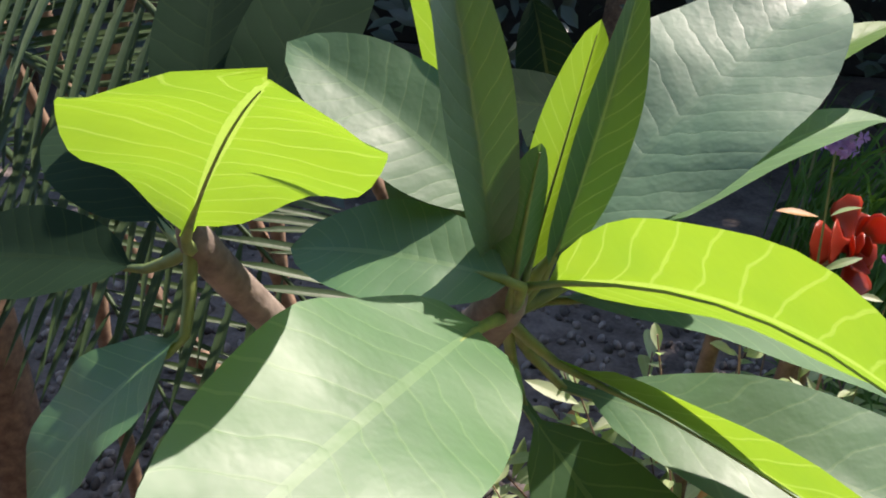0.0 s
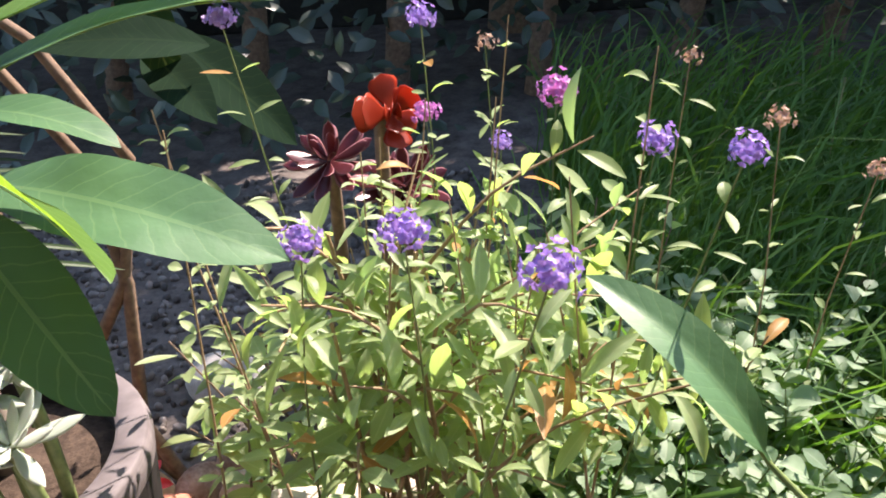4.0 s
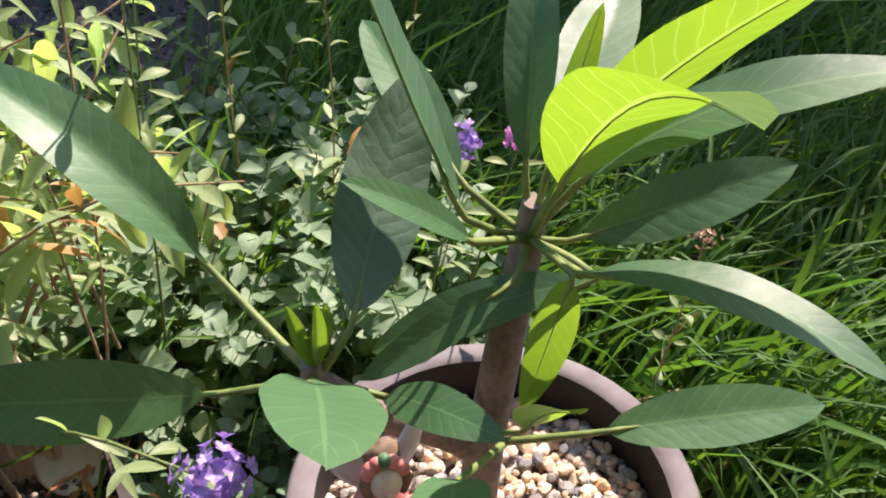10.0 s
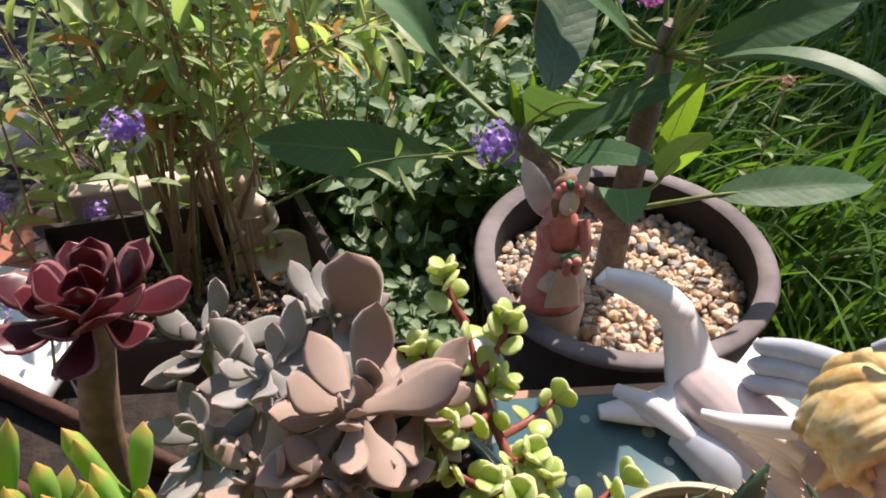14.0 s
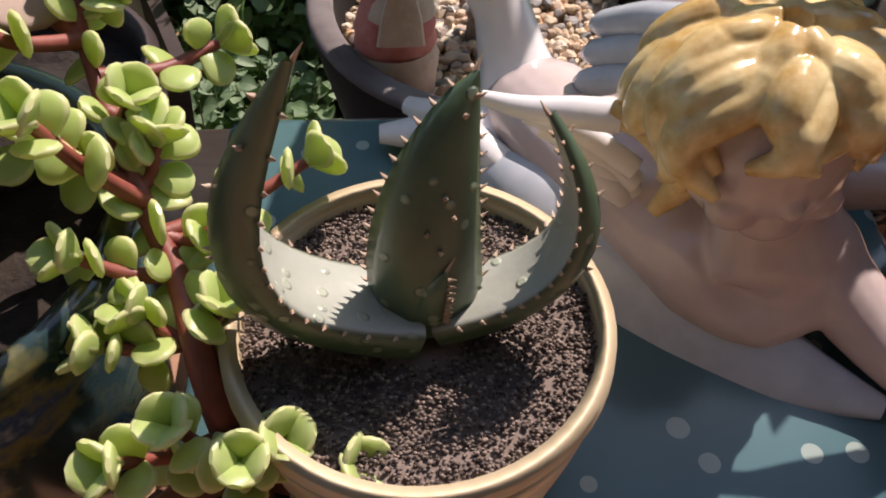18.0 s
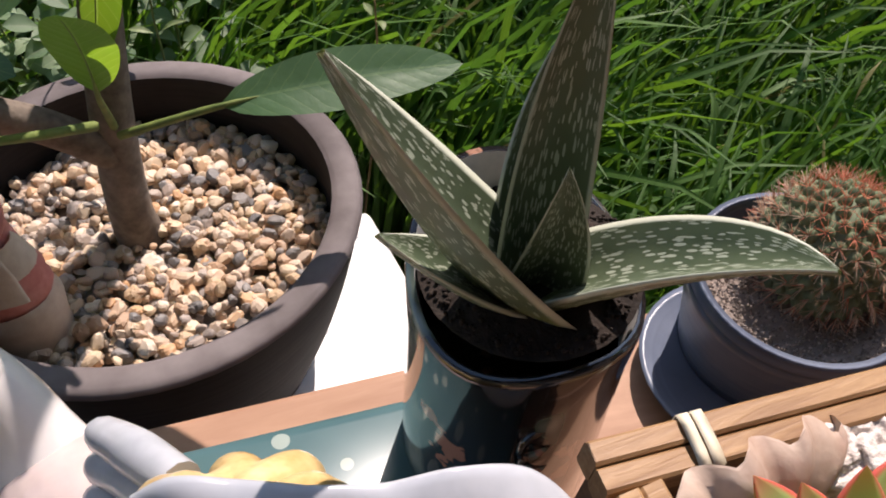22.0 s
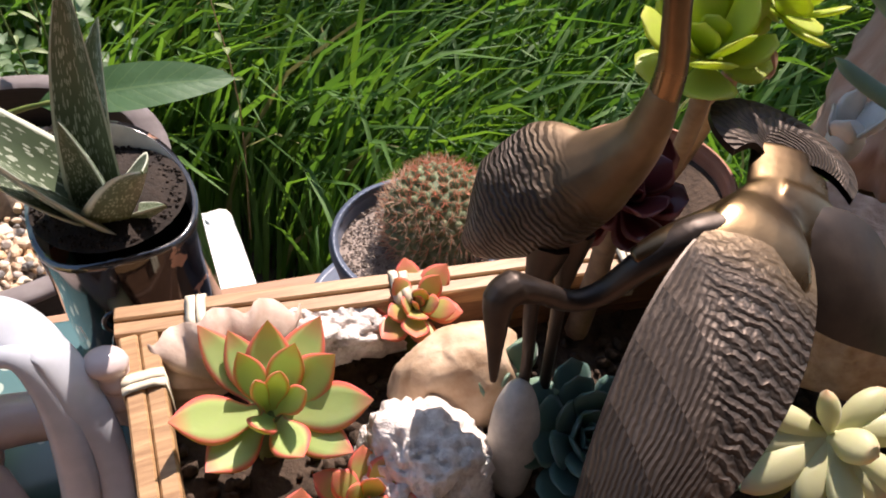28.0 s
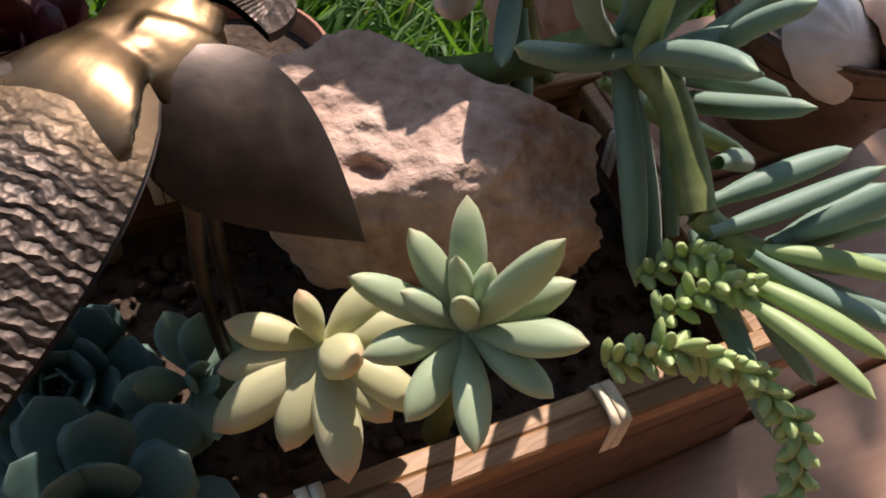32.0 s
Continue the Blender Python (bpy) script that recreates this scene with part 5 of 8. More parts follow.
flower((-0.082, 0.725, 1.038), 0.016, petal_purple, (-0.05, 0.72, 0.30), "small purple flower on a tall stem", 7)
flower((-0.010, 0.683, 0.922), 0.012, petal_purple, (-0.02, 0.70, 0.30), "small purple flower on a thin stem", 8)
flower((-0.259, 0.595, 0.500), 0.018, petal_purple, (-0.24, 0.62, 0.22), "purple flower head low beside the planter", 9)
flower((0.166, 0.172, 0.835), 0.019, petal_purple, (-0.02, 0.41, 0.62), "purple flower head on a drooping leafy stem", 10, None, 48)
flower((-0.413, 0.454, 0.887), 0.014, petal_purple, (-0.43, 0.47, 0.77), "small purple flower beside the fairy statue", 11)
flower((0.077, 0.975, 0.873), 0.028, petal_pink, (0.06, 0.98, 0.25), "pink flower cluster on a tall thin stem", 12)
flower((-0.092, 0.885, 0.885), 0.020, petal_pink, (-0.06, 0.90, 0.25), "pink flower cluster on a tall thin stem", 13)
flower((0.384, 0.721, 0.851), 0.018, petal_dry, (0.36, 0.74, 0.30), "faded pinkish-brown flower on a tall stalk", 14, dry_stem, 20)
flower((0.290, 0.760, 0.900), 0.020, petal_dry, (0.24, 0.74, 0.30), "dried brown flower on a tall stalk", 15, dry_stem, 18)
flower((0.200, 0.800, 0.960), 0.016, petal_dry, (0.17, 0.80, 0.30), "dried brown flower on a tall stalk", 16, dry_stem, 14)
flower((-0.020, 0.760, 1.000), 0.014, petal_dry, (0.00, 0.76, 0.30), "dried seed head on a tall green stem", 17, green_stem, 14)
flower((0.405, 0.470, 0.790), 0.015, petal_pink, (0.40, 0.60, 0.30), "pink flower among the plumeria leaves", 18)
flower((0.355, 0.460, 0.800), 0.017, petal_purple, (0.34, 0.62, 0.30), "purple flower among the plumeria leaves", 19)
flower((0.560, 0.420, 0.700), 0.014, petal_dry, (0.56, 0.48, 0.25), "faded pinkish-brown flower above the grass", 20, dry_stem, 16)
flower((-0.092, 0.203, 0.862), 0.016, petal_purple, (-0.12, 0.36, 0.50), "purple flower hanging by the white bench", 21)
flower((-0.188, 0.114, 0.797), 0.018, petal_purple, (-0.22, 0.22, 0.60), "purple flower hanging by the white bench", 23)
flower((-0.300, 0.440, 0.640), 0.012, petal_purple, (-0.32, 0.50, 0.25), "small purple flower in the leaves", 22)

# orange-red and dark leaved succulents behind the bush
red = thing("aeonium", "tall succulent with glowing orange-red leaves", "succulent")
Build().tube([(-0.15, 0.91, GROUND), (-0.16, 0.91, 0.6), (-0.150, 0.905, 0.88)], [0.012, 0.010, 0.009]).make("stem", bush_stem, red)
rosette(red, bright_red, (-0.135, 0.900, 0.880), (0.45, -0.75, 0.35), ((5, 82, 0.044, 1), (4, 60, 0.042, 1), (3, 36, 0.034, 0.8), (2, 14, 0.024, 0.6)), 0.036, 0.004, bow=2.2, seed=5, jitter=0.3)
red = thing("aeonium", "dark red succulent rosette in the shade", "succulent")
Build().tube([(-0.22, 0.95, GROUND), (-0.23, 0.95, 0.6), (-0.225, 0.94, 0.80)], [0.012, 0.010, 0.009]).make("stem", bush_stem, red)
rosette(red, aeonium_red, (-0.225, 0.93, 0.81), (-0.1, -0.5, 0.85), ((9, 85, 0.062, 1), (8, 60, 0.055, 1), (5, 30, 0.04, 0.8)), 0.020, 0.004, bow=1.6, seed=6, jitter=0.2)
red = thing("aeonium", "dark red succulent rosette behind the bush", "succulent")
Build().tube([(-0.12, 0.95, GROUND), (-0.13, 0.95, 0.5), (-0.13, 0.94, 0.76)], [0.012, 0.010, 0.009]).make("stem", bush_stem, red)
rosette(red, aeonium_red, (-0.13, 0.93, 0.77), (0.1, -0.5, 0.85), ((9, 85, 0.066, 1), (8, 60, 0.056, 1), (5, 30, 0.04, 0.8)), 0.020, 0.004, bow=1.6, seed=7, jitter=0.2)
blossom = thing("red_flower", "ragged red flower among dry stems beside the planter", "flower")
Build().tube([(-0.520, 0.830, GROUND), (-0.518, 0.800, 0.32), (-0.515, 0.765, 0.410)], [0.003, 0.0025, 0.002], 6, 3).make("stem", green_stem, blossom)
for way, out in list(ring_leaves((0.2, -0.5, 0.8), 6, 75, 0.3)) + list(ring_leaves((0.2, -0.5, 0.8), 5, 40, 0.9)):
    c = np.array((-0.515, 0.763, 0.412))
    Build().leaf(c, c + way * rnd.uniform(0.034, 0.048), 0.017, (0.2, -0.5, 0.8), 0.12, 0.3, 1.2, 5, 8, 0.06).make("petal", petal_red, blossom)


# ---- palm, shaded shrub and hedge behind ----
palm = thing("palm", "palm fronds with narrow stiff leaflets", "palm")
def frond(p0, p1, p2, long_, seed):
    r = random.Random(seed)
    p0, p1, p2 = (np.asarray(p, float) for p in (p0, p1, p2))
    line = [p0 * (1 - v) ** 2 + p1 * 2 * v * (1 - v) + p2 * v * v for v in np.linspace(0, 1, 30)]
    b = Build()
    b.tube(line[::5] + [line[-1]], np.linspace(0.006, 0.002, 7), 6, 2)
    f = b.make("frond", palm_leaf, palm)
    b = Build()
    for k in range(3, 30):
        t = unit(line[min(k + 1, 29)] - line[k - 1])
        for s in (-1, 1):
            side = unit(np.cross(t, (0.1, -0.4, 0.9))) * s
            way = unit(side + t * 0.75 + np.array((0, 0, r.uniform(-0.35, -0.05))))
            far = long_ * (0.5 + 0.5 * math.sin(math.pi * k / 30)) * r.uniform(0.85, 1.1)
            b.leaf(line[k], line[k] + way * far, 0.0085, (0, -0.5, 0.8), 0.03, 0.35, 0.7, 3, 5, 0, 0, 0, 0.6)
    b.make("leaflet", palm_leaf, f, "", False, "stuff")


frond((-1.05, 0.86, 1.00), (-0.86, 0.78, 1.14), (-0.60, 0.66, 0.84), 0.20, 1)
frond((-1.00, 0.88, 1.10), (-0.84, 0.80, 1.22), (-0.64, 0.70, 1.02), 0.18, 5)
frond((-1.20, 1.00, 0.95), (-0.95, 0.95, 1.10), (-0.62, 0.86, 0.72), 0.20, 2)
frond((-1.10, 0.98, 1.15), (-0.95, 0.90, 1.28), (-0.70, 0.80, 1.10), 0.18, 3)
frond((-1.15, 1.05, 0.85), (-1.00, 0.95, 0.90), (-0.78, 0.80, 0.62), 0.18, 4)
Build().tube([(-1.15, 0.98, GROUND), (-1.15, 0.98, 0.6), (-1.15, 0.98, 1.12)], [0.05, 0.045, 0.03]).make("trunk", bush_stem, palm)

shrub = thing("shrub", "large-leaved dark green shrub in deep shade", "shrub")
b = Build()
r = random.Random(31)
for k in range(7):
    b.tube([(-0.75 + r.uniform(-0.2, 0.25), 0.95, GROUND), (-0.75 + r.uniform(-0.3, 0.4), 1.0, 0.8), (-0.65 + r.uniform(-0.4, 0.4), 0.95, 1.3)], [0.012, 0.009, 0.006])
b.make("stem", bush_stem, shrub, "", False, "stuff")
# the shrub's leaves also carry their shade in the colour
for k in range(9):
    p = np.array((r.uniform(-0.85, -0.35), r.uniform(0.92, 1.15), r.uniform(0.85, 1.45)))
    way = unit((r.uniform(-1, 1), r.uniform(-0.8, 0.2), r.uniform(-0.9, 0.2)))
    Build().leaf(p, p + way * r.uniform(0.16, 0.26), r.uniform(0.06, 0.09), (0, -0.5, 0.8), 0.06, 0.15, 0.9, 7, 12).make("leaf", shade_toned_leaf, shrub)

hedge = thing("hedge", "dense dark hedge in deep shade behind the garden", "hedge")
b = Build()
for k in range(9000):
    x, z = r.uniform(-3.2, 4.2), GROUND + 2.6 * r.random() ** 0.8
    y = 2.75 + 0.25 * math.sin(x * 2.1 + z) + r.uniform(-0.25, 0.5) + 0.15 * (z - 1)
    way = unit((r.uniform(-1, 1), r.uniform(-1, 0.3), r.uniform(-0.9, 0.4)))
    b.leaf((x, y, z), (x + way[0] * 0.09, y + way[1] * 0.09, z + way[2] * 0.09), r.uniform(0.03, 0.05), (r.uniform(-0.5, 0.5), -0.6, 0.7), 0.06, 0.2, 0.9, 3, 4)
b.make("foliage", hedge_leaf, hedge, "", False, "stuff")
b = Build()
for x in np.linspace(-3, 4, 14):
    b.tube([(x, 3.0, GROUND), (x + 0.1, 3.05, 1.4), (x - 0.1, 3.1, 2.7)], [0.05, 0.04, 0.02], 8, 2)
b.make("trunk", bush_stem, hedge, "", False, "stuff")
# unseen trees added overhead, behind the bed, to keep the hedge dark
canopy = thing("tree", "dense leafy tree added out of view to shade the back of the garden", "tree")
b = Build()
for k in range(5200):
    a = r.random() * 6.28
    d = unit((r.gauss(0, 1), r.gauss(0, 1), r.gauss(0, 0.6)))
    c = np.array((r.choice((-1.6, 0.2, 2.2, 3.9)), 3.9, 3.7)) + d * np.array((1.2, 0.9, 0.8)) * r.random() ** 0.35
    way = unit((r.uniform(-1, 1), r.uniform(-1, 1), r.uniform(-1, 0.2)))
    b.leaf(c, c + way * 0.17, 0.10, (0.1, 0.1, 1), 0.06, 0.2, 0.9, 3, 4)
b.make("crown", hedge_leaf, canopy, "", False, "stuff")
b = Build()
for x in (-1.6, 0.2, 2.2, 3.9):
    b.tube([(x, 4.0, GROUND), (x + 0.1, 3.95, 1.6), (x, 3.9, 3.4)], [0.12, 0.10, 0.06])
    for k in range(5):
        b.tube([(x, 3.92, 2.8), (x + math.cos(k * 1.3) * 0.6, 3.9 + math.sin(k * 1.3) * 0.4, 3.5)], [0.04, 0.02], 6)
b.make("trunk", bush_stem, canopy)
# unseen small tree added past the bed's end, dappling driftwood and far grass
shade = thing("tree", "small leafy tree added out of view to shade the driftwood and grass", "tree")
b = Build()
b.tube([(3.00, 1.70, GROUND), (2.96, 1.68, 1.2), (2.75, 1.66, 2.1), (2.48, 1.80, 2.7)], [0.06, 0.05, 0.035, 0.018], 12, 4)
b.make("trunk", bush_stem, shade)
limbs, b = Build(), Build()
for x, y, reach, count in ((2.47, 1.33, 0.36, 420), (2.20, 2.42, 0.25, 220)):
    for k in range(9):
        a = k * 2.4
        limbs.tube([(2.75, 1.66, 2.1), ((x + 2.75) / 2 + 0.15 * math.cos(a), (y + 1.66) / 2 + 0.15 * math.sin(a), 2.55), (x + 0.8 * reach * math.cos(a), y + 0.8 * reach * math.sin(a), 2.80 + 0.12 * math.sin(k))], [0.018, 0.010, 0.004], 6, 3)
    for k in range(count):
        d = unit((r.gauss(0, 1), r.gauss(0, 1), r.gauss(0, 0.6)))
        c = np.array((x, y, 2.85)) + d * np.array((reach, reach, 0.28)) * r.random() ** 0.4
        way = unit((r.uniform(-1, 1), r.uniform(-1, 1), r.uniform(-0.8, 0.2)))
        b.leaf(c, c + way * 0.085, 0.040, (0.1, 0.1, 1), 0.06, 0.2, 0.9, 3, 4)
limbs.make("limb", bush_stem, shade, "", False, "stuff")
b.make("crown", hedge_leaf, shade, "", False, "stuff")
for k, (x, y, s) in enumerate(((0.75, 1.55, 0.16), (0.30, 1.25, 0.12), (1.25, 1.70, 0.20), (0.05, 1.35, 0.10), (-0.55, 1.25, 0.09), (1.75, 1.45, 0.15))):
    tagged(Build().blob((x, y, GROUND + s * 0.35), (s, s * 0.75, s * 0.6), rot("Z", k * 40), 0.18, 0.35, k * 3.0, 22, 14).make("boulder", rock_grey), "rounded grey boulder at the back of the bed", "rock", "boulders")


# ---- figurine on the pebbles ----
b = Build()
b.slot = 0
x, y, z = 0.245, 0.238, 0.572
b.lathe([(0.001, -0.030), (0.030, -0.030), (0.032, 0.0), (0.034, 0.012), (0.030, 0.020)], (x, y, z), 20, 0.8)
b.slot = 1
b.lathe([(0.029, 0.018), (0.032, 0.024), (0.030, 0.030), (0.031, 0.036), (0.025, 0.05), (0.020, 0.078), (0.021, 0.095), (0.014, 0.112), (0.006, 0.118)], (x, y, z), 22, 0.75)
b.slot = 2
b.lathe([(0.026, 0.047), (0.022, 0.058), (0.018, 0.066)], (x + 0.004, y - 0.006, z), 18, 0.8)
b.blob((x + 0.002, y - 0.009, z + 0.128), (0.0100, 0.0095, 0.0115), None, 0, 1, 0, 18, 12)
b.blob((x + 0.002, y - 0.018, z + 0.127), (0.0018, 0.0025, 0.0018))
b.slot = 1
b.slot = 5
b.blob((x + 0.002, y + 0.002, z + 0.134), (0.0115, 0.0095, 0.0125), None, 0.14, 9, 2.0, 20, 14)
for k in (-1, 1):
    b.tube([(x + 0.002 + k * 0.008, y - 0.006, z + 0.138), (x + 0.002 + k * 0.0118, y - 0.009, z + 0.128), (x + 0.002 + k * 0.0105, y - 0.008, z + 0.116)], [0.0035, 0.0042, 0.0025], 8, 3)
b.slot = 1
b.tube([(x - 0.018, y - 0.004, z + 0.105), (x - 0.016, y - 0.018, z + 0.085), (x + 0.004, y - 0.023, z + 0.080)], [0.0065, 0.006, 0.005])
b.tube([(x + 0.020, y - 0.004, z + 0.105), (x + 0.020, y - 0.018, z + 0.085), (x + 0.008, y - 0.023, z + 0.080)], [0.0065, 0.006, 0.005])
b.slot = 3
b.blob((x + 0.006, y - 0.024, z + 0.080), (0.012, 0.007, 0.009), None, 0.25, 9, 1.0)
b.slot = 1
for k in range(4):
    b.blob((x + 0.000 + 0.009 * (k % 2), y - 0.030, z + 0.075 + 0.008 * (k // 2)), 0.0044)
b.slot = 4
for s in (-1, 1):
    b.flesh((x + s * 0.006, y + 0.014, z + 0.100), (x + s * 0.032, y + 0.024, z + (0.152 if s < 0 else 0.146)), 0.024 if s < 0 else 0.016, 0.004, (0.1 * s, -0.9, 0.2), 0.06, 0.8, 0.6, 8, 9, 0.0)
for k in range(7):
    a = math.pi * (k + 0.5) / 7
    b.slot = 3 if k == 3 else 1
    b.blob((x + 0.002 + 0.0105 * math.cos(a), y - 0.008, z + 0.131 + 0.0115 * math.sin(a)), (0.0042, 0.0042, 0.0038), None, 0.2, 9, k)
b.slot = 2
b.sweep([(x + 0.003, y - 0.020, z + 0.070), (x + 0.002, y - 0.0235, z + 0.052), (x + 0.001, y - 0.0265, z + 0.034)], [0.018, 0.030, 0.036], 0.004, (0, -1, 0.2), 12, 4)
b.v = [(p[0], p[1], z + (p[2] - z) * (1.2 if p[2] > z else 1.0)) for p in b.v]
tagged(b.make("figurine", [resin_cream, resin_pink, resin_cream, resin_green, statue_white, bush_stem]), "small pink resin fairy figurine with white wings and a flower basket", "figurine")


# ---- white shell and little statue in the planter ----
dish = Build().lathe([(0.001, 0.0), (0.024, 0.0), (0.036, 0.010), (0.038, 0.016), (0.034, 0.016), (0.022, 0.006), (0.001, 0.005)], (0, 0, 0), 32).make("dish", shell_white)
dish.matrix_basis = pose(-0.022, 0.535, 0.432, 48, 0, -12)
tagged(dish, "small white china dish half buried in soil", "dish")
b = Build()
b.blob((-0.060, 0.556, 0.545), (0.0165, 0.0165, 0.019), None, 0.12, 5, 3.0, 18, 14)
b.sweep([(-0.060, 0.556, 0.530), (-0.060, 0.555, 0.515), (-0.061, 0.555, 0.49), (-0.063, 0.556, 0.455), (-0.064, 0.556, 0.414)], [0.016, 0.046, 0.050, 0.046, 0.056], [0.016, 0.030, 0.034, 0.036, 0.046], (0, -1, 0.1), 18, 6)
for k in range(7):
    x = -0.086 + 0.0075 * k
    b.tube([(x * 0.6 - 0.024, 0.538, 0.505), (x, 0.536 + 0.001 * k, 0.465), (x * 1.06 + 0.004, 0.533, 0.416)], [0.003, 0.005, 0.005], 7, 4)
b.tube([(-0.082, 0.550, 0.516), (-0.088, 0.536, 0.495), (-0.072, 0.528, 0.485)], [0.007, 0.0065, 0.005], 9, 4)
b.tube([(-0.038, 0.550, 0.516), (-0.032, 0.536, 0.495), (-0.048, 0.528, 0.485)], [0.007, 0.0065, 0.005], 9, 4)
tagged(b.make("statue", resin_cream), "small cream weathered statuette among the stems", "statue")
b = Build()
for k in range(26):
    a = rnd.random() * 6.28
    c = np.array((0.005 + rnd.uniform(-0.04, 0.03), 0.47 + rnd.uniform(-0.05, 0.05), PZ - 0.078))
    b.leaf(c, c + np.array((math.cos(a), math.sin(a), 0.2)) * 0.035, 0.006, (0, 0, 1), 0.1, 0.3, 0.9, 3, 4)
tagged(b.make("leaf_litter", plain_material("orange_dry_leaf", (0.38, 0.14, 0.05), (0.62, 0.30, 0.13), 0.8)), "dry orange leaf litter on the soil", "leaves", "", "stuff")
b = Build().brick((-0.20, 0.64, 0.40), (0.20, 0.03, 0.22), 0.05, 0.006)
tagged(b.make("slate_slab", plain_material("pale_slab", (0.42, 0.34, 0.28), (0.58, 0.50, 0.44), 0.85)), "pale stone slab standing behind the planter", "slab")
for k, (x, y, s) in enumerate(((-0.42, 0.90, 0.06), (-0.52, 0.94, 0.05), (-0.36, 0.88, 0.045), (-0.60, 0.92, 0.055), (-0.46, 1.00, 0.05), (-0.30, 0.84, 0.04), (-0.68, 0.86, 0.05))):
    tagged(Build().blob((x, y, GROUND + s * 0.9), (s, s * 0.75, s), rot("Z", k * 50), 0.15, 0.9, k * 2.0, 20, 14).make("stone", (rock_beige, rock_tan, rock_grey)[k % 3]), "rounded garden stone beside the planter", "stone", "garden stones")
for k, (x, y, a) in enumerate(((-0.36, 0.745, 0.06), (-0.575, 0.765, -0.05), (-0.46, 0.640, 0.10), (-0.68, 0.660, 0.0))):
    tagged(Build().brick((x, y, GROUND + 0.085), (0.205, 0.10, 0.17), a, 0.006).make("brick_block", brick_red), "weathered red brick block beside the planter", "brick", "brick edging")


# ---- dark red aeonium in its trough ----
trough = thing("plant_trough", "narrow rusty dark brown trough holding the aeonium", "trough")
rust = plain_material("rusty_iron", (0.022, 0.012, 0.009), (0.12, 0.050, 0.030), 0.75, 0.2, 26, 0.8, 150, 0.4, 0.003)
T_ANGLE, T_TOP = -0.634, 0.781
t_along, t_front = np.array((0.806, -0.592)), np.array((-0.592, -0.806))
t_mid = np.array((-0.165, 0.058)) + t_front * 0.027
for name_, (u_, v_), (long_, deep_) in (("side_wall", (0.0, -0.025), (0.300, 0.008)), ("side_wall", (0.0, 0.025), (0.300, 0.008)), ("end_wall", (-0.146, 0.0), (0.008, 0.042)), ("end_wall", (0.146, 0.0), (0.008, 0.042))):
    p = t_mid + t_along * u_ + t_front * v_
    Build().brick((p[0], p[1], (DECK + 0.006 + T_TOP) / 2), (long_, deep_, T_TOP - DECK - 0.006), T_ANGLE, 0.003).make(name_, rust, trough)
Build().brick((t_mid[0], t_mid[1], T_TOP - 0.040), (0.284, 0.042, 0.050), T_ANGLE, 0.003).make("potting_soil", dark_soil, trough)
aeo = thing("aeonium", "dark burgundy aeonium rosette on a thick brown stem", "succulent")
Build().tube([(-0.098, -0.022, 0.765), (-0.092, -0.020, 0.82), (-0.082, -0.008, 0.872), (-0.077, -0.004, 0.892)], [0.0125, 0.0105, 0.009, 0.008], 12, 4).make("stem", bush_stem, aeo)
rosette(aeo, aeonium_red, (-0.080, -0.003, 0.892), (0.03, -0.16, 0.98), ((7, 80, 0.046, 0.95), (7, 56, 0.038, 1.0), (5, 36, 0.032, 0.95), (3, 16, 0.024, 0.75)), 0.0225, 0.0036, -0.15, 2.2, 0.55, 0.36, seed=9, jitter=0.12)

# ---- ghost plants in the painted pot ----
def painted_material(name):
    n = Nodes(name)
    patch = n.noise(26.0, 5.0)
    colour = n.ramp(patch, (0.3, (0.006, 0.012, 0.014)), (0.5, (0.02, 0.04, 0.04)), (0.57, (0.14, 0.13, 0.05)), (0.64, (0.03, 0.06, 0.12)), (0.72, (0.30, 0.33, 0.30)), (0.78, (0.26, 0.03, 0.04)))
    return n.done(colour, 0.15, 0.0, 0.6)


painted = painted_material("painted_glaze")
turned_pot("flower_pot", "dark glazed pot painted with bright flecks", (0.035, -0.085, 0.785), 0.088, 0.135, painted, 0.8, 0.010, 0.010, 0.015, dark_soil)
turned_pot("flower_pot", "dark brown round pot behind the jade plant", (0.070, -0.005, 0.780), 0.055, 0.13, pot_plastic, 0.8, 0.006, 0.008, 0.015, dark_soil)
ghost = thing("ghost_plant", "dusky pink and grey ghost plant rosettes in a painted pot", "succulent")
gs = Build()
spots = ((0.035, 0.000, 0.862, 0.040, 0.3, 1), (0.040, -0.070, 0.868, 0.050, 0.0, 0), (0.000, -0.035, 0.862, 0.042, -0.3, 1), (-0.032, -0.004, 0.858, 0.036, -0.3, 1),
         (0.075, -0.056, 0.846, 0.040, 0.4, 0), (-0.010, -0.080, 0.844, 0.036, -0.4, 0),
         (0.030, -0.050, 0.842, 0.036, 0.2, 1), (0.050, -0.030, 0.838, 0.034, 0.5, 0), (-0.035, -0.055, 0.840, 0.034, -0.5, 1), (0.035, -0.095, 0.848, 0.036, 0.1, 0))
for k, (x, y, z, s, lean, grey) in enumerate(spots):
    gs.tube([(0.035 + (x - 0.035) * 0.5, -0.085 + (y + 0.085) * 0.6, 0.768), (x, y, z - 0.02), (x, y, z)], [0.006, 0.005, 0.005], 6, 3)
    rosette(ghost, ghost_grey if grey else ghost_pink, (x, y, z), (lean, -0.25, 1), ((4, 92, s, 1), (4, 66, s * 0.9, 0.95), (3, 42, s * 0.66, 0.8), (3, 18, s * 0.42, 0.6)), 0.0185 * s / 0.045, 0.006, -0.16, 1.6, 0.75, 0.34, seed=60 + k, jitter=0.26, foot=0.4)
gs.make("stem", green_stem, ghost, "", False, "stuff")
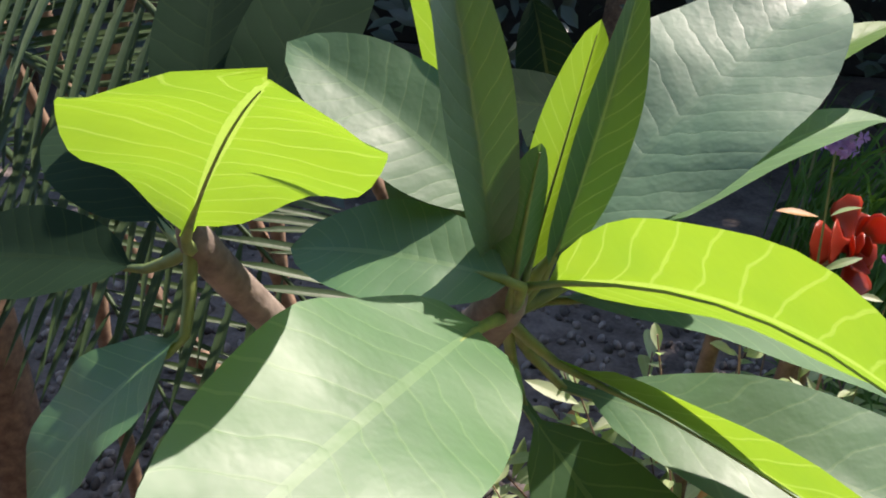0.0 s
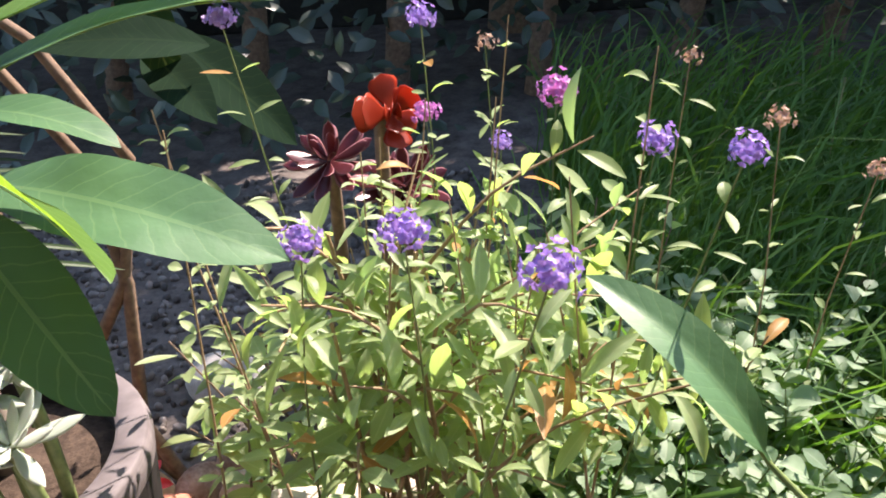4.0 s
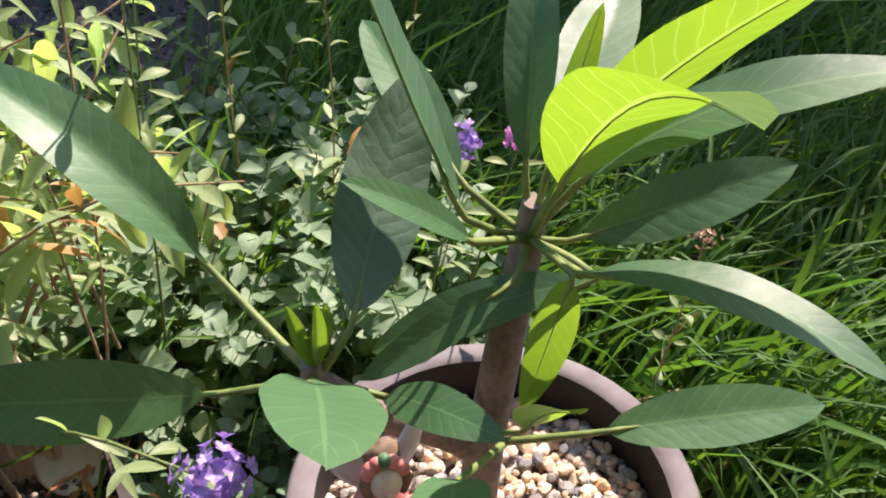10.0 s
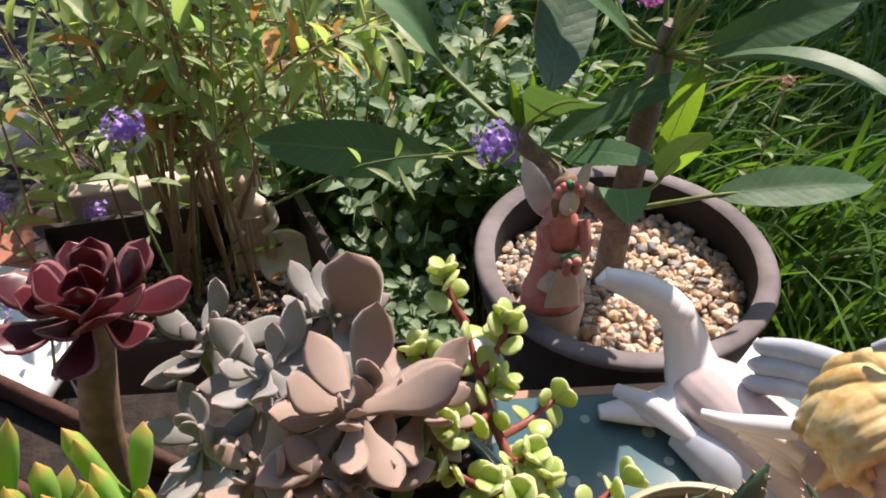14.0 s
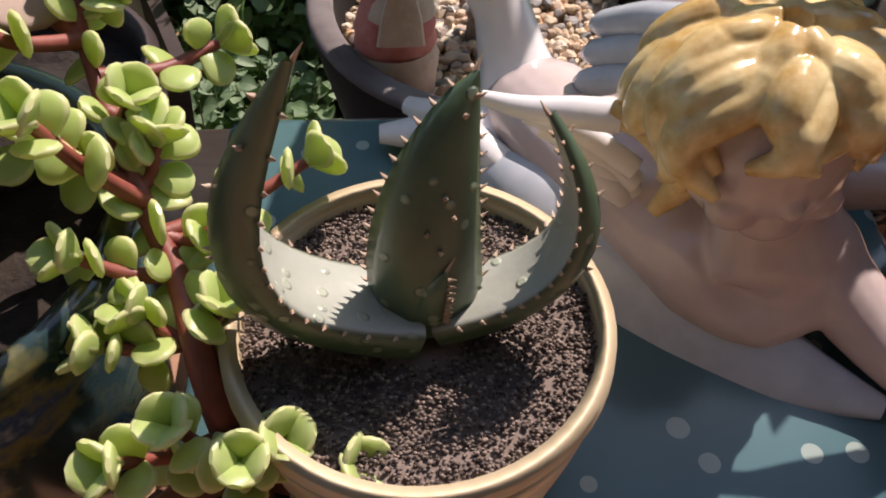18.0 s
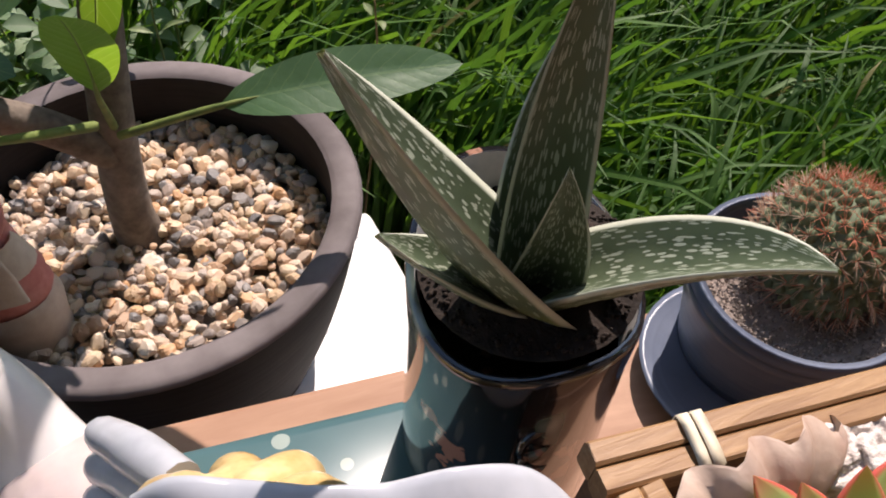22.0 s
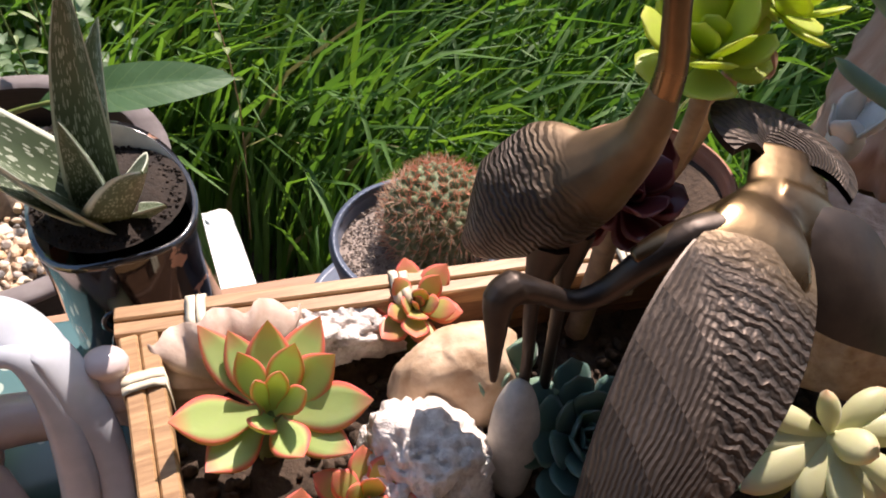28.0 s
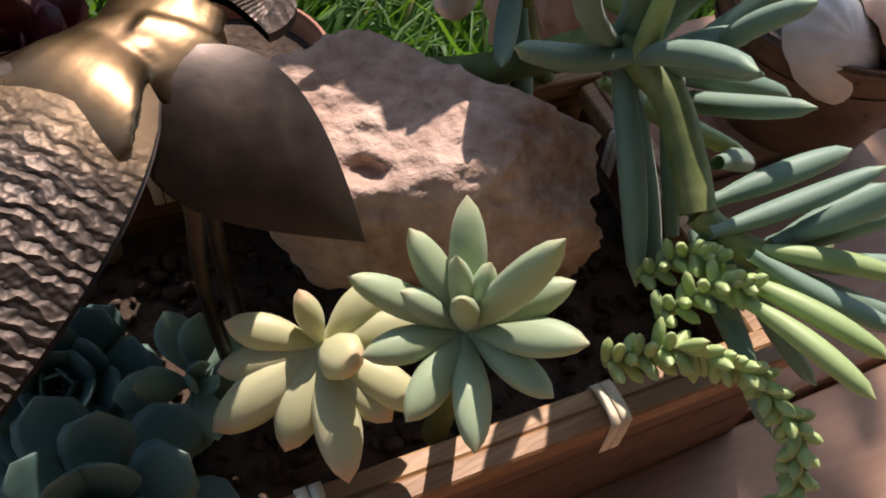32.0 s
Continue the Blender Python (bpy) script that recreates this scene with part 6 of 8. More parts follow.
# the one broad upright leaf
Build().flesh((0.052, -0.008, 0.842), (0.046, 0.004, 0.900), 0.032, 0.007, (-0.1, -0.9, 0.3), 0.04, 2.2, 0.5, 10, 12, 0.1).make("leaf", ghost_pink, ghost, "broad upright dusky pink leaf")

# ---- green finger plant ----
turned_pot("flower_pot", "small dark brown pot of finger jade", (-0.095, -0.135, 0.790), 0.050, 0.138, pot_plastic, 0.8, 0.005, 0.008, 0.012)
finger = thing("finger_jade", "green finger-leaved jade with orange tips", "succulent")
r = random.Random(77)
b = Build()
for k in range(8):
    b.tube([(-0.097 + r.uniform(-0.01, 0.01), -0.130, 0.77), (-0.097 + r.uniform(-0.04, 0.04), -0.13 + r.uniform(-0.03, 0.03), 0.856)], [0.005, 0.004], 6)
b.make("stem", bush_stem, finger)
for k in range(84):
    base = np.array((-0.097 + r.uniform(-0.050, 0.055), -0.125 + r.uniform(-0.035, 0.035), 0.845 + r.uniform(-0.025, 0.02)))
    tip = base + np.array((r.uniform(-0.02, 0.02), r.uniform(-0.02, 0.02), r.uniform(0.035, 0.06)))
    Build().flesh(base, tip, 0.0105, 0.0095, (r.uniform(-1, 1), -1, 0.2), 0.03, 1.7, 0.35, 8, 8, 0.05, 0.6).make("leaf", finger_leaf, finger)

# ---- jade with red stems ----
jade = thing("elephant_bush", "elephant bush with round lime leaves on red-brown stems", "succulent")
r = random.Random(5)
main = [(0.150, -0.165, 0.690), (0.143, -0.150, 0.760), (0.136, -0.118, 0.775), (0.125, -0.090, 0.790), (0.112, -0.045, 0.815), (0.106, -0.006, 0.845)]
twigs = [main,
         [(0.125, -0.090, 0.790), (0.100, -0.085, 0.808), (0.082, -0.080, 0.820)],
         [(0.112, -0.045, 0.815), (0.090, -0.030, 0.830), (0.080, -0.020, 0.842)],
         [(0.128, -0.095, 0.788), (0.118, -0.105, 0.815), (0.112, -0.110, 0.835)],
         [(0.106, -0.006, 0.845), (0.100, 0.004, 0.856), (0.098, 0.010, 0.866)],
         [(0.110, -0.030, 0.830), (0.122, -0.022, 0.842), (0.126, -0.016, 0.852)],
         [(0.112, -0.045, 0.815), (0.098, -0.060, 0.826), (0.088, -0.066, 0.838)]]
# side twigs: where each ends, and how far up the main stem it leaves
for x, y, z, v in ((0.114, -0.137, 0.773, 0.30), (0.126, -0.130, 0.775, 0.30), (0.148, -0.132, 0.777, 0.30), (0.135, -0.165, 0.769, 0.10), (0.152, -0.175, 0.764, 0.10), (0.181, -0.178, 0.758, 0.10), (0.163, -0.170, 0.762, 0.10), (0.111, -0.118, 0.791, 0.42), (0.133, -0.082, 0.800, 0.60), (0.107, -0.088, 0.811, 0.60), (0.126, -0.071, 0.809, 0.70), (0.148, -0.108, 0.787, 0.50), (0.119, -0.033, 0.822, 0.85), (0.152, -0.033, 0.801, 0.75), (0.178, -0.082, 0.786, 0.50), (0.119, -0.171, 0.765, 0.15)):
    k, f = int(v * 5), v * 5 - int(v * 5)
    root = np.array(main[k]) * (1 - f) + np.array(main[k + 1]) * f
    tip = np.array((x, y, z))
    twigs.append([root, (root + tip) / 2 - np.array((0, 0, 0.004)), tip])
for k, line in enumerate(twigs):
    tufts = list(ring_leaves(unit(np.asarray(line[-1]) - np.asarray(line[-2])), 4, 42, k)) if k else []
    for way, out in tufts:
        c = np.asarray(line[-1], float)
        Build().flesh(c, c + unit(way + np.array((0, -0.2, 0.3))) * 0.0140, 0.0135, 0.0040, np.asarray(line[-1]) - np.asarray(line[-2]), 0.05, 1.45, 0.46, 10, 9, 0.06, 0.2, 0.3).make("leaf", jade_leaf, jade)
    Build().tube(line, np.linspace(0.0058 if k == 0 else 0.0030, 0.0018, len(line)), 8, 4).make("stem", jade_stem, jade)
    line = np.asarray(line)
    count = 10 if k == 0 else 2
    for s in range(count):
        v = 0.32 + 0.68 * (s + 0.5) / count
        i = min(int(v * (len(line) - 1)), len(line) - 2)
        f = v * (len(line) - 1) - i
        c = line[i] * (1 - f) + line[i + 1] * f
        t = unit(line[i + 1] - line[i])
        for way, out in ring_leaves(t, 2, 66, s * 1.57 + k):
            way = unit(way + np.array((r.uniform(-0.2, 0.2), r.uniform(-0.35, 0.1), r.uniform(0, 0.35))))
            d = r.uniform(0.0110, 0.0160)
            Build().flesh(c + way * 0.001, c + way * d, d * 1.0, 0.0040, t * 0.6 + np.array((0, -0.7, 0.7)), 0.05, 1.35, 0.42, 10, 9, 0.06, 0.2, 0.30).make("leaf", jade_leaf, jade)
turned_pot("flower_pot", "small terracotta pot holding the elephant bush", (0.140, -0.195, 0.715), 0.048, 0.065, terracotta, 0.8, 0.006, 0.012, 0.012)

# ---- agave in the cream pot ----
CP = (0.207, -0.139, 0.771)
turned_pot("flower_pot", "cream glazed round pot with a rolled rim", CP, 0.061, 0.080, pot_cream, 0.80, 0.0045, 0.010, 0.0065, grit_dark, 0.02)
b = Build()
r = random.Random(8)
for k in range(7000):
    a, q = r.random() * 6.28, 0.0548 * math.sqrt(r.random())
    s = r.uniform(0.0005, 0.0010)
    b.blob((CP[0] + q * math.cos(a), CP[1] + q * math.sin(a), CP[2] - 0.0070 + r.uniform(0, 0.002)), (s, s * 0.8, s * 0.7), None, 0, 1, 0, 5, 4)
tagged(b.make("fine_gravel", grit_dark), "fine grey and pink gravel topping the cream pot", "gravel", "", "stuff")
agave = thing("agave", "small spiny grey-green aloe with upcurved leaves", "succulent")


def spiny(base, mid_, tip, width, thick, n, seed):
    """A leaf along a bent line with a row of teeth on both edges and small spines on the back."""
    base, mid_, tip, n = (np.asarray(p, float) for p in (base, mid_, tip, n))
    r = random.Random(seed)
    rows, uv, edges = [], [], []
    nv, ns = 16, 10
    for j in range(nv):
        v = j / (nv - 1)
        c = base * (1 - v) ** 2 + mid_ * 2 * v * (1 - v) + tip * v * v
        t = unit(2 * (1 - v) * (mid_ - base) + 2 * v * (tip - mid_))
        side = unit(np.cross(t, n))
        up = np.cross(side, t)
        w = width / 2 * ((1 - v) ** 0.75 * (0.8 + 0.7 * v) + 0.015)
        h = thick / 2 * (1 - v * 0.85)
        row = []
        for i in range(ns):
            a = 2 * math.pi * i / ns
            yy = math.sin(a)
            row.append(c + side * (math.cos(a) * w) + up * (yy * h * (0.35 if yy > 0 else 1.3) + 0.28 * w * abs(math.cos(a)) ** 2))
            uv.append((i / ns, v))
        rows.append(row)
        edges.append((c, side, up, w, h, t))
    b = Build().grid(rows, uv, closed=True)
    leaf = b.make("leaf", agave_leaf, agave)
    b = Build()
    for c, side, up, w, h, t in edges[1:-1]:
        for s in (-1, 1):
            p = c + side * (s * w) + up * (0.28 * w)
            b.tube([p, p + (side * s * 0.7 + t * 0.5 + up * 0.2) * 0.0028], [0.0009, 0.0001], 4, 1, False)
        if width > 0.02 and r.random() < 0.7:
            p = c - up * h * 1.2 + side * r.uniform(-0.5, 0.5) * w
            b.tube([p, p - up * 0.0020 + t * 0.001], [0.0010, 0.0001], 4, 1, False)
    b.tube([rows[-1][0], np.asarray(rows[-1][0]) + edges[-1][5] * 0.005], [0.0008, 0.0001], 4, 1, False)
    b.make("spine", plain_material("brown_spine", (0.20, 0.10, 0.05), (0.5, 0.40, 0.30), 0.6), leaf, "", False, "stuff")


AB = np.array((0.208, -0.141, 0.773))
spiny(AB + (-0.002, 0.002, 0), (0.132, -0.138, 0.790), (0.181, -0.145, 0.874), 0.036, 0.028, (0.80, 0.10, 0.58), 1)
spiny(AB + (0.002, 0.002, 0), (0.205, -0.142, 0.815), (0.225, -0.122, 0.849), 0.042, 0.016, (0.1, 0.9, 0.25), 2)
spiny(AB + (0.004, 0.002, 0), (0.272, -0.147, 0.790), (0.243, -0.129, 0.838), 0.029, 0.022, (-0.80, 0.15, 0.55), 3)
spiny(AB + (0.0, 0.005, 0), (0.216, -0.116, 0.79), (0.216, -0.116, 0.815), 0.026, 0.008, (0.0, -0.8, 0.4), 4)
spiny(AB + (0.0, 0.0, 0), (0.205, -0.150, 0.786), (0.214, -0.146, 0.800), 0.016, 0.006, (0.6, 0.5, 0.4), 5)

# ---- reclining cherub on its dotted slab ----
slab = thing("ceramic_slab", "turquoise dotted ceramic slab under the cherub", "slab")
Build().brick((0.280, -0.072, DECK + 0.0195), (0.32, 0.235, 0.037), -0.12, 0.008).make("slab_top", dotted, slab)

b = Build()
W, F, B_, G = 0, 1, 2, 3
b.slot = F
whole, b = b, Build()
b.blob((0.343, -0.084, 0.774), (0.032, 0.030, 0.033), None, 0, 1, 0, 28, 20)
b.blob((0.342, -0.103, 0.756), (0.014, 0.011, 0.010), None, 0, 1, 0, 16, 12)
b.blob((0.342, -0.113, 0.769), (0.0042, 0.0055, 0.0050))
b.blob((0.327, -0.103, 0.762), (0.011, 0.009, 0.009), None, 0, 1, 0, 14, 10)
b.blob((0.358, -0.103, 0.762), (0.011, 0.009, 0.009), None, 0, 1, 0, 14, 10)
b.blob((0.342, -0.111, 0.757), (0.0065, 0.0035, 0.0022), None, 0, 1, 0, 12, 8)
# chest, back and hips, one long body
b.sweep([(0.350, -0.090, 0.748), (0.358, -0.098, 0.722), (0.348, -0.080, 0.712), (0.325, -0.045, 0.710), (0.305, -0.012, 0.712), (0.292, 0.018, 0.712), (0.284, 0.044, 0.704)],
        [0.040, 0.074, 0.080, 0.070, 0.060, 0.058, 0.040], [0.034, 0.044, 0.052, 0.048, 0.046, 0.046, 0.034], [(-0.4, -0.7, 0.6), (-0.3, -0.5, 0.8), (-0.2, -0.2, 1), (0, 0, 1), (0, 0, 1), (0, 0, 1), (0, 0, 1)], 22, 6)
# the arm to the fist
b.sweep([(0.372, -0.100, 0.726), (0.386, -0.124, 0.712), (0.398, -0.146, 0.704), (0.412, -0.166, 0.700)], [0.036, 0.032, 0.025, 0.020], [0.034, 0.030, 0.024, 0.019], (0, 0, 1), 16, 6)
b.blob((0.418, -0.173, 0.699), (0.014, 0.012, 0.010), rot("Z", -40), 0, 1, 0, 16, 12)
for k in range(4):
    b.tube([(0.423 - k * 0.0045, -0.177 - k * 0.002, 0.701), (0.430 - k * 0.005, -0.186 - k * 0.002, 0.697), (0.426 - k * 0.005, -0.190 - k * 0.002, 0.692)], [0.0044, 0.0042, 0.0036], 9, 4)
# the raised arm
b.sweep([(0.376, -0.074, 0.740), (0.400, -0.072, 0.734), (0.424, -0.078, 0.736), (0.440, -0.090, 0.758)], [0.030, 0.028, 0.024, 0.018], [0.028, 0.026, 0.023, 0.018], (0, 0, 1), 16, 6)
b.tube([(0.436, -0.088, 0.752), (0.446, -0.094, 0.768), (0.4530, -0.100, 0.782)], [0.0105, 0.0105, 0.0095], 12, 4)
for k in range(4):
    b.blob((0.4525 + 0.003 * (k % 2), -0.099 - 0.002 * k, 0.796 - k * 0.0105), (0.0105, 0.0095, 0.0062), rot("Y", 12), 0, 1, 0, 14, 10)
b = whole.melt(b, 0.0016, 5)
b.slot = W
b.tube([(0.298, 0.012, 0.706), (0.287, 0.030, 0.706), (0.282, 0.046, 0.724), (0.277, 0.057, 0.744), (0.266, 0.065, 0.760), (0.246, 0.074, 0.771), (0.224, 0.083, 0.776)],
       [0.027, 0.024, 0.0175, 0.0140, 0.0130, 0.0115, 0.0070], 18, 6)
b.blob((0.273, 0.059, 0.755), (0.0125, 0.012, 0.0125), None, 0, 1, 0, 16, 12)
for k in range(5):
    b.blob((0.222 + 0.002 * k, 0.080 + 0.0022 * k, 0.776 - 0.0005 * k), (0.0055 - 0.0005 * k, 0.0042, 0.0042))
b.sweep([(0.292, 0.018, 0.704), (0.272, 0.020, 0.702), (0.252, 0.022, 0.698), (0.232, 0.025, 0.697), (0.212, 0.028, 0.696)], [0.050, 0.040, 0.030, 0.022, 0.012], [0.032, 0.026, 0.019, 0.014, 0.008], (0, 0, 1), 16, 6)
# cloth over the hips, in long folds
for k in range(6):
    a = k / 5
    b.sweep([(0.228 + 0.012 * a, 0.040 - 0.022 * a, 0.703), (0.246 + 0.016 * a, 0.018 - 0.024 * a, 0.709 - 0.004 * a), (0.266 + 0.020 * a, -0.012 - 0.024 * a, 0.704 - 0.004 * a), (0.284 + 0.026 * a, -0.040 - 0.026 * a, 0.697)],
            [0.010, 0.016, 0.014, 0.008], [0.008, 0.012, 0.012, 0.008], (-0.4, -0.3, 0.85), 10, 5)
b.slot = B_
# the broad smooth fold along the body, down on the slab
b.sweep([(0.258, -0.002, 0.700), (0.276, -0.036, 0.703), (0.298, -0.072, 0.698), (0.324, -0.104, 0.694), (0.356, -0.134, 0.692), (0.388, -0.156, 0.692)], [0.020, 0.034, 0.044, 0.046, 0.034, 0.010], [0.012, 0.016, 0.016, 0.014, 0.012, 0.006], (-0.5, -0.5, 0.75), 14, 7)
# the flying ribbon: a broad wavy sheet over the head, folded round and down to the fist
b.sweep([(0.330, -0.050, 0.827), (0.340, -0.055, 0.834), (0.352, -0.062, 0.834), (0.368, -0.070, 0.832), (0.386, -0.078, 0.829), (0.404, -0.083, 0.829), (0.421, -0.088, 0.824), (0.434, -0.098, 0.812), (0.440, -0.112, 0.790), (0.440, -0.128, 0.758), (0.432, -0.146, 0.722), (0.421, -0.160, 0.698)],
        [0.005, 0.010, 0.012, 0.014, 0.018, 0.022, 0.023, 0.021, 0.019, 0.024, 0.030, 0.024], [0.004, 0.005, 0.0045, 0.004, 0.004, 0.004, 0.0045, 0.005, 0.005, 0.005, 0.005, 0.004],
        [(-0.1, -0.5, 0.85), (-0.1, -0.7, 0.7), (0, -0.35, 0.9), (-0.1, -0.7, 0.7), (-0.1, -0.45, 0.9), (0, -0.55, 0.8), (0.2, -0.35, 0.85), (0.6, -0.1, 0.7), (0.5, -0.6, 0.5), (-0.2, -0.85, 0.4), (-0.5, -0.75, 0.4), (-0.5, -0.75, 0.4)], 16, 8)
# its inner lip, rolled up
b.sweep([(0.404, -0.098, 0.812), (0.414, -0.100, 0.819), (0.425, -0.104, 0.815), (0.430, -0.116, 0.790), (0.428, -0.130, 0.756), (0.421, -0.146, 0.722)], [0.004, 0.009, 0.012, 0.014, 0.018, 0.018], [0.004, 0.006, 0.006, 0.006, 0.006, 0.005],
        [(0, -0.6, 0.8), (0, -0.6, 0.8), (0.3, -0.5, 0.7), (0.2, -0.9, 0.4), (-0.2, -0.9, 0.3), (-0.4, -0.8, 0.4)], 12, 7)
# wings: three thick feathers
for k in range(3):
    b.tube([(0.338 - 0.003 * k, -0.028 - 0.004 * k, 0.786 - 0.011 * k), (0.326 - 0.002 * k, -0.006 - 0.005 * k, 0.775 - 0.011 * k), (0.315 - 0.004 * k, 0.013 - 0.006 * k, 0.761 - 0.011 * k), (0.311 - 0.004 * k, 0.019 - 0.006 * k, 0.757 - 0.011 * k)], [0.0075, 0.0080, 0.0066, 0.0028], 12, 5)
b.slot = W
b.sweep([(0.249, -0.032, 0.764), (0.264, -0.042, 0.765), (0.282, -0.051, 0.768), (0.298, -0.057, 0.769)], [0.006, 0.010, 0.013, 0.014], [0.006, 0.008, 0.009, 0.010], (-0.2, -0.6, 0.7), 12, 6)
for k in range(4):
    b.sweep([(0.266 + 0.006 * k, -0.036 - 0.005 * k, 0.756 - 0.004 * k), (0.287 + 0.004 * k, -0.048 - 0.004 * k, 0.754 - 0.007 * k), (0.308 + 0.002 * k, -0.060, 0.742 - 0.008 * k)], [0.007, 0.011, 0.010], [0.006, 0.008, 0.007], (-0.3, -0.7, 0.6), 10, 5)
b.slot = G
b.sweep([(0.294, -0.055, 0.770), (0.308, -0.063, 0.768), (0.318, -0.072, 0.759), (0.320, -0.077, 0.749), (0.310, -0.079, 0.736)], [0.010, 0.015, 0.017, 0.015, 0.006], [0.009, 0.012, 0.012, 0.010, 0.005], (-0.3, -0.8, 0.5), 12, 6)
# hair: a cap, and wavy locks of uneven length that end in flicks
HC = np.array((0.344, -0.074, 0.779))
whole, b = b, Build()
b.blob(HC + (0, 0.003, 0.002), (0.0385, 0.0365, 0.0350), None, 0.03, 2, 4.0, 56, 36)
r = random.Random(12)
for k in range(25):
    a = 2 * math.pi * k / 25 + r.uniform(-0.12, 0.12)
    front = max(0.0, -math.sin(a))
    last = radians(112 - 44 * front ** 2 + r.uniform(-12, 14))
    first = radians(r.uniform(3, 9))
    sway, phase = r.uniform(0.25, 0.55), r.random() * 6
    line, wide = [], []
    for j in range(8):
        v = j / 7
        f = first + (last - first) * v
        g = a + sway * v * math.sin(v * 5.5 + phase)
        lift = 0.97 + 0.08 * math.sin(v * 8 + phase * 2) + 0.13 * max(0.0, v - 0.8) * (k % 2 == 0) * 4
        line.append(HC + np.array((0.0440 * math.sin(f) * math.cos(g), 0.0415 * math.sin(f) * math.sin(g), 0.0375 * math.cos(f))) * lift)
        wide.append((0.0038 + 0.0050 * math.sin(math.pi * min(v * 0.9 + 0.08, 1))) * r.uniform(0.9, 1.12) if j < 7 else 0.0022)
    b.tube(line, wide, 16, 6)
b = whole.melt(b, 0.0008, 3)
tagged(b.make("cherub_statue", [statue_white, statue_skin, statue_blue, statue_gold]), "glazed ceramic reclining cherub with yellow curls and a lilac drape", "statue")
b = Build().brick((0.372, 0.005, DECK + 0.012), (0.090, 0.068, 0.022), -0.12, 0.004)
tagged(b.make("ceramic_tile", green_glaze), "green and yellow glazed ceramic tile beside the cherub", "tile")

# ---- aloe in the black pot ----
AP = np.array((0.466, -0.006, 0.815))
aloe_pot = thing("flower_pot", "tall black glazed cup with pale blue and brown patches", "pot")
rows = []
prof = ((0.001, 0.0), (0.0405, 0.0), (0.0430, 0.008), (0.0425, 0.07), (0.0420, 0.13), (0.0428, 0.148), (0.0424, 0.152), (0.0398, 0.152), (0.0385, 0.147), (0.0375, 0.130))
for q, h in prof:
    row = []
    for i in range(48):
        a = 2 * math.pi * i / 48
        high = max(0.0, math.sin(a - 0.1)) ** 2 * 0.030 * min(1.0, max(h - 0.09, 0) / 0.05)
        row.append((AP[0] + q * math.cos(a), AP[1] + q * math.sin(a), DECK + h + high + 0.004 * math.sin(3 * a) * (h > 0.12)))
    rows.append(row)
Build().grid(rows[:8], closed=True).make("pot_body", glaze_black, aloe_pot)
Build().grid(rows[7:], closed=True).make("inner_wall", glaze_white, aloe_pot, "pale glazed inside")
for k in range(7):
    p = (AP[0] - 0.012 - 0.002 * math.sin(k), AP[1] - 0.0405, DECK + 0.015 + k * 0.016)
    Build().lathe([(0.007, -0.002), (0.0085, 0.0), (0.007, 0.002), (0.0055, 0.0), (0.007, -0.002)], (0, 0, 0), 18).make("ring", glaze_black, aloe_pot).matrix_basis = pose(*p, 82, 0, 10)
Build().lathe([(0.0390, -0.014), (0.02, -0.009), (0.001, -0.008)], (AP[0], AP[1], AP[2] + 0.009), 32).make("potting_soil", dark_soil, aloe_pot)
b = Build()
r = random.Random(13)
for k in range(900):
    a, q = r.random() * 6.28, 0.037 * math.sqrt(r.random())
    s = r.uniform(0.0006, 0.0015)
    b.blob((AP[0] + q * math.cos(a), AP[1] + q * math.sin(a), AP[2] - 0.0010 - 0.10 * q + r.uniform(0, 0.002)), (s, s * 0.8, s * 0.7), None, 0, 1, 0, 5, 4)
tagged(b.make("fine_gravel", dark_soil), "fine dark gravel on the aloe's soil", "gravel", "", "stuff")
aloe = thing("aloe", "tiger aloe with pale-flecked dark green leaves", "succulent")


def aloe_leaf(tip, width, n, bend, up=0.02, thick=0.010, base=(0.463, -0.012, 0.798)):
    """A keeled, channelled leaf that bends on its way to the tip."""
    base, tip, n, bend = (np.asarray(p, float) for p in (base, tip, n, bend))
    mid_ = (base + tip) / 2 + bend
    rows, uv = [], []
    for j in range(18):
        v = j / 17
        c = base * (1 - v) ** 2 + mid_ * 2 * v * (1 - v) + tip * v * v
        t = unit(2 * (1 - v) * (mid_ - base) + 2 * v * (tip - mid_))
        side = unit(np.cross(t, n))
        top = np.cross(side, t)
        w = width / 2 * max((1 - v) ** 0.9 * (0.80 + 0.90 * v), 0.02)
        row = []
        for i in range(12):
            a = 2 * math.pi * i / 12
            x, y = math.cos(a), math.sin(a)
            lift = 0.62 * w * abs(x) ** 1.3
            row.append(c + side * (x * w) + top * (lift + y * thick / 2 * (1 - v * 0.8) * (0.4 if y > 0 else 1.0 + 0.6 * (1 - abs(x)))))
            uv.append((i / 12, v))
        rows.append(row)
    b = Build().grid(rows, uv, closed=True)
    b.make("leaf", aloe_skin, aloe)


aloe_leaf((0.397, -0.015, 0.923), 0.056, (0.60, -0.12, 0.78), (-0.008, -0.004, -0.006))
aloe_leaf((0.491, -0.086, 0.890), 0.040, (-0.30, 0.20, 0.93), (0.012, -0.004, 0.018))
aloe_leaf((0.478, 0.003, 0.932), 0.035, (-0.25, -0.85, 0.2), (-0.004, 0.006, 0.004))
aloe_leaf((0.411, -0.007, 0.850), 0.034, (0.5, -0.2, 0.8), (-0.004, -0.006, 0.0))
aloe_leaf((0.459, -0.025, 0.876), 0.032, (-0.5, -0.8, 0.2), (0.006, -0.004, 0.0))
aloe_leaf((0.493, -0.037, 0.825), 0.015, (-0.3, 0.3, 0.8), (0.004, -0.004, 0.004))
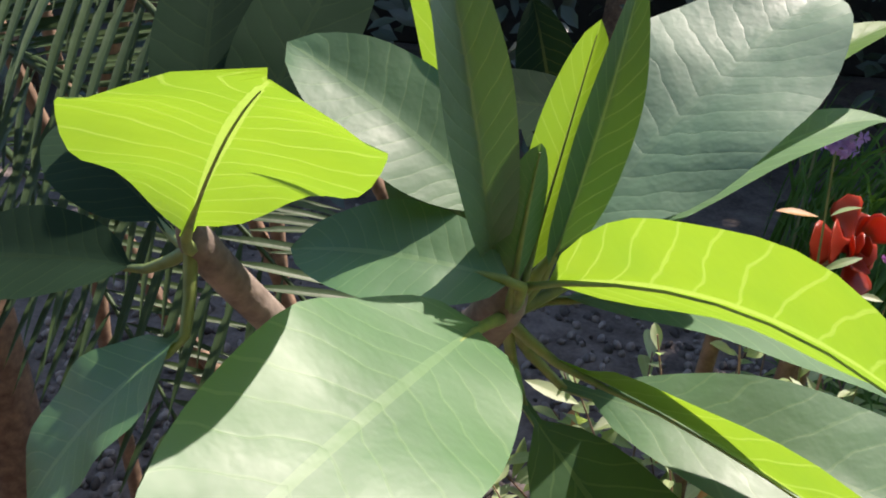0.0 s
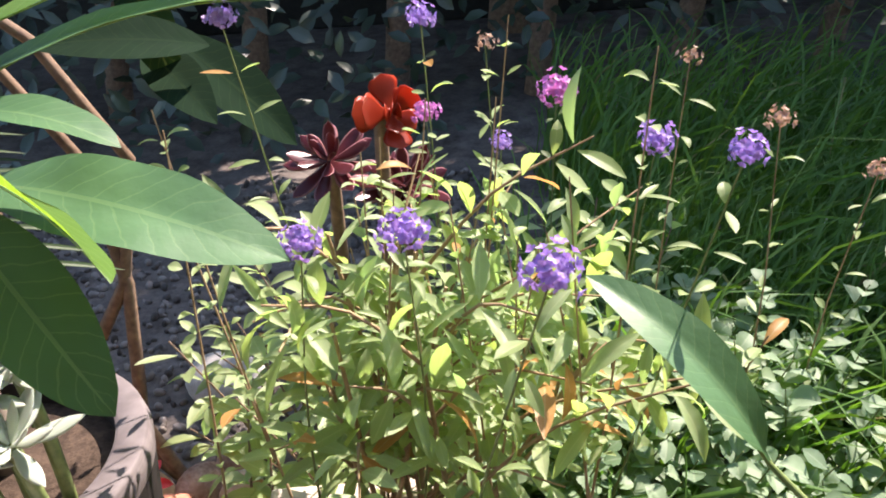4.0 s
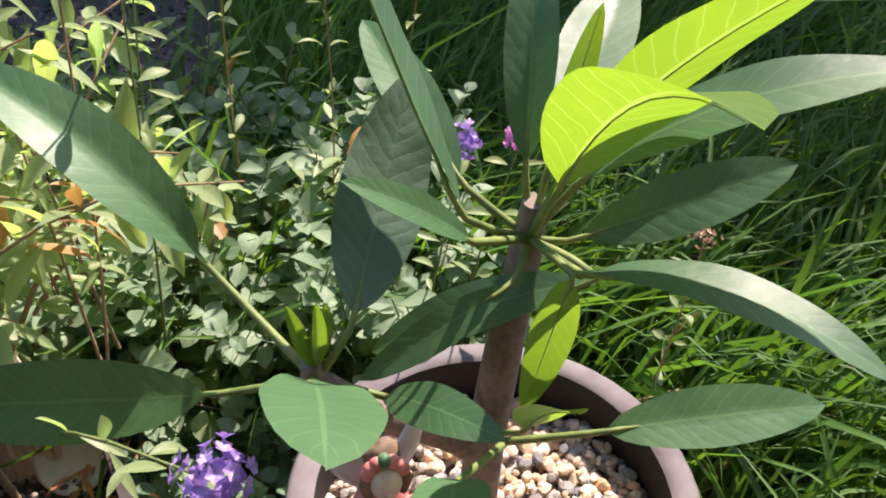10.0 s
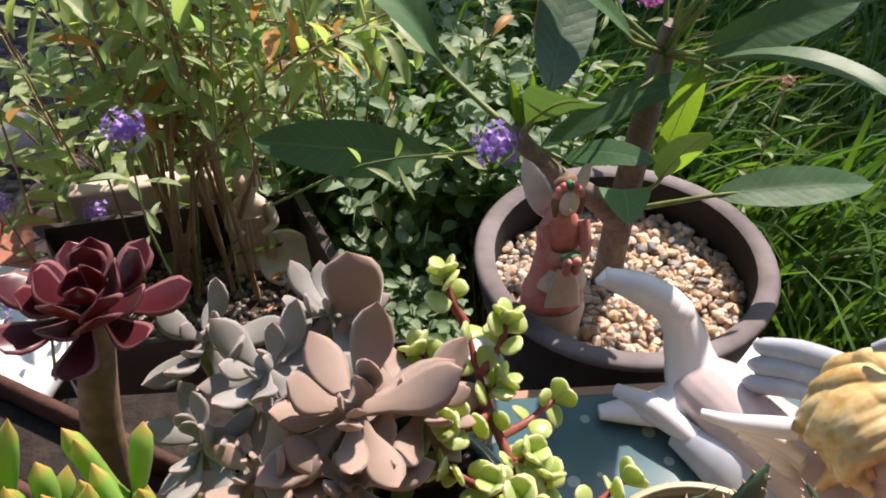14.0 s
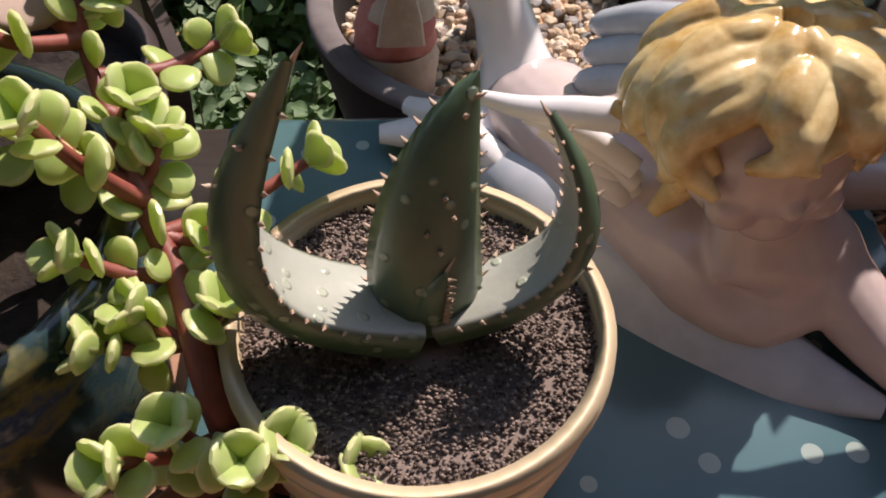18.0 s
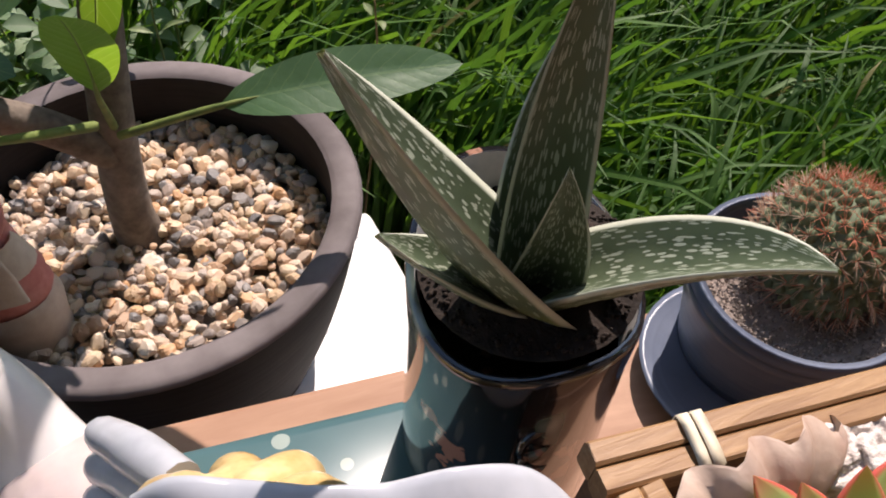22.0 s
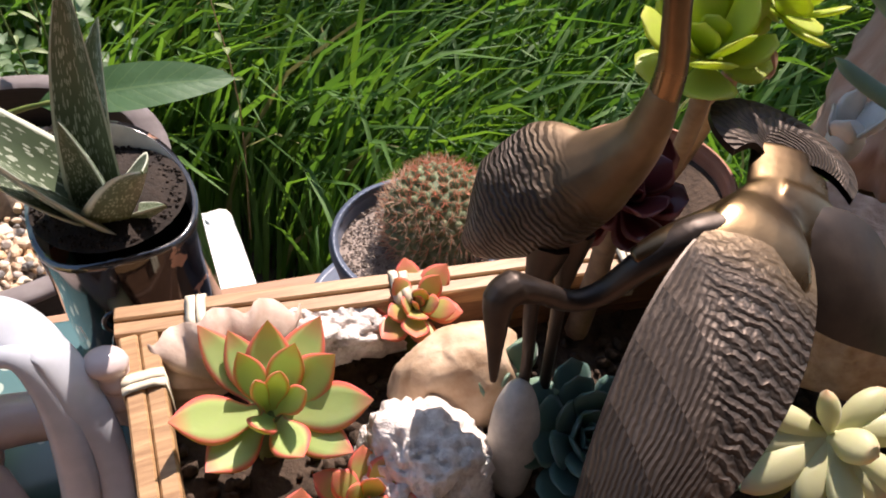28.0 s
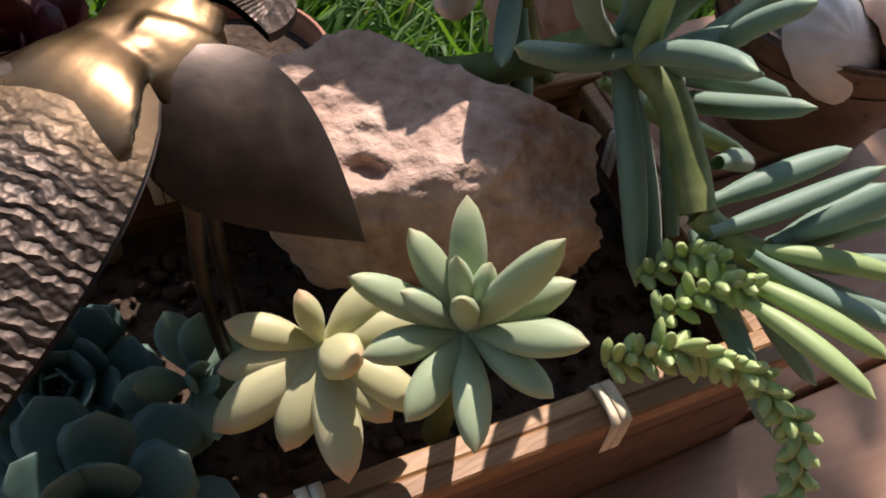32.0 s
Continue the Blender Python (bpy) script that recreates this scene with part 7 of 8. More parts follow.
aloe_leaf((0.485, 0.018, 0.897), 0.030, (-0.4, -0.7, 0.4), (-0.006, 0.012, 0.0))

# ---- cactus in the blue-grey pot ----
CC = np.array((0.636, 0.002, 0.716))
turned_pot("flower_pot", "blue-grey glazed pot holding the round cactus", CC, 0.057, 0.060, pot_blue, 0.82, 0.005, 0.008, 0.012, grit)
tagged(Build().lathe([(0.001, 0.0), (0.042, 0.0), (0.053, 0.010), (0.055, 0.013), (0.051, 0.012), (0.040, 0.004), (0.001, 0.004)], (0.612, -0.008, DECK + 0.001), 40).make("saucer", pot_blue), "blue-grey glazed saucer under the cactus pot", "saucer")
b = Build()
for k in range(2600):
    a, q = r.random() * 6.28, 0.049 * math.sqrt(r.random())
    s = r.uniform(0.0005, 0.0011)
    b.blob((CC[0] + q * math.cos(a), CC[1] + q * math.sin(a), CC[2] - 0.012 + r.uniform(0, 0.002)), (s, s * 0.8, s * 0.7), None, 0, 1, 0, 5, 4)
tagged(b.make("fine_gravel", grit), "fine grey gravel around the cactus", "gravel", "", "stuff")
cactus = thing("cactus", "round cactus with orange-red spines", "cactus")
K0 = np.array((0.653, 0.008, 0.721))
Build().blob(K0, (0.033, 0.033, 0.034), None, 0, 1, 0, 28, 18).make("body", cactus_skin, cactus)
knobs, pale_s, red_s = Build(), Build(), Build()
r = random.Random(14)
for k in range(210):
    z = 1 - 1.75 * (k + 0.5) / 210
    a = 2.39996 * k
    d = np.array((math.sqrt(max(1 - z * z, 0)) * math.cos(a), math.sqrt(max(1 - z * z, 0)) * math.sin(a), z))
    p = K0 + d * (0.0325, 0.0325, 0.0335)
    knobs.blob(p, (0.0038, 0.0038, 0.0042), None, 0, 1, 0, 7, 5)
    for s in range(11):
        way = unit(d * 0.75 + unit(np.cross(d, (math.cos(s * 0.8 + k), math.sin(s * 0.8 + k), 0.3))) * r.uniform(0.5, 1.0))
        (red_s if z > 0.75 or s % 5 == 0 else pale_s).tube([p + d * 0.003, p + d * 0.003 + way * r.uniform(0.006, 0.0115)], [0.00028, 0.00006], 3, 1, False)
knobs.make("tubercle", cactus_skin, cactus, "", False, "stuff")
pale_s.make("pale_spine", spine_pale, cactus, "", False, "stuff")
red_s.make("red_spine", spine_red, cactus, "orange-red spines", False, "stuff")


# ---- bamboo planter box ----
before_box = set(scene.objects)
# the box and all that stands round it is built square to its own axes, then set in place together
settle = Matrix.Translation((0.6723, -0.1511, 0.7915)) @ Matrix(((0.9998, -0.0164, 0.0115), (0.0164, 0.9999, -0.0028), (-0.0115, 0.0030, 0.9999))).to_4x4() @ Matrix.Scale(0.9706, 4) @ Matrix.Translation((-0.6815, 0.1452, -0.7831))


def unsettle(p):
    """A place in the garden, in the box's own axes."""
    return tuple(settle.inverted() @ Vector(p))


box = thing("bamboo_planter", "long planter box of split bamboo strips with white bindings", "planter")
BL, BR = np.array((0.462, -0.052)), np.array((0.985, -0.106))
FL, FR = np.array((0.457, -0.252)), np.array((0.960, -0.312))
BZ = 0.762


def rim(p, drop=0.0):
    """A place on the box's rim, which leans a little to the far end."""
    return np.array((p[0], p[1], 0.779 - 0.070 * (p[0] - 0.5) + 0.05 * (p[1] + 0.05) - drop))


def side_wall(a, c, inward):
    """One wall: a rail of two flat strips with a seam, and slats below it."""
    i = np.append(unit(inward), 0.0)
    for off, drop in ((0.0046, 0.0), (0.0138, 0.0012)):
        Build().beam(rim(a, 0.006 + drop) + i * off, rim(c, 0.006 + drop) + i * off, 0.0088, 0.012, i).make("strip", bamboo, box, "", True)
    for k in range(3):
        Build().beam(rim(a, 0.027 + k * 0.030) + i * 0.010, rim(c, 0.027 + k * 0.030) + i * 0.010, 0.007, 0.0285, i).make("slat", bamboo_dark, box, "", True)


def band(a, c, v, inward):
    """A binding wrapped tightly over the rail."""
    i, along = np.append(unit(inward), 0.0), unit(rim(c) - rim(a))
    p = rim(a + (c - a) * v)
    loop = ((-0.0006, -0.026), (-0.0010, -0.010), (-0.0006, 0.0006), (0.004, 0.0016), (0.014, 0.0010), (0.0190, -0.0006), (0.0194, -0.010), (0.0190, -0.026))
    b = Build()
    for x0, x1 in ((-0.0052, -0.0004), (0.0004, 0.0050)):
        outer = [[p + along * (x + 0.0006 * math.sin(k)) + i * y + np.array((0, 0, z)) for k, (y, z) in enumerate(loop)] for x in (x0, x1)]
        inner = [[q - unit(q - p - i * 0.009) * 0.0009 for q in row] for row in outer]
        b.grid([inner[0], outer[0], outer[1], inner[1]])
    b.make("binding", binding, box)


side_wall(BL, BR, (-0.1, -0.995))
side_wall(FR, FL, (0.12, 0.993))
side_wall(FL + (0.0, 0.020), BL + (0.0, -0.020), (1.0, 0.0))
side_wall(BR + (0.0, -0.020), FR + (0.0, 0.020), (-1.0, 0.0))
for v in (0.075, 0.275, 0.53, 0.83):
    band(BL, BR, v, (-0.1, -0.995))
for v in (0.205, 0.455, 0.72):
    band(FR, FL, v, (0.12, 0.993))
band(BL, FL, 0.24, (1.0, 0.0))
band(BR, FR, 0.3, (-1.0, 0.0))
b = Build()
b.grid([[rim(p, 0.048) for p in (BL + (0.012, -0.012), BR + (-0.012, -0.012))], [rim(p, 0.048) for p in (FL + (0.012, 0.012), FR + (-0.012, 0.012))]])
b.make("potting_soil", soil, box)
r = random.Random(15)
b = Build()
for k in range(1100):
    v, q = r.random(), r.uniform(0.06, 0.94)
    p = (BL + (BR - BL) * v) * (1 - q) + (FL + (FR - FL) * v) * q
    s = r.uniform(0.0015, 0.006)
    b.blob((p[0], p[1], rim(p)[2] - 0.047 + s * 0.3), (s, s * 0.7, s * 0.6), rot("Z", r.random() * 360), 0.2, 30, k, 6, 4)
tagged(b.make("soil_crumbs", soil), "dark soil crumbs and bark bits in the bamboo planter", "soil", "", "stuff")
SZ = BZ - 0.04


def plant(name, label, category="succulent", group=""):
    return thing(name, label, category, group)


def stalk(parent, p, r0=0.004, material=None, foot=None):
    f = foot or (p[0] - 0.004, p[1] + 0.004, SZ - 0.004)
    Build().tube([f, ((f[0] + p[0]) / 2 + 0.002, (f[1] + p[1]) / 2, (f[2] + p[2]) / 2), p], [r0 * 1.2, r0, r0], 8, 3).make("stem", material or green_stem, parent)


ros = plant("echeveria", "green rosette succulent with bright red leaf edges")
stalk(ros, unsettle((0.517, -0.136, 0.779)), 0.007)
heart = np.array(unsettle((0.517, -0.136, 0.776)))
for tip, w in (((0.548, -0.109, 0.799), 0.026), ((0.525, -0.110, 0.806), 0.025), ((0.496, -0.099, 0.802), 0.022), ((0.508, -0.106, 0.801), 0.021), ((0.558, -0.158, 0.799), 0.027), ((0.548, -0.134, 0.803), 0.025), ((0.478, -0.146, 0.806), 0.026),
               ((0.487, -0.158, 0.782), 0.026), ((0.525, -0.166, 0.786), 0.022), ((0.545, -0.170, 0.784), 0.022), ((0.533, -0.127, 0.808), 0.020), ((0.510, -0.124, 0.808), 0.017), ((0.524, -0.140, 0.810), 0.013), ((0.514, -0.140, 0.808), 0.010), ((0.511, -0.152, 0.793), 0.017), ((0.532, -0.148, 0.804), 0.015)):
    tip = np.array(unsettle(tip))
    way = unit(tip - heart)
    Build().flesh(heart + way * 0.003, tip + way * 0.003, w * 0.90, 0.0056, np.array((0.0, -0.40, 0.92)) - way * 0.35, -0.07, 1.08, 0.98, 12, 14, 0.42, 0.5, 0.01).make("leaf", red_edged, ros)
for k, (x, y, z, s) in enumerate(((0.553, -0.178, 0.748, 0.030), (0.512, -0.196, 0.748, 0.034), (0.610, -0.086, 0.760, 0.028))):
    q = plant("echeveria", "small rosette succulent with red-tipped leaves")
    stalk(q, (x, y, z), 0.004)
    rosette(q, red_rosette, (x, y, z), (0.0, -0.4, 0.9), ((6, 76, s, 1.0), (5, 52, s * 0.9, 0.9), (4, 28, s * 0.66, 0.7), (2, 10, s * 0.4, 0.4)), 0.017 * s / 0.03, 0.0045, -0.05, 1.3, 0.85, 0.35, seed=30 + k, point=0.01, foot=0.5)
q = plant("echeveria", "blue-green echeveria rosette with tight cupped leaves")
stalk(q, (0.668, -0.178, 0.742), 0.006)
rosette(q, blue_rosette, (0.668, -0.178, 0.740), (0.02, -0.50, 0.86), ((8, 84, 0.040, 1.0), (8, 66, 0.036, 1.0), (7, 48, 0.030, 0.9), (6, 32, 0.023, 0.75), (5, 18, 0.016, 0.6), (3, 8, 0.010, 0.4)), 0.021, 0.005, -0.08, 2.2, 0.5, 0.40, seed=23, jitter=0.06)
q = plant("echeveria", "blue-green echeveria rosette in shade beside the box rim")
stalk(q, (0.662, -0.248, 0.752), 0.006)
rosette(q, blue_rosette, (0.665, -0.245, 0.750), (0.05, -0.45, 0.88), ((7, 88, 0.046, 1.0), (7, 64, 0.040, 1.0), (6, 42, 0.030, 0.9), (4, 22, 0.02, 0.7)), 0.024, 0.005, -0.08, 2.0, 0.5, 0.35, seed=24)
q = plant("sedum", "cream-green plump sedum rosette with reddish tips")
stalk(q, unsettle((0.747, -0.236, 0.791)), 0.005)
heart = np.array(unsettle((0.747, -0.236, 0.790)))
for tip, w in (((0.720, -0.216, 0.797), 0.014), ((0.776, -0.231, 0.806), 0.015), ((0.784, -0.248, 0.798), 0.016), ((0.758, -0.268, 0.778), 0.017), ((0.736, -0.279, 0.773), 0.017), ((0.722, -0.258, 0.772), 0.017), ((0.703, -0.241, 0.775), 0.018), ((0.752, -0.256, 0.803), 0.018), ((0.770, -0.272, 0.783), 0.015), ((0.712, -0.225, 0.784), 0.014), ((0.745, -0.225, 0.812), 0.010)):
    tip = np.array(unsettle(tip))
    way = unit(tip - heart)
    Build().flesh(heart + way * 0.002, tip, w, 0.0115, np.array((-0.12, -0.5, 0.85)) - way * 0.3, 0.05, 1.20, 0.60, 10, 12, 0.06, 0.45, 0.03).make("leaf", pale_cream, q)
q = plant("sedum", "pale green pointed sedum rosette")
stalk(q, unsettle((0.788, -0.263, 0.809)), 0.005)
heart = np.array(unsettle((0.788, -0.263, 0.808)))
for tip, w in (((0.757, -0.239, 0.829), 0.013), ((0.780, -0.237, 0.838), 0.013), ((0.799, -0.240, 0.847), 0.014), ((0.808, -0.277, 0.861), 0.014), ((0.813, -0.294, 0.825), 0.015), ((0.770, -0.300, 0.802), 0.014), ((0.752, -0.258, 0.812), 0.013), ((0.756, -0.281, 0.803), 0.014), ((0.819, -0.276, 0.832), 0.013), ((0.786, -0.256, 0.842), 0.008), ((0.795, -0.262, 0.840), 0.009), ((0.781, -0.268, 0.838), 0.008), ((0.800, -0.298, 0.808), 0.013), ((0.770, -0.250, 0.826), 0.011)):
    tip = np.array(unsettle(tip))
    way = unit(tip - heart)
    Build().flesh(heart + way * 0.002, tip, w, 0.0105, np.array((0.1, -0.42, 0.88)) - way * 0.3, 0.03, 1.22, 0.62, 10, 12, 0.06, 0.45, 0.03).make("leaf", pale_green, q)
for k, (x, y, z) in enumerate(((0.640, -0.142, 0.748), (0.715, -0.205, 0.748))):
    q = plant("sedum", "small yellow-green sedum low in the box")
    stalk(q, (x, y, z), 0.004)
    rosette(q, chalk_leaf, (x, y, z), (0.1, -0.5, 0.85), ((5, 84, 0.030, 1.0), (4, 54, 0.027, 0.9), (3, 22, 0.018, 0.6)), 0.016, 0.006, -0.05, 1.4, 0.7, 0.15, seed=50 + k)

# stones, coral and shells in the box
def crag(name, label, category, place, radii, material, seed, turn=None, **more):
    b = Build().crag(place, radii, np.eye(3) if turn is None else turn, seed, **more)
    return tagged(b.make(name, material), label, category)


crag("stone", "beige stone veined with orange and cracked", "stone", (0.622, -0.126, 0.740), (0.038, 0.026, 0.036), rock_beige, 2, rot("Y", -20), planes=9, detail=0.045)
tagged(Build().blob((0.632, -0.170, 0.740), (0.013, 0.013, 0.042), rot("Y", 6) @ rot("X", -14), 0.05, 1.0, 3.0, 26, 20).make("stone", rock_grey), "flat grey speckled stone on edge", "stone")
crag("coral", "white pitted coral rock", "coral", (0.580, -0.172, 0.732), (0.041, 0.040, 0.050), coral_white, 4, rot("Y", -25), planes=12, detail=0.10, pits=0.24, nu=96, nv=64)
crag("coral", "white crumbly coral piece", "coral", (0.566, -0.084, 0.756), (0.046, 0.016, 0.020), coral_white, 5, rot("Y", 14), planes=9, detail=0.20, pits=0.4, nu=84, nv=50)
crag("coral", "grey-white flat coral piece by the box rim", "coral", (0.580, -0.232, 0.735), (0.052, 0.016, 0.014), coral_white, 6, rot("Z", -10), planes=8, detail=0.2, pits=0.5)
b = Build()
rows = []
for j in range(11):
    v = j / 10
    rows.append([(0.512 + 0.050 * math.sin(v * 1.57) * math.cos(a) * (1 + 0.05 * v * math.sin(a * 9)), -0.078 - 0.020 * math.cos(v * 1.57) + 0.004 * v * math.sin(a * 13), 0.752 + 0.036 * math.sin(v * 1.57) * math.sin(a) * (1 + 0.07 * v * math.sin(a * 11 + 1)) + 0.0014 * math.sin(a * 27) * v) for a in np.linspace(-0.5, 3.7, 64)])
b.grid(rows)
back_rows = [[(x, y + 0.003 - 0.002 * (k == 10), z) for x, y, z in row] for k, row in enumerate(rows)]
b.grid(back_rows)
b.grid([rows[-1], back_rows[-1]])
tagged(b.make("shell", shell_brown), "brown oyster shell with a ruffled edge", "shell")
crag("rock", "large pitted pink and tan rock with a small hole", "rock", (0.832, -0.164, 0.772), (0.100, 0.056, 0.058), rock_tan, 17, rot("Y", 6) @ rot("Z", -34), planes=17, detail=0.055, pits=0.06, nu=120, nv=80,
     dents=((rot("Z", 34) @ rot("Y", -6) @ np.array((-0.030, -0.030, 0.040)), 0.085, 0.16), (rot("Z", 34) @ rot("Y", -6) @ np.array((0.030, -0.045, 0.010)), 0.13, 0.14)))

# ---- bronze cranes ----
def wing(b, root, tip, width, n, arch, bow=0.85, blunt=0.6, feathered=True):
    """A cast wing with thickness: feathers above, plain below."""
    n_ = unit(n)
    b.slot = 1 if feathered else 2
    b.leaf(root, tip, width, n, arch, -0.06, bow, 11, 22, 0, 0.16, 0, blunt)
    b.slot = 2
    b.leaf(np.asarray(root) - n_ * 0.0035, np.asarray(tip) - n_ * 0.002, width, n, arch, -0.06, bow, 11, 22, 0, 0.16, 0, blunt)
    b.leaf(np.asarray(root) - n_ * 0.0018, np.asarray(tip) - n_ * 0.001, width * 1.025, n, arch, -0.08, bow, 11, 22, 0, 0.16, 0, blunt)


b = Build()
# back, neck, head and shoulders run together in one polished skin
core = Build()
core.sweep([(0.664, -0.176, 0.877), (0.680, -0.178, 0.884), (0.702, -0.180, 0.885), (0.724, -0.178, 0.884), (0.742, -0.172, 0.883), (0.756, -0.160, 0.882)], [0.008, 0.014, 0.024, 0.032, 0.030, 0.020], [0.008, 0.011, 0.010, 0.009, 0.008, 0.006], (0, -0.25, 0.97), 18, 6)
neck = Build()
neck.tube([(0.700, -0.180, 0.884), (0.684, -0.179, 0.884), (0.668, -0.178, 0.874), (0.655, -0.176, 0.860), (0.642, -0.174, 0.857), (0.628, -0.171, 0.865), (0.616, -0.169, 0.870)], [0.009, 0.0080, 0.0064, 0.0052, 0.0046, 0.0050, 0.0072], 12, 5)
neck.tube([(0.619, -0.169, 0.870), (0.611, -0.171, 0.867), (0.607, -0.180, 0.851), (0.604, -0.188, 0.838)], [0.0074, 0.0070, 0.0036, 0.0016], 10, 4)
core.sweep([(0.726, -0.174, 0.885), (0.714, -0.186, 0.889), (0.702, -0.198, 0.8865), (0.690, -0.208, 0.879)], [0.024, 0.036, 0.046, 0.046], [0.008, 0.006, 0.005, 0.003], (-0.25, -0.45, 0.85), 14, 6)
core.sweep([(0.730, -0.174, 0.885), (0.742, -0.186, 0.880), (0.752, -0.200, 0.868)], [0.024, 0.030, 0.030], [0.008, 0.006, 0.004], (0.25, -0.55, 0.80), 14, 6)
core.sweep([(0.726, -0.176, 0.885), (0.742, -0.160, 0.885), (0.752, -0.146, 0.885)], [0.024, 0.028, 0.026], [0.008, 0.006, 0.005], (0, -0.1, 1), 14, 6)
b.melt(core, 0.0010, 9)
b.slot = 2
b.melt(neck, 0.0010, 4)
b.tube([(0.728, -0.184, 0.880), (0.732, -0.196, 0.84), (0.728, -0.200, 0.80), (0.730, -0.205, SZ)], [0.006, 0.0035, 0.003, 0.003], 8, 4)
b.tube([(0.736, -0.182, 0.880), (0.742, -0.186, 0.84), (0.738, -0.190, 0.80), (0.742, -0.196, SZ)], [0.006, 0.0035, 0.003, 0.003], 8, 4)
wing(b, (0.728, -0.180, 0.887), (0.598, -0.272, 0.834), 0.058, (-0.22, -0.50, 0.84), 0.14, 0.80, 0.5)
# the wing turned from the sun: its shade is put in by the dark bronze
wing(b, (0.730, -0.184, 0.884), (0.776, -0.232, 0.830), 0.050, (0.15, -0.78, 0.60), 0.12, 0.62, 0.95, False)
# the far wing: a broad fan that hooks back at its end
rows, low, uv = [], [], []
hub = np.array((0.752, -0.150, 0.884))
e1, e2 = np.array((0.95, 0.10, -0.30)), np.array((-0.10, 0.88, 0.10))
for j in range(26):
    v = j / 25
    a = radians(-62 + 232 * v)
    out = 0.036 + 0.007 * math.sin(math.pi * v) - 0.012 * max(0.0, v - 0.75) * 4 * 0.6
    inn = 0.006 + 0.012 * max(0.0, v - 0.55)
    d = e1 * math.cos(a) + e2 * math.sin(a)
    row = [hub + d * (inn + (out - inn) * k / 7) + np.array((0, 0, 0.005 * math.sin(math.pi * k / 7))) for k in range(8)]
    rows.append(row)
    low.append([p - np.array((0, 0, 0.0035)) for p in row])
    uv += [(v, 0.35 + 0.6 * k / 7) for k in range(8)]
b.slot = 1
b.grid(rows, uv)
b.slot = 2
b.grid(low)
b.grid([[row[-1] for row in rows], [row[-1] for row in low]])
b.grid([[row[0] for row in rows], [row[0] for row in low]])
b.grid([rows[-1], low[-1]])
tagged(b.make("crane_statue", [bronze, bronze_feather, bronze_dark]), "bronze crane statue with spread wings and lowered head", "statue", "bronze cranes")
b = Build()
core = Build()
core.sweep([(0.676, -0.142, 0.902), (0.668, -0.137, 0.885), (0.655, -0.131, 0.872), (0.642, -0.124, 0.858), (0.630, -0.118, 0.844), (0.622, -0.114, 0.836)], [0.016, 0.034, 0.044, 0.040, 0.026, 0.008], [0.018, 0.036, 0.046, 0.042, 0.024, 0.007], (-0.6, 0.0, 0.8), 20, 6)
core.sweep([(0.664, -0.130, 0.894), (0.652, -0.125, 0.886), (0.638, -0.120, 0.867), (0.625, -0.115, 0.840)], [0.020, 0.040, 0.042, 0.012], [0.012, 0.024, 0.028, 0.008], (-0.65, -0.25, 0.75), 18, 6)
core.tube([(0.664, -0.136, 0.884), (0.672, -0.142, 0.898), (0.677, -0.148, 0.915), (0.679, -0.149, 0.935)], [0.020, 0.0145, 0.0090, 0.0062], 12, 5)
head, tail = np.array((0.672, -0.140, 0.900)), np.array((0.622, -0.114, 0.836))


def plumage(p):
    """How far along the body, and how far round it."""
    q = np.asarray(p) - head
    t = unit(tail - head)
    v = (q @ t) / np.linalg.norm(tail - head)
    side = q - t * (q @ t)
    return 0.5 + math.atan2(side @ unit((0.5, 0.8, 0)), side[2]) / 6.283 * 1.6, 0.02 + 0.62 * v


b.slot = 1
b.melt(core, 0.0012, 10, plumage)
b.slot = 0
b.tube([(0.679, -0.149, 0.928), (0.679, -0.149, 0.945), (0.676, -0.147, 0.965), (0.674, -0.142, 0.992), (0.678, -0.138, 1.000)], [0.0064, 0.0056, 0.0050, 0.0052, 0.0066], 12, 5)
b.slot = 2
b.tube([(0.677, -0.138, 1.000), (0.690, -0.128, 1.005), (0.704, -0.117, 1.014)], [0.0058, 0.0028, 0.0007], 10, 4)
b.tube([(0.648, -0.142, 0.855), (0.640, -0.150, 0.83), (0.640, -0.156, 0.79), (0.638, -0.160, SZ)], [0.010, 0.0038, 0.003, 0.003], 8, 4)
b.tube([(0.662, -0.138, 0.855), (0.657, -0.146, 0.83), (0.656, -0.150, 0.79), (0.656, -0.154, SZ)], [0.010, 0.0038, 0.003, 0.003], 8, 4)
tagged(b.make("crane_statue", [bronze, bronze_fine, bronze_dark]), "bronze crane statue standing with raised neck and beak", "statue", "bronze cranes")

# ---- lime aeonium behind the box, dark red one below it ----
turned_pot("flower_pot", "brown clay pot behind the bamboo box", (0.800, -0.020, 0.742), 0.062, 0.092, terracotta, 0.8, 0.007, 0.010, 0.012)
lime = plant("aeonium", "lime-green aeonium rosettes on bare brown stems")
Build().tube([(0.790, -0.030, 0.725), (0.768, -0.070, 0.80), (0.748, -0.096, 0.868), (0.742, -0.098, 0.900)], [0.0055, 0.005, 0.0048, 0.0045], 10, 4).make("stem", dry_stem, lime)
Build().tube([(0.800, -0.026, 0.725), (0.785, -0.060, 0.80), (0.772, -0.084, 0.868), (0.774, -0.086, 0.905)], [0.0055, 0.005, 0.0048, 0.0045], 10, 4).make("stem", dry_stem, lime)
rosette(lime, aeonium_lime, (0.740, -0.098, 0.902), (-0.2, -0.15, 0.95), ((5, 78, 0.032, 1.0), (5, 52, 0.038, 1.0), (4, 30, 0.036, 0.9), (2, 12, 0.026, 0.7)), 0.0235, 0.004, -0.06, 1.9, 0.5, 0.2, seed=27)
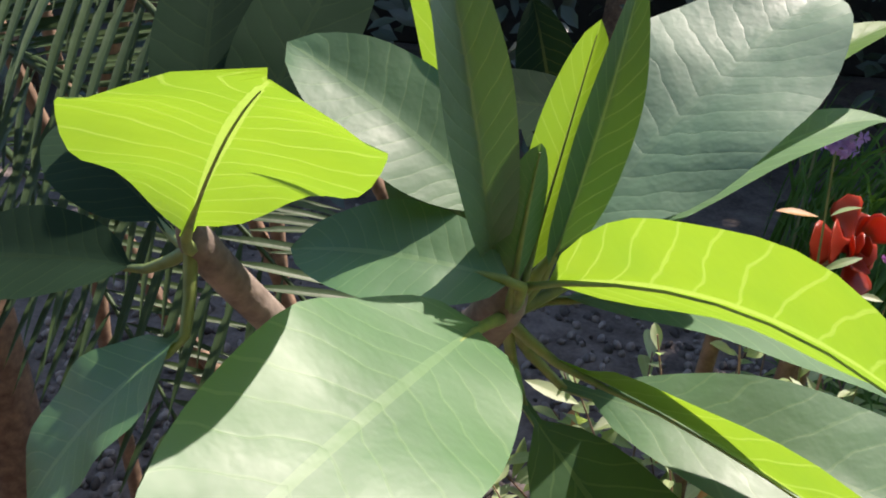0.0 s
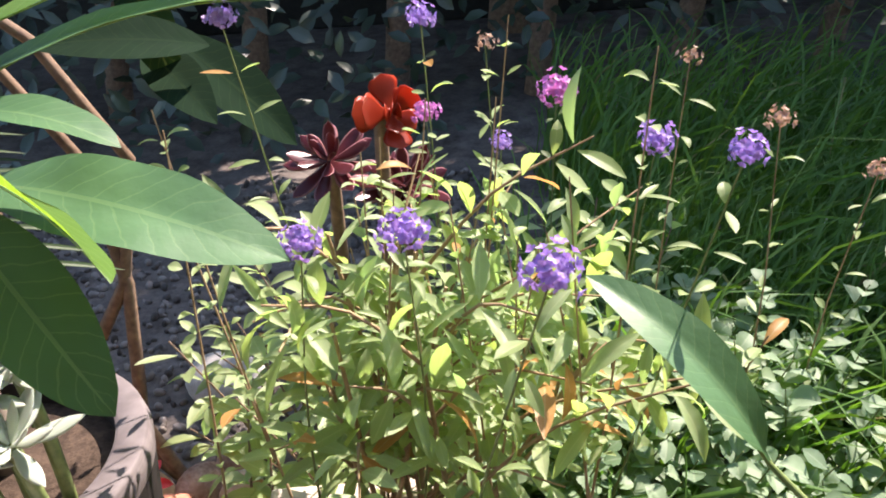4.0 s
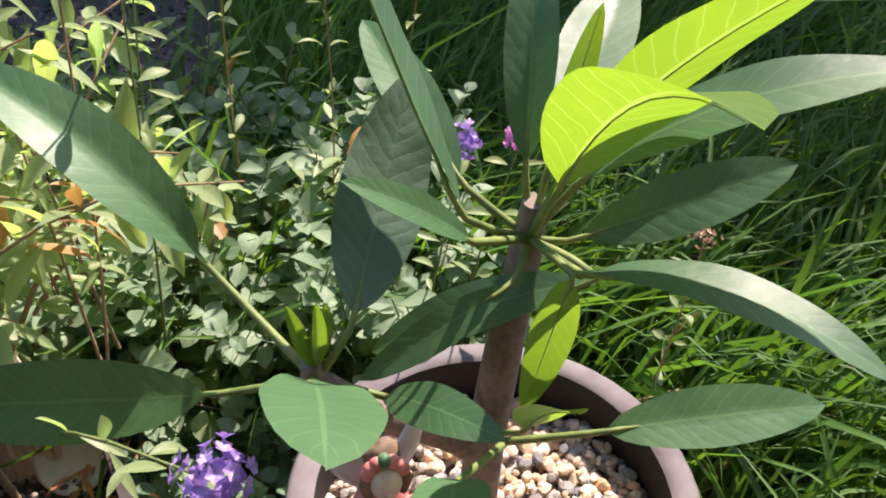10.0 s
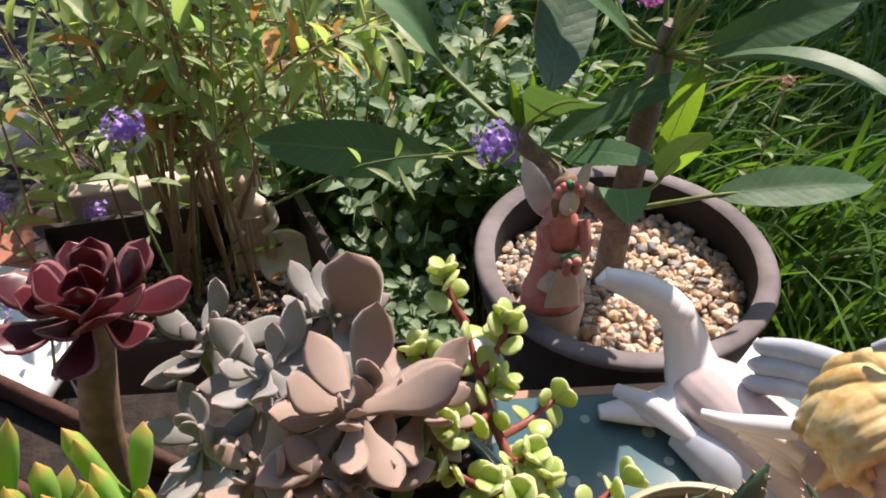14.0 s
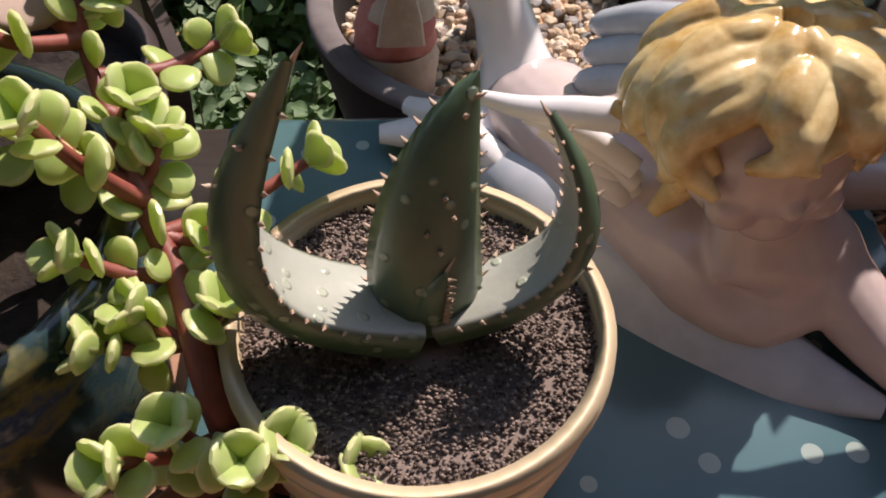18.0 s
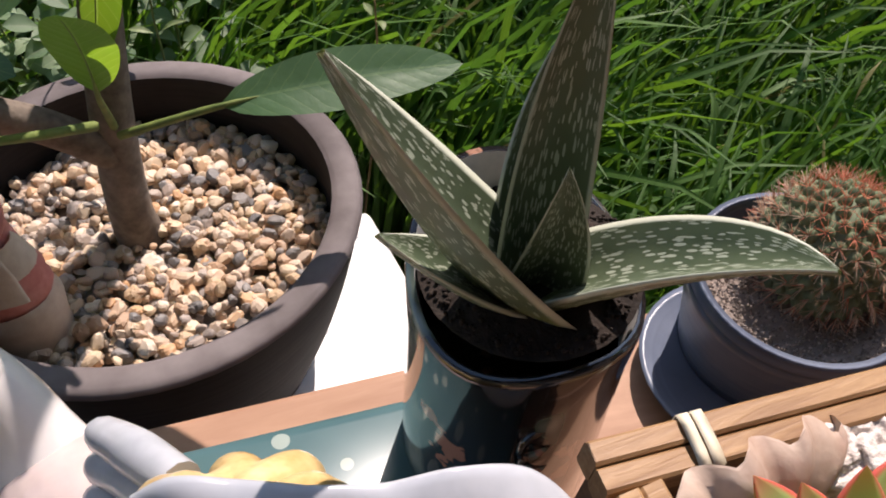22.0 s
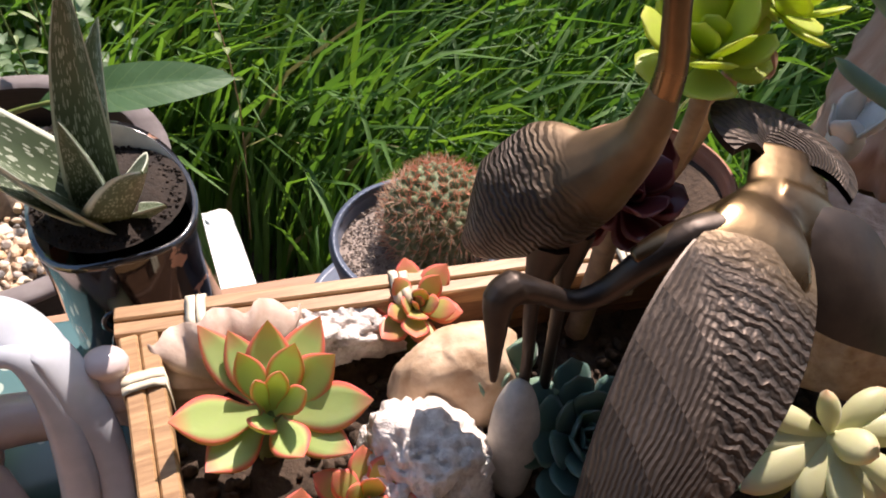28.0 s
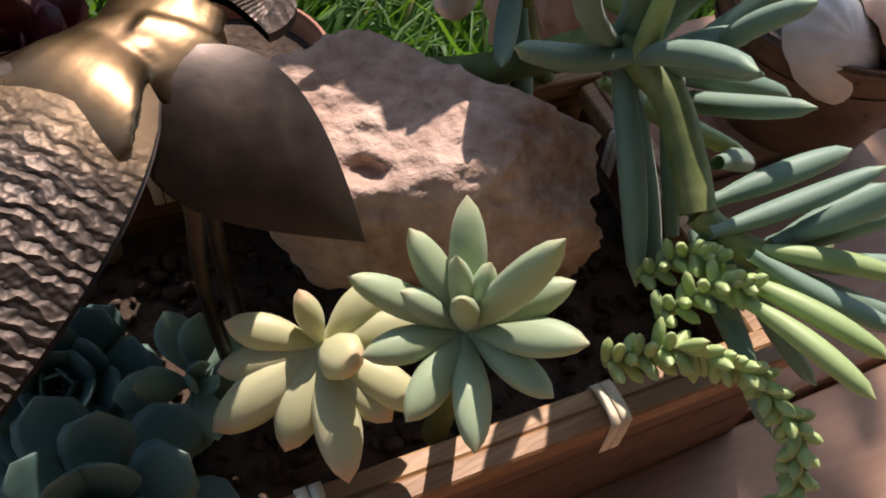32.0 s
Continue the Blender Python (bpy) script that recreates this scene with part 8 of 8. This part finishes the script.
rosette(lime, aeonium_lime, (0.784, -0.088, 0.910), (0.45, -0.15, 0.9), ((5, 74, 0.028, 1.0), (4, 48, 0.030, 1.0), (3, 24, 0.026, 0.8)), 0.0195, 0.004, -0.06, 1.9, 0.5, 0.2, seed=28)
rosette(lime, aeonium_lime, (0.758, -0.086, 0.922), (0.1, 0.1, 1.0), ((5, 60, 0.034, 1.0), (4, 30, 0.034, 0.9)), 0.021, 0.004, -0.06, 1.9, 0.5, 0.2, seed=29)
b = Build()
for k in range(4):
    c = np.array((0.786, -0.088, 0.892))
    b.leaf(c, c + np.array((0.004 * math.sin(k * 2), -0.004, -0.018)), 0.008, (math.sin(k), -0.8, 0.2), 0.1, 0.6, 0.9, 3, 6)
b.make("dry_leaf", petal_dry, lime, "withered brown hanging leaf")
darkred = plant("aeonium", "dark red aeonium low behind the bronze cranes")
stalk(darkred, (0.700, -0.115, 0.845), 0.006, bush_stem, (0.705, -0.105, SZ))
rosette(darkred, aeonium_red, (0.700, -0.116, 0.842), (0.0, -0.35, 0.92), ((7, 84, 0.034, 1.0), (6, 58, 0.034, 1.0), (5, 34, 0.028, 0.8), (3, 12, 0.018, 0.6)), 0.022, 0.004, -0.05, 2.0, 0.5, 0.2, seed=31)

# ---- white shell, driftwood, chalk sticks, burro's tail ----
b = Build()
for k in range(5):
    a = k * 1.2
    b.flesh((0.930, -0.045, 0.760), (0.930 + 0.020 * math.cos(a), -0.050 + 0.016 * math.sin(a), 0.792 + 0.004 * math.sin(k * 2)), 0.020, 0.005, (math.cos(a), math.sin(a), 0.3), 0.1, 1.6, 0.5, 8, 8, 0.3)
b.blob((0.930, -0.048, 0.762), (0.014, 0.012, 0.016), None, 0.1, 4, 1.0)
tagged(b.make("shell", shell_white), "white ruffled sea shell on the box rim", "shell")

wood = thing("driftwood", "gnarled pinkish driftwood stump standing on the table", "driftwood")
b = Build()
rows = []
for j in range(64):
    v = j / 63
    c = np.array((1.095 - 0.06 * v + 0.012 * math.sin(v * 5), 0.015 + 0.02 * v, DECK + 0.37 * v))
    row = []
    for a in np.linspace(0, 2 * math.pi, 80, endpoint=False):
        p = Vector((math.cos(a) * 1.6, math.sin(a) * 1.6, v * 4))
        fold = math.sin(6 * a + 9 * v + 3 * noise.noise(p)) * (0.25 + 1.0 * max(0.0, v - 0.25))
        s_ = 0.060 + 0.012 * math.sin(v * 7 + 1) + 0.080 * max(0.0, v - 0.3) + 0.022 * noise.noise(p * 0.8) + 0.011 * fold + 0.010 * noise.noise(p * 4) + 0.003 * noise.noise(Vector((a * 9, 2.0, v * 6)))
        row.append(c + np.array((math.cos(a), 0.8 * math.sin(a), 0)) * s_)
    rows.append(row)
b.grid(rows, closed=True)
b.cap(rows[-1])
b.make("trunk", drift, wood)
for k, (p, q, w) in enumerate((((1.03, -0.05, 0.86), (0.965, -0.060, 0.80), 0.020), ((1.05, -0.05, 0.93), (0.965, -0.060, 0.90), 0.022), ((1.10, -0.05, 0.92), (1.17, -0.085, 0.985), 0.028), ((1.04, -0.03, 0.99), (0.965, -0.050, 1.05), 0.024), ((1.09, -0.06, 0.88), (1.06, -0.105, 0.93), 0.020))):
    mid_ = (np.array(p) + np.array(q)) / 2
    Build().tube([p, tuple(mid_ + (0.006, -0.018, 0.012)), tuple(mid_ * 0.4 + np.array(q) * 0.6 + (0, -0.006, 0.010)), q], [w, w * 0.75, w * 0.6, w * 0.15], 12, 5).make("stub", drift, wood)
for k, (x, y, z, s) in enumerate(((1.020, -0.062, 0.925, 0.016), (1.065, -0.068, 0.945, 0.014), (1.045, -0.064, 0.895, 0.012), (1.095, -0.055, 0.905, 0.013), (1.00, -0.055, 0.97, 0.013))):
    rows = [[(s * math.sin(v * 1.5) * math.cos(g) * (1 + 0.06 * math.sin(9 * g)), s * 0.7 * math.sin(v * 1.5) * math.sin(g), s * 0.6 * math.cos(v * 1.5)) for g in np.linspace(0, 6.283, 26, endpoint=False)] for v in np.linspace(0, 1, 8)]
    ob = Build().grid(rows, closed=True).make("shell", (shell_white, shell_brown)[k % 2])
    ob.matrix_basis = pose(x, y, z, 60, 20 * k, 40 * k)
    tagged(ob, "small sea shell stuck on the driftwood", "shell", "shells on the driftwood")

chalk = plant("chalk_sticks", "blue-green chalk stick succulent with long finger leaves")
r = random.Random(33)
J, K, L = np.array((0.912, -0.195, 0.838)), np.array((0.905, -0.122, 0.845)), np.array((0.905, -0.262, 0.806))
for line, w in (([(0.955, -0.110, 0.735), (0.930, -0.120, 0.775), K], 0.0058), ([(0.868, -0.112, 0.775), (0.890, -0.150, 0.800), (0.905, -0.180, 0.828), J], 0.0075), ([J, (0.914, -0.222, 0.832), (0.910, -0.245, 0.818), L], 0.0075), ([L, (0.912, -0.276, 0.800), (0.925, -0.290, 0.795)], 0.006)):
    Build().tube(line, w, 10, 5).make("stem", green_stem, chalk)


def finger(base, tip, arch, wide=0.0112, lit=False, up=(0, -0.3, 1)):
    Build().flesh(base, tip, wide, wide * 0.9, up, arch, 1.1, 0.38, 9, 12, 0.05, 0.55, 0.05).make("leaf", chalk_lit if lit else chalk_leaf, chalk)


for tip, arch in (((0.847, -0.074, 0.908), 0.05), ((0.858, -0.069, 0.858), -0.06), ((0.885, -0.105, 0.935), 0.03), ((0.912, -0.085, 0.940), 0.05), ((0.945, -0.100, 0.925), 0.04), ((0.880, -0.150, 0.905), 0.05), ((0.940, -0.135, 0.888), -0.06), ((0.865, -0.105, 0.880), 0.04)):
    finger(K + np.array((r.uniform(-0.004, 0.004), 0, r.uniform(-0.02, 0.012))), tip, arch)
for tip, arch in (((0.900, -0.263, 0.878), 0.06), ((0.868, -0.210, 0.905), -0.10), ((0.900, -0.205, 0.920), 0.04), ((0.938, -0.198, 0.912), 0.06), ((0.955, -0.215, 0.880), 0.06), ((0.884, -0.263, 0.772), 0.05), ((0.896, -0.262, 0.768), 0.03), ((0.950, -0.225, 0.850), 0.08), ((0.935, -0.245, 0.850), 0.08), ((0.860, -0.190, 0.850), -0.08), ((0.962, -0.190, 0.855), 0.08), ((0.945, -0.17, 0.885), 0.06)):
    finger(J + np.array((r.uniform(-0.003, 0.003), r.uniform(-0.012, 0.006), r.uniform(-0.012, 0.004))), tip, arch, 0.0118)
# fingers marked 1 take the paler copy with the sunlight in its colour
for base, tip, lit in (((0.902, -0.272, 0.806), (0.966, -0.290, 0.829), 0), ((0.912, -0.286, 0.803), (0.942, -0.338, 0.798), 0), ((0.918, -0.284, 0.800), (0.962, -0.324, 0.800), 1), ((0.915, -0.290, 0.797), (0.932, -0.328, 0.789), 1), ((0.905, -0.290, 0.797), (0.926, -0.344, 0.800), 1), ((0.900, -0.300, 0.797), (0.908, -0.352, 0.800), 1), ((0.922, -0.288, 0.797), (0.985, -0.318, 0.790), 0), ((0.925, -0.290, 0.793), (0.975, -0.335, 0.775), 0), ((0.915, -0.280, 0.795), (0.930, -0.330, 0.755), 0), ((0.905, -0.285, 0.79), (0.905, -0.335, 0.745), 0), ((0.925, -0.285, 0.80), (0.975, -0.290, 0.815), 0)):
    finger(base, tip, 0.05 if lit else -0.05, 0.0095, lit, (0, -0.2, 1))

for k in range(26):
    # loose fingers that spread between the clumps
    base = (J, K, L)[k % 3] + np.array((r.uniform(0.0, 0.03), r.uniform(-0.02, 0.02), r.uniform(-0.035, 0.005)))
    way = unit((r.uniform(-0.25, 1.0), r.uniform(-0.7, 0.35), r.uniform(-0.55, 0.9)))
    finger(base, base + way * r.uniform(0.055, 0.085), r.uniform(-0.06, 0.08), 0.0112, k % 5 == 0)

tail = plant("burro_tail", "trailing sedum with plump pale green beads")
tl = [[(0.852, -0.284, 0.768), (0.872, -0.298, 0.784), (0.892, -0.318, 0.781), (0.901, -0.342, 0.766), (0.900, -0.358, 0.738), (0.898, -0.364, 0.700)],
      [(0.880, -0.280, 0.775), (0.896, -0.288, 0.798), (0.903, -0.296, 0.800)],
      [(0.885, -0.262, 0.775), (0.898, -0.270, 0.795), (0.904, -0.280, 0.797)]]
for k, line in enumerate(tl):
    Build().tube(line, 0.0020, 6, 4).make("stem", green_stem, tail)
    line = np.asarray(line)
    count = (96, 30, 26)[k]
    for s in range(count):
        v = (s + 0.5) / count
        i = min(int(v * (len(line) - 1)), len(line) - 2)
        f = v * (len(line) - 1) - i
        c = line[i] * (1 - f) + line[i + 1] * f
        t = unit(line[i + 1] - line[i])
        a = s * 2.4
        out = unit(np.cross(t, (math.cos(a), math.sin(a), 0.2)))
        way = unit(out + t * 0.5)
        d = r.uniform(0.0085, 0.0120) * (1.0 if v > 0.3 or k else 1.25)
        Build().flesh(c, c + way * d, 0.0052, 0.0050, t, 0.0, 1.1, 0.5, 7, 6, 0.0, 0.5, 0.08).make("bead", tail_leaf, tail)

# ---- pot of shells at the end ----
pr = (1.165, -0.140, 0.752)
turned_pot("flower_pot", "bronze-brown glazed bowl full of shells", pr, 0.082, 0.095, plain_material("brown_glaze", (0.08, 0.05, 0.03), (0.22, 0.14, 0.085), 0.35), 0.66, 0.005, 0.006, 0.02)
r = random.Random(44)
for k in range(13):
    a, q = k * 2.4, 0.058 * math.sqrt((k + 0.5) / 13)
    s = r.uniform(0.026, 0.038)
    p = (pr[0] + q * math.cos(a), pr[1] + q * math.sin(a), pr[2] - 0.008 + r.uniform(0, 0.010))
    rows = []
    for j in range(9):
        v = j / 8
        rows.append([(s * math.sin(v * 1.5) * math.cos(g) * (1 + 0.04 * v * math.sin(11 * g)), s * 0.8 * math.sin(v * 1.5) * math.sin(g), s * 0.6 * math.cos(v * 1.5) + 0.0012 * math.sin(11 * g) * v) for g in np.linspace(0, 6.283, 44, endpoint=False)])
    ob = Build().grid(rows, closed=True).make("shell", (shell_white, shell_orange, shell_brown)[k % 3])
    ob.matrix_basis = pose(*p, r.uniform(-50, 50), r.uniform(-50, 50), r.random() * 360)
    tagged(ob, "sea shell lying in the glazed bowl", "shell", "shells in the bowl")

# set the box and its things in place
for ob in list(scene.objects):
    if ob not in before_box and not ob.parent:
        ob.matrix_basis = settle @ ob.matrix_basis
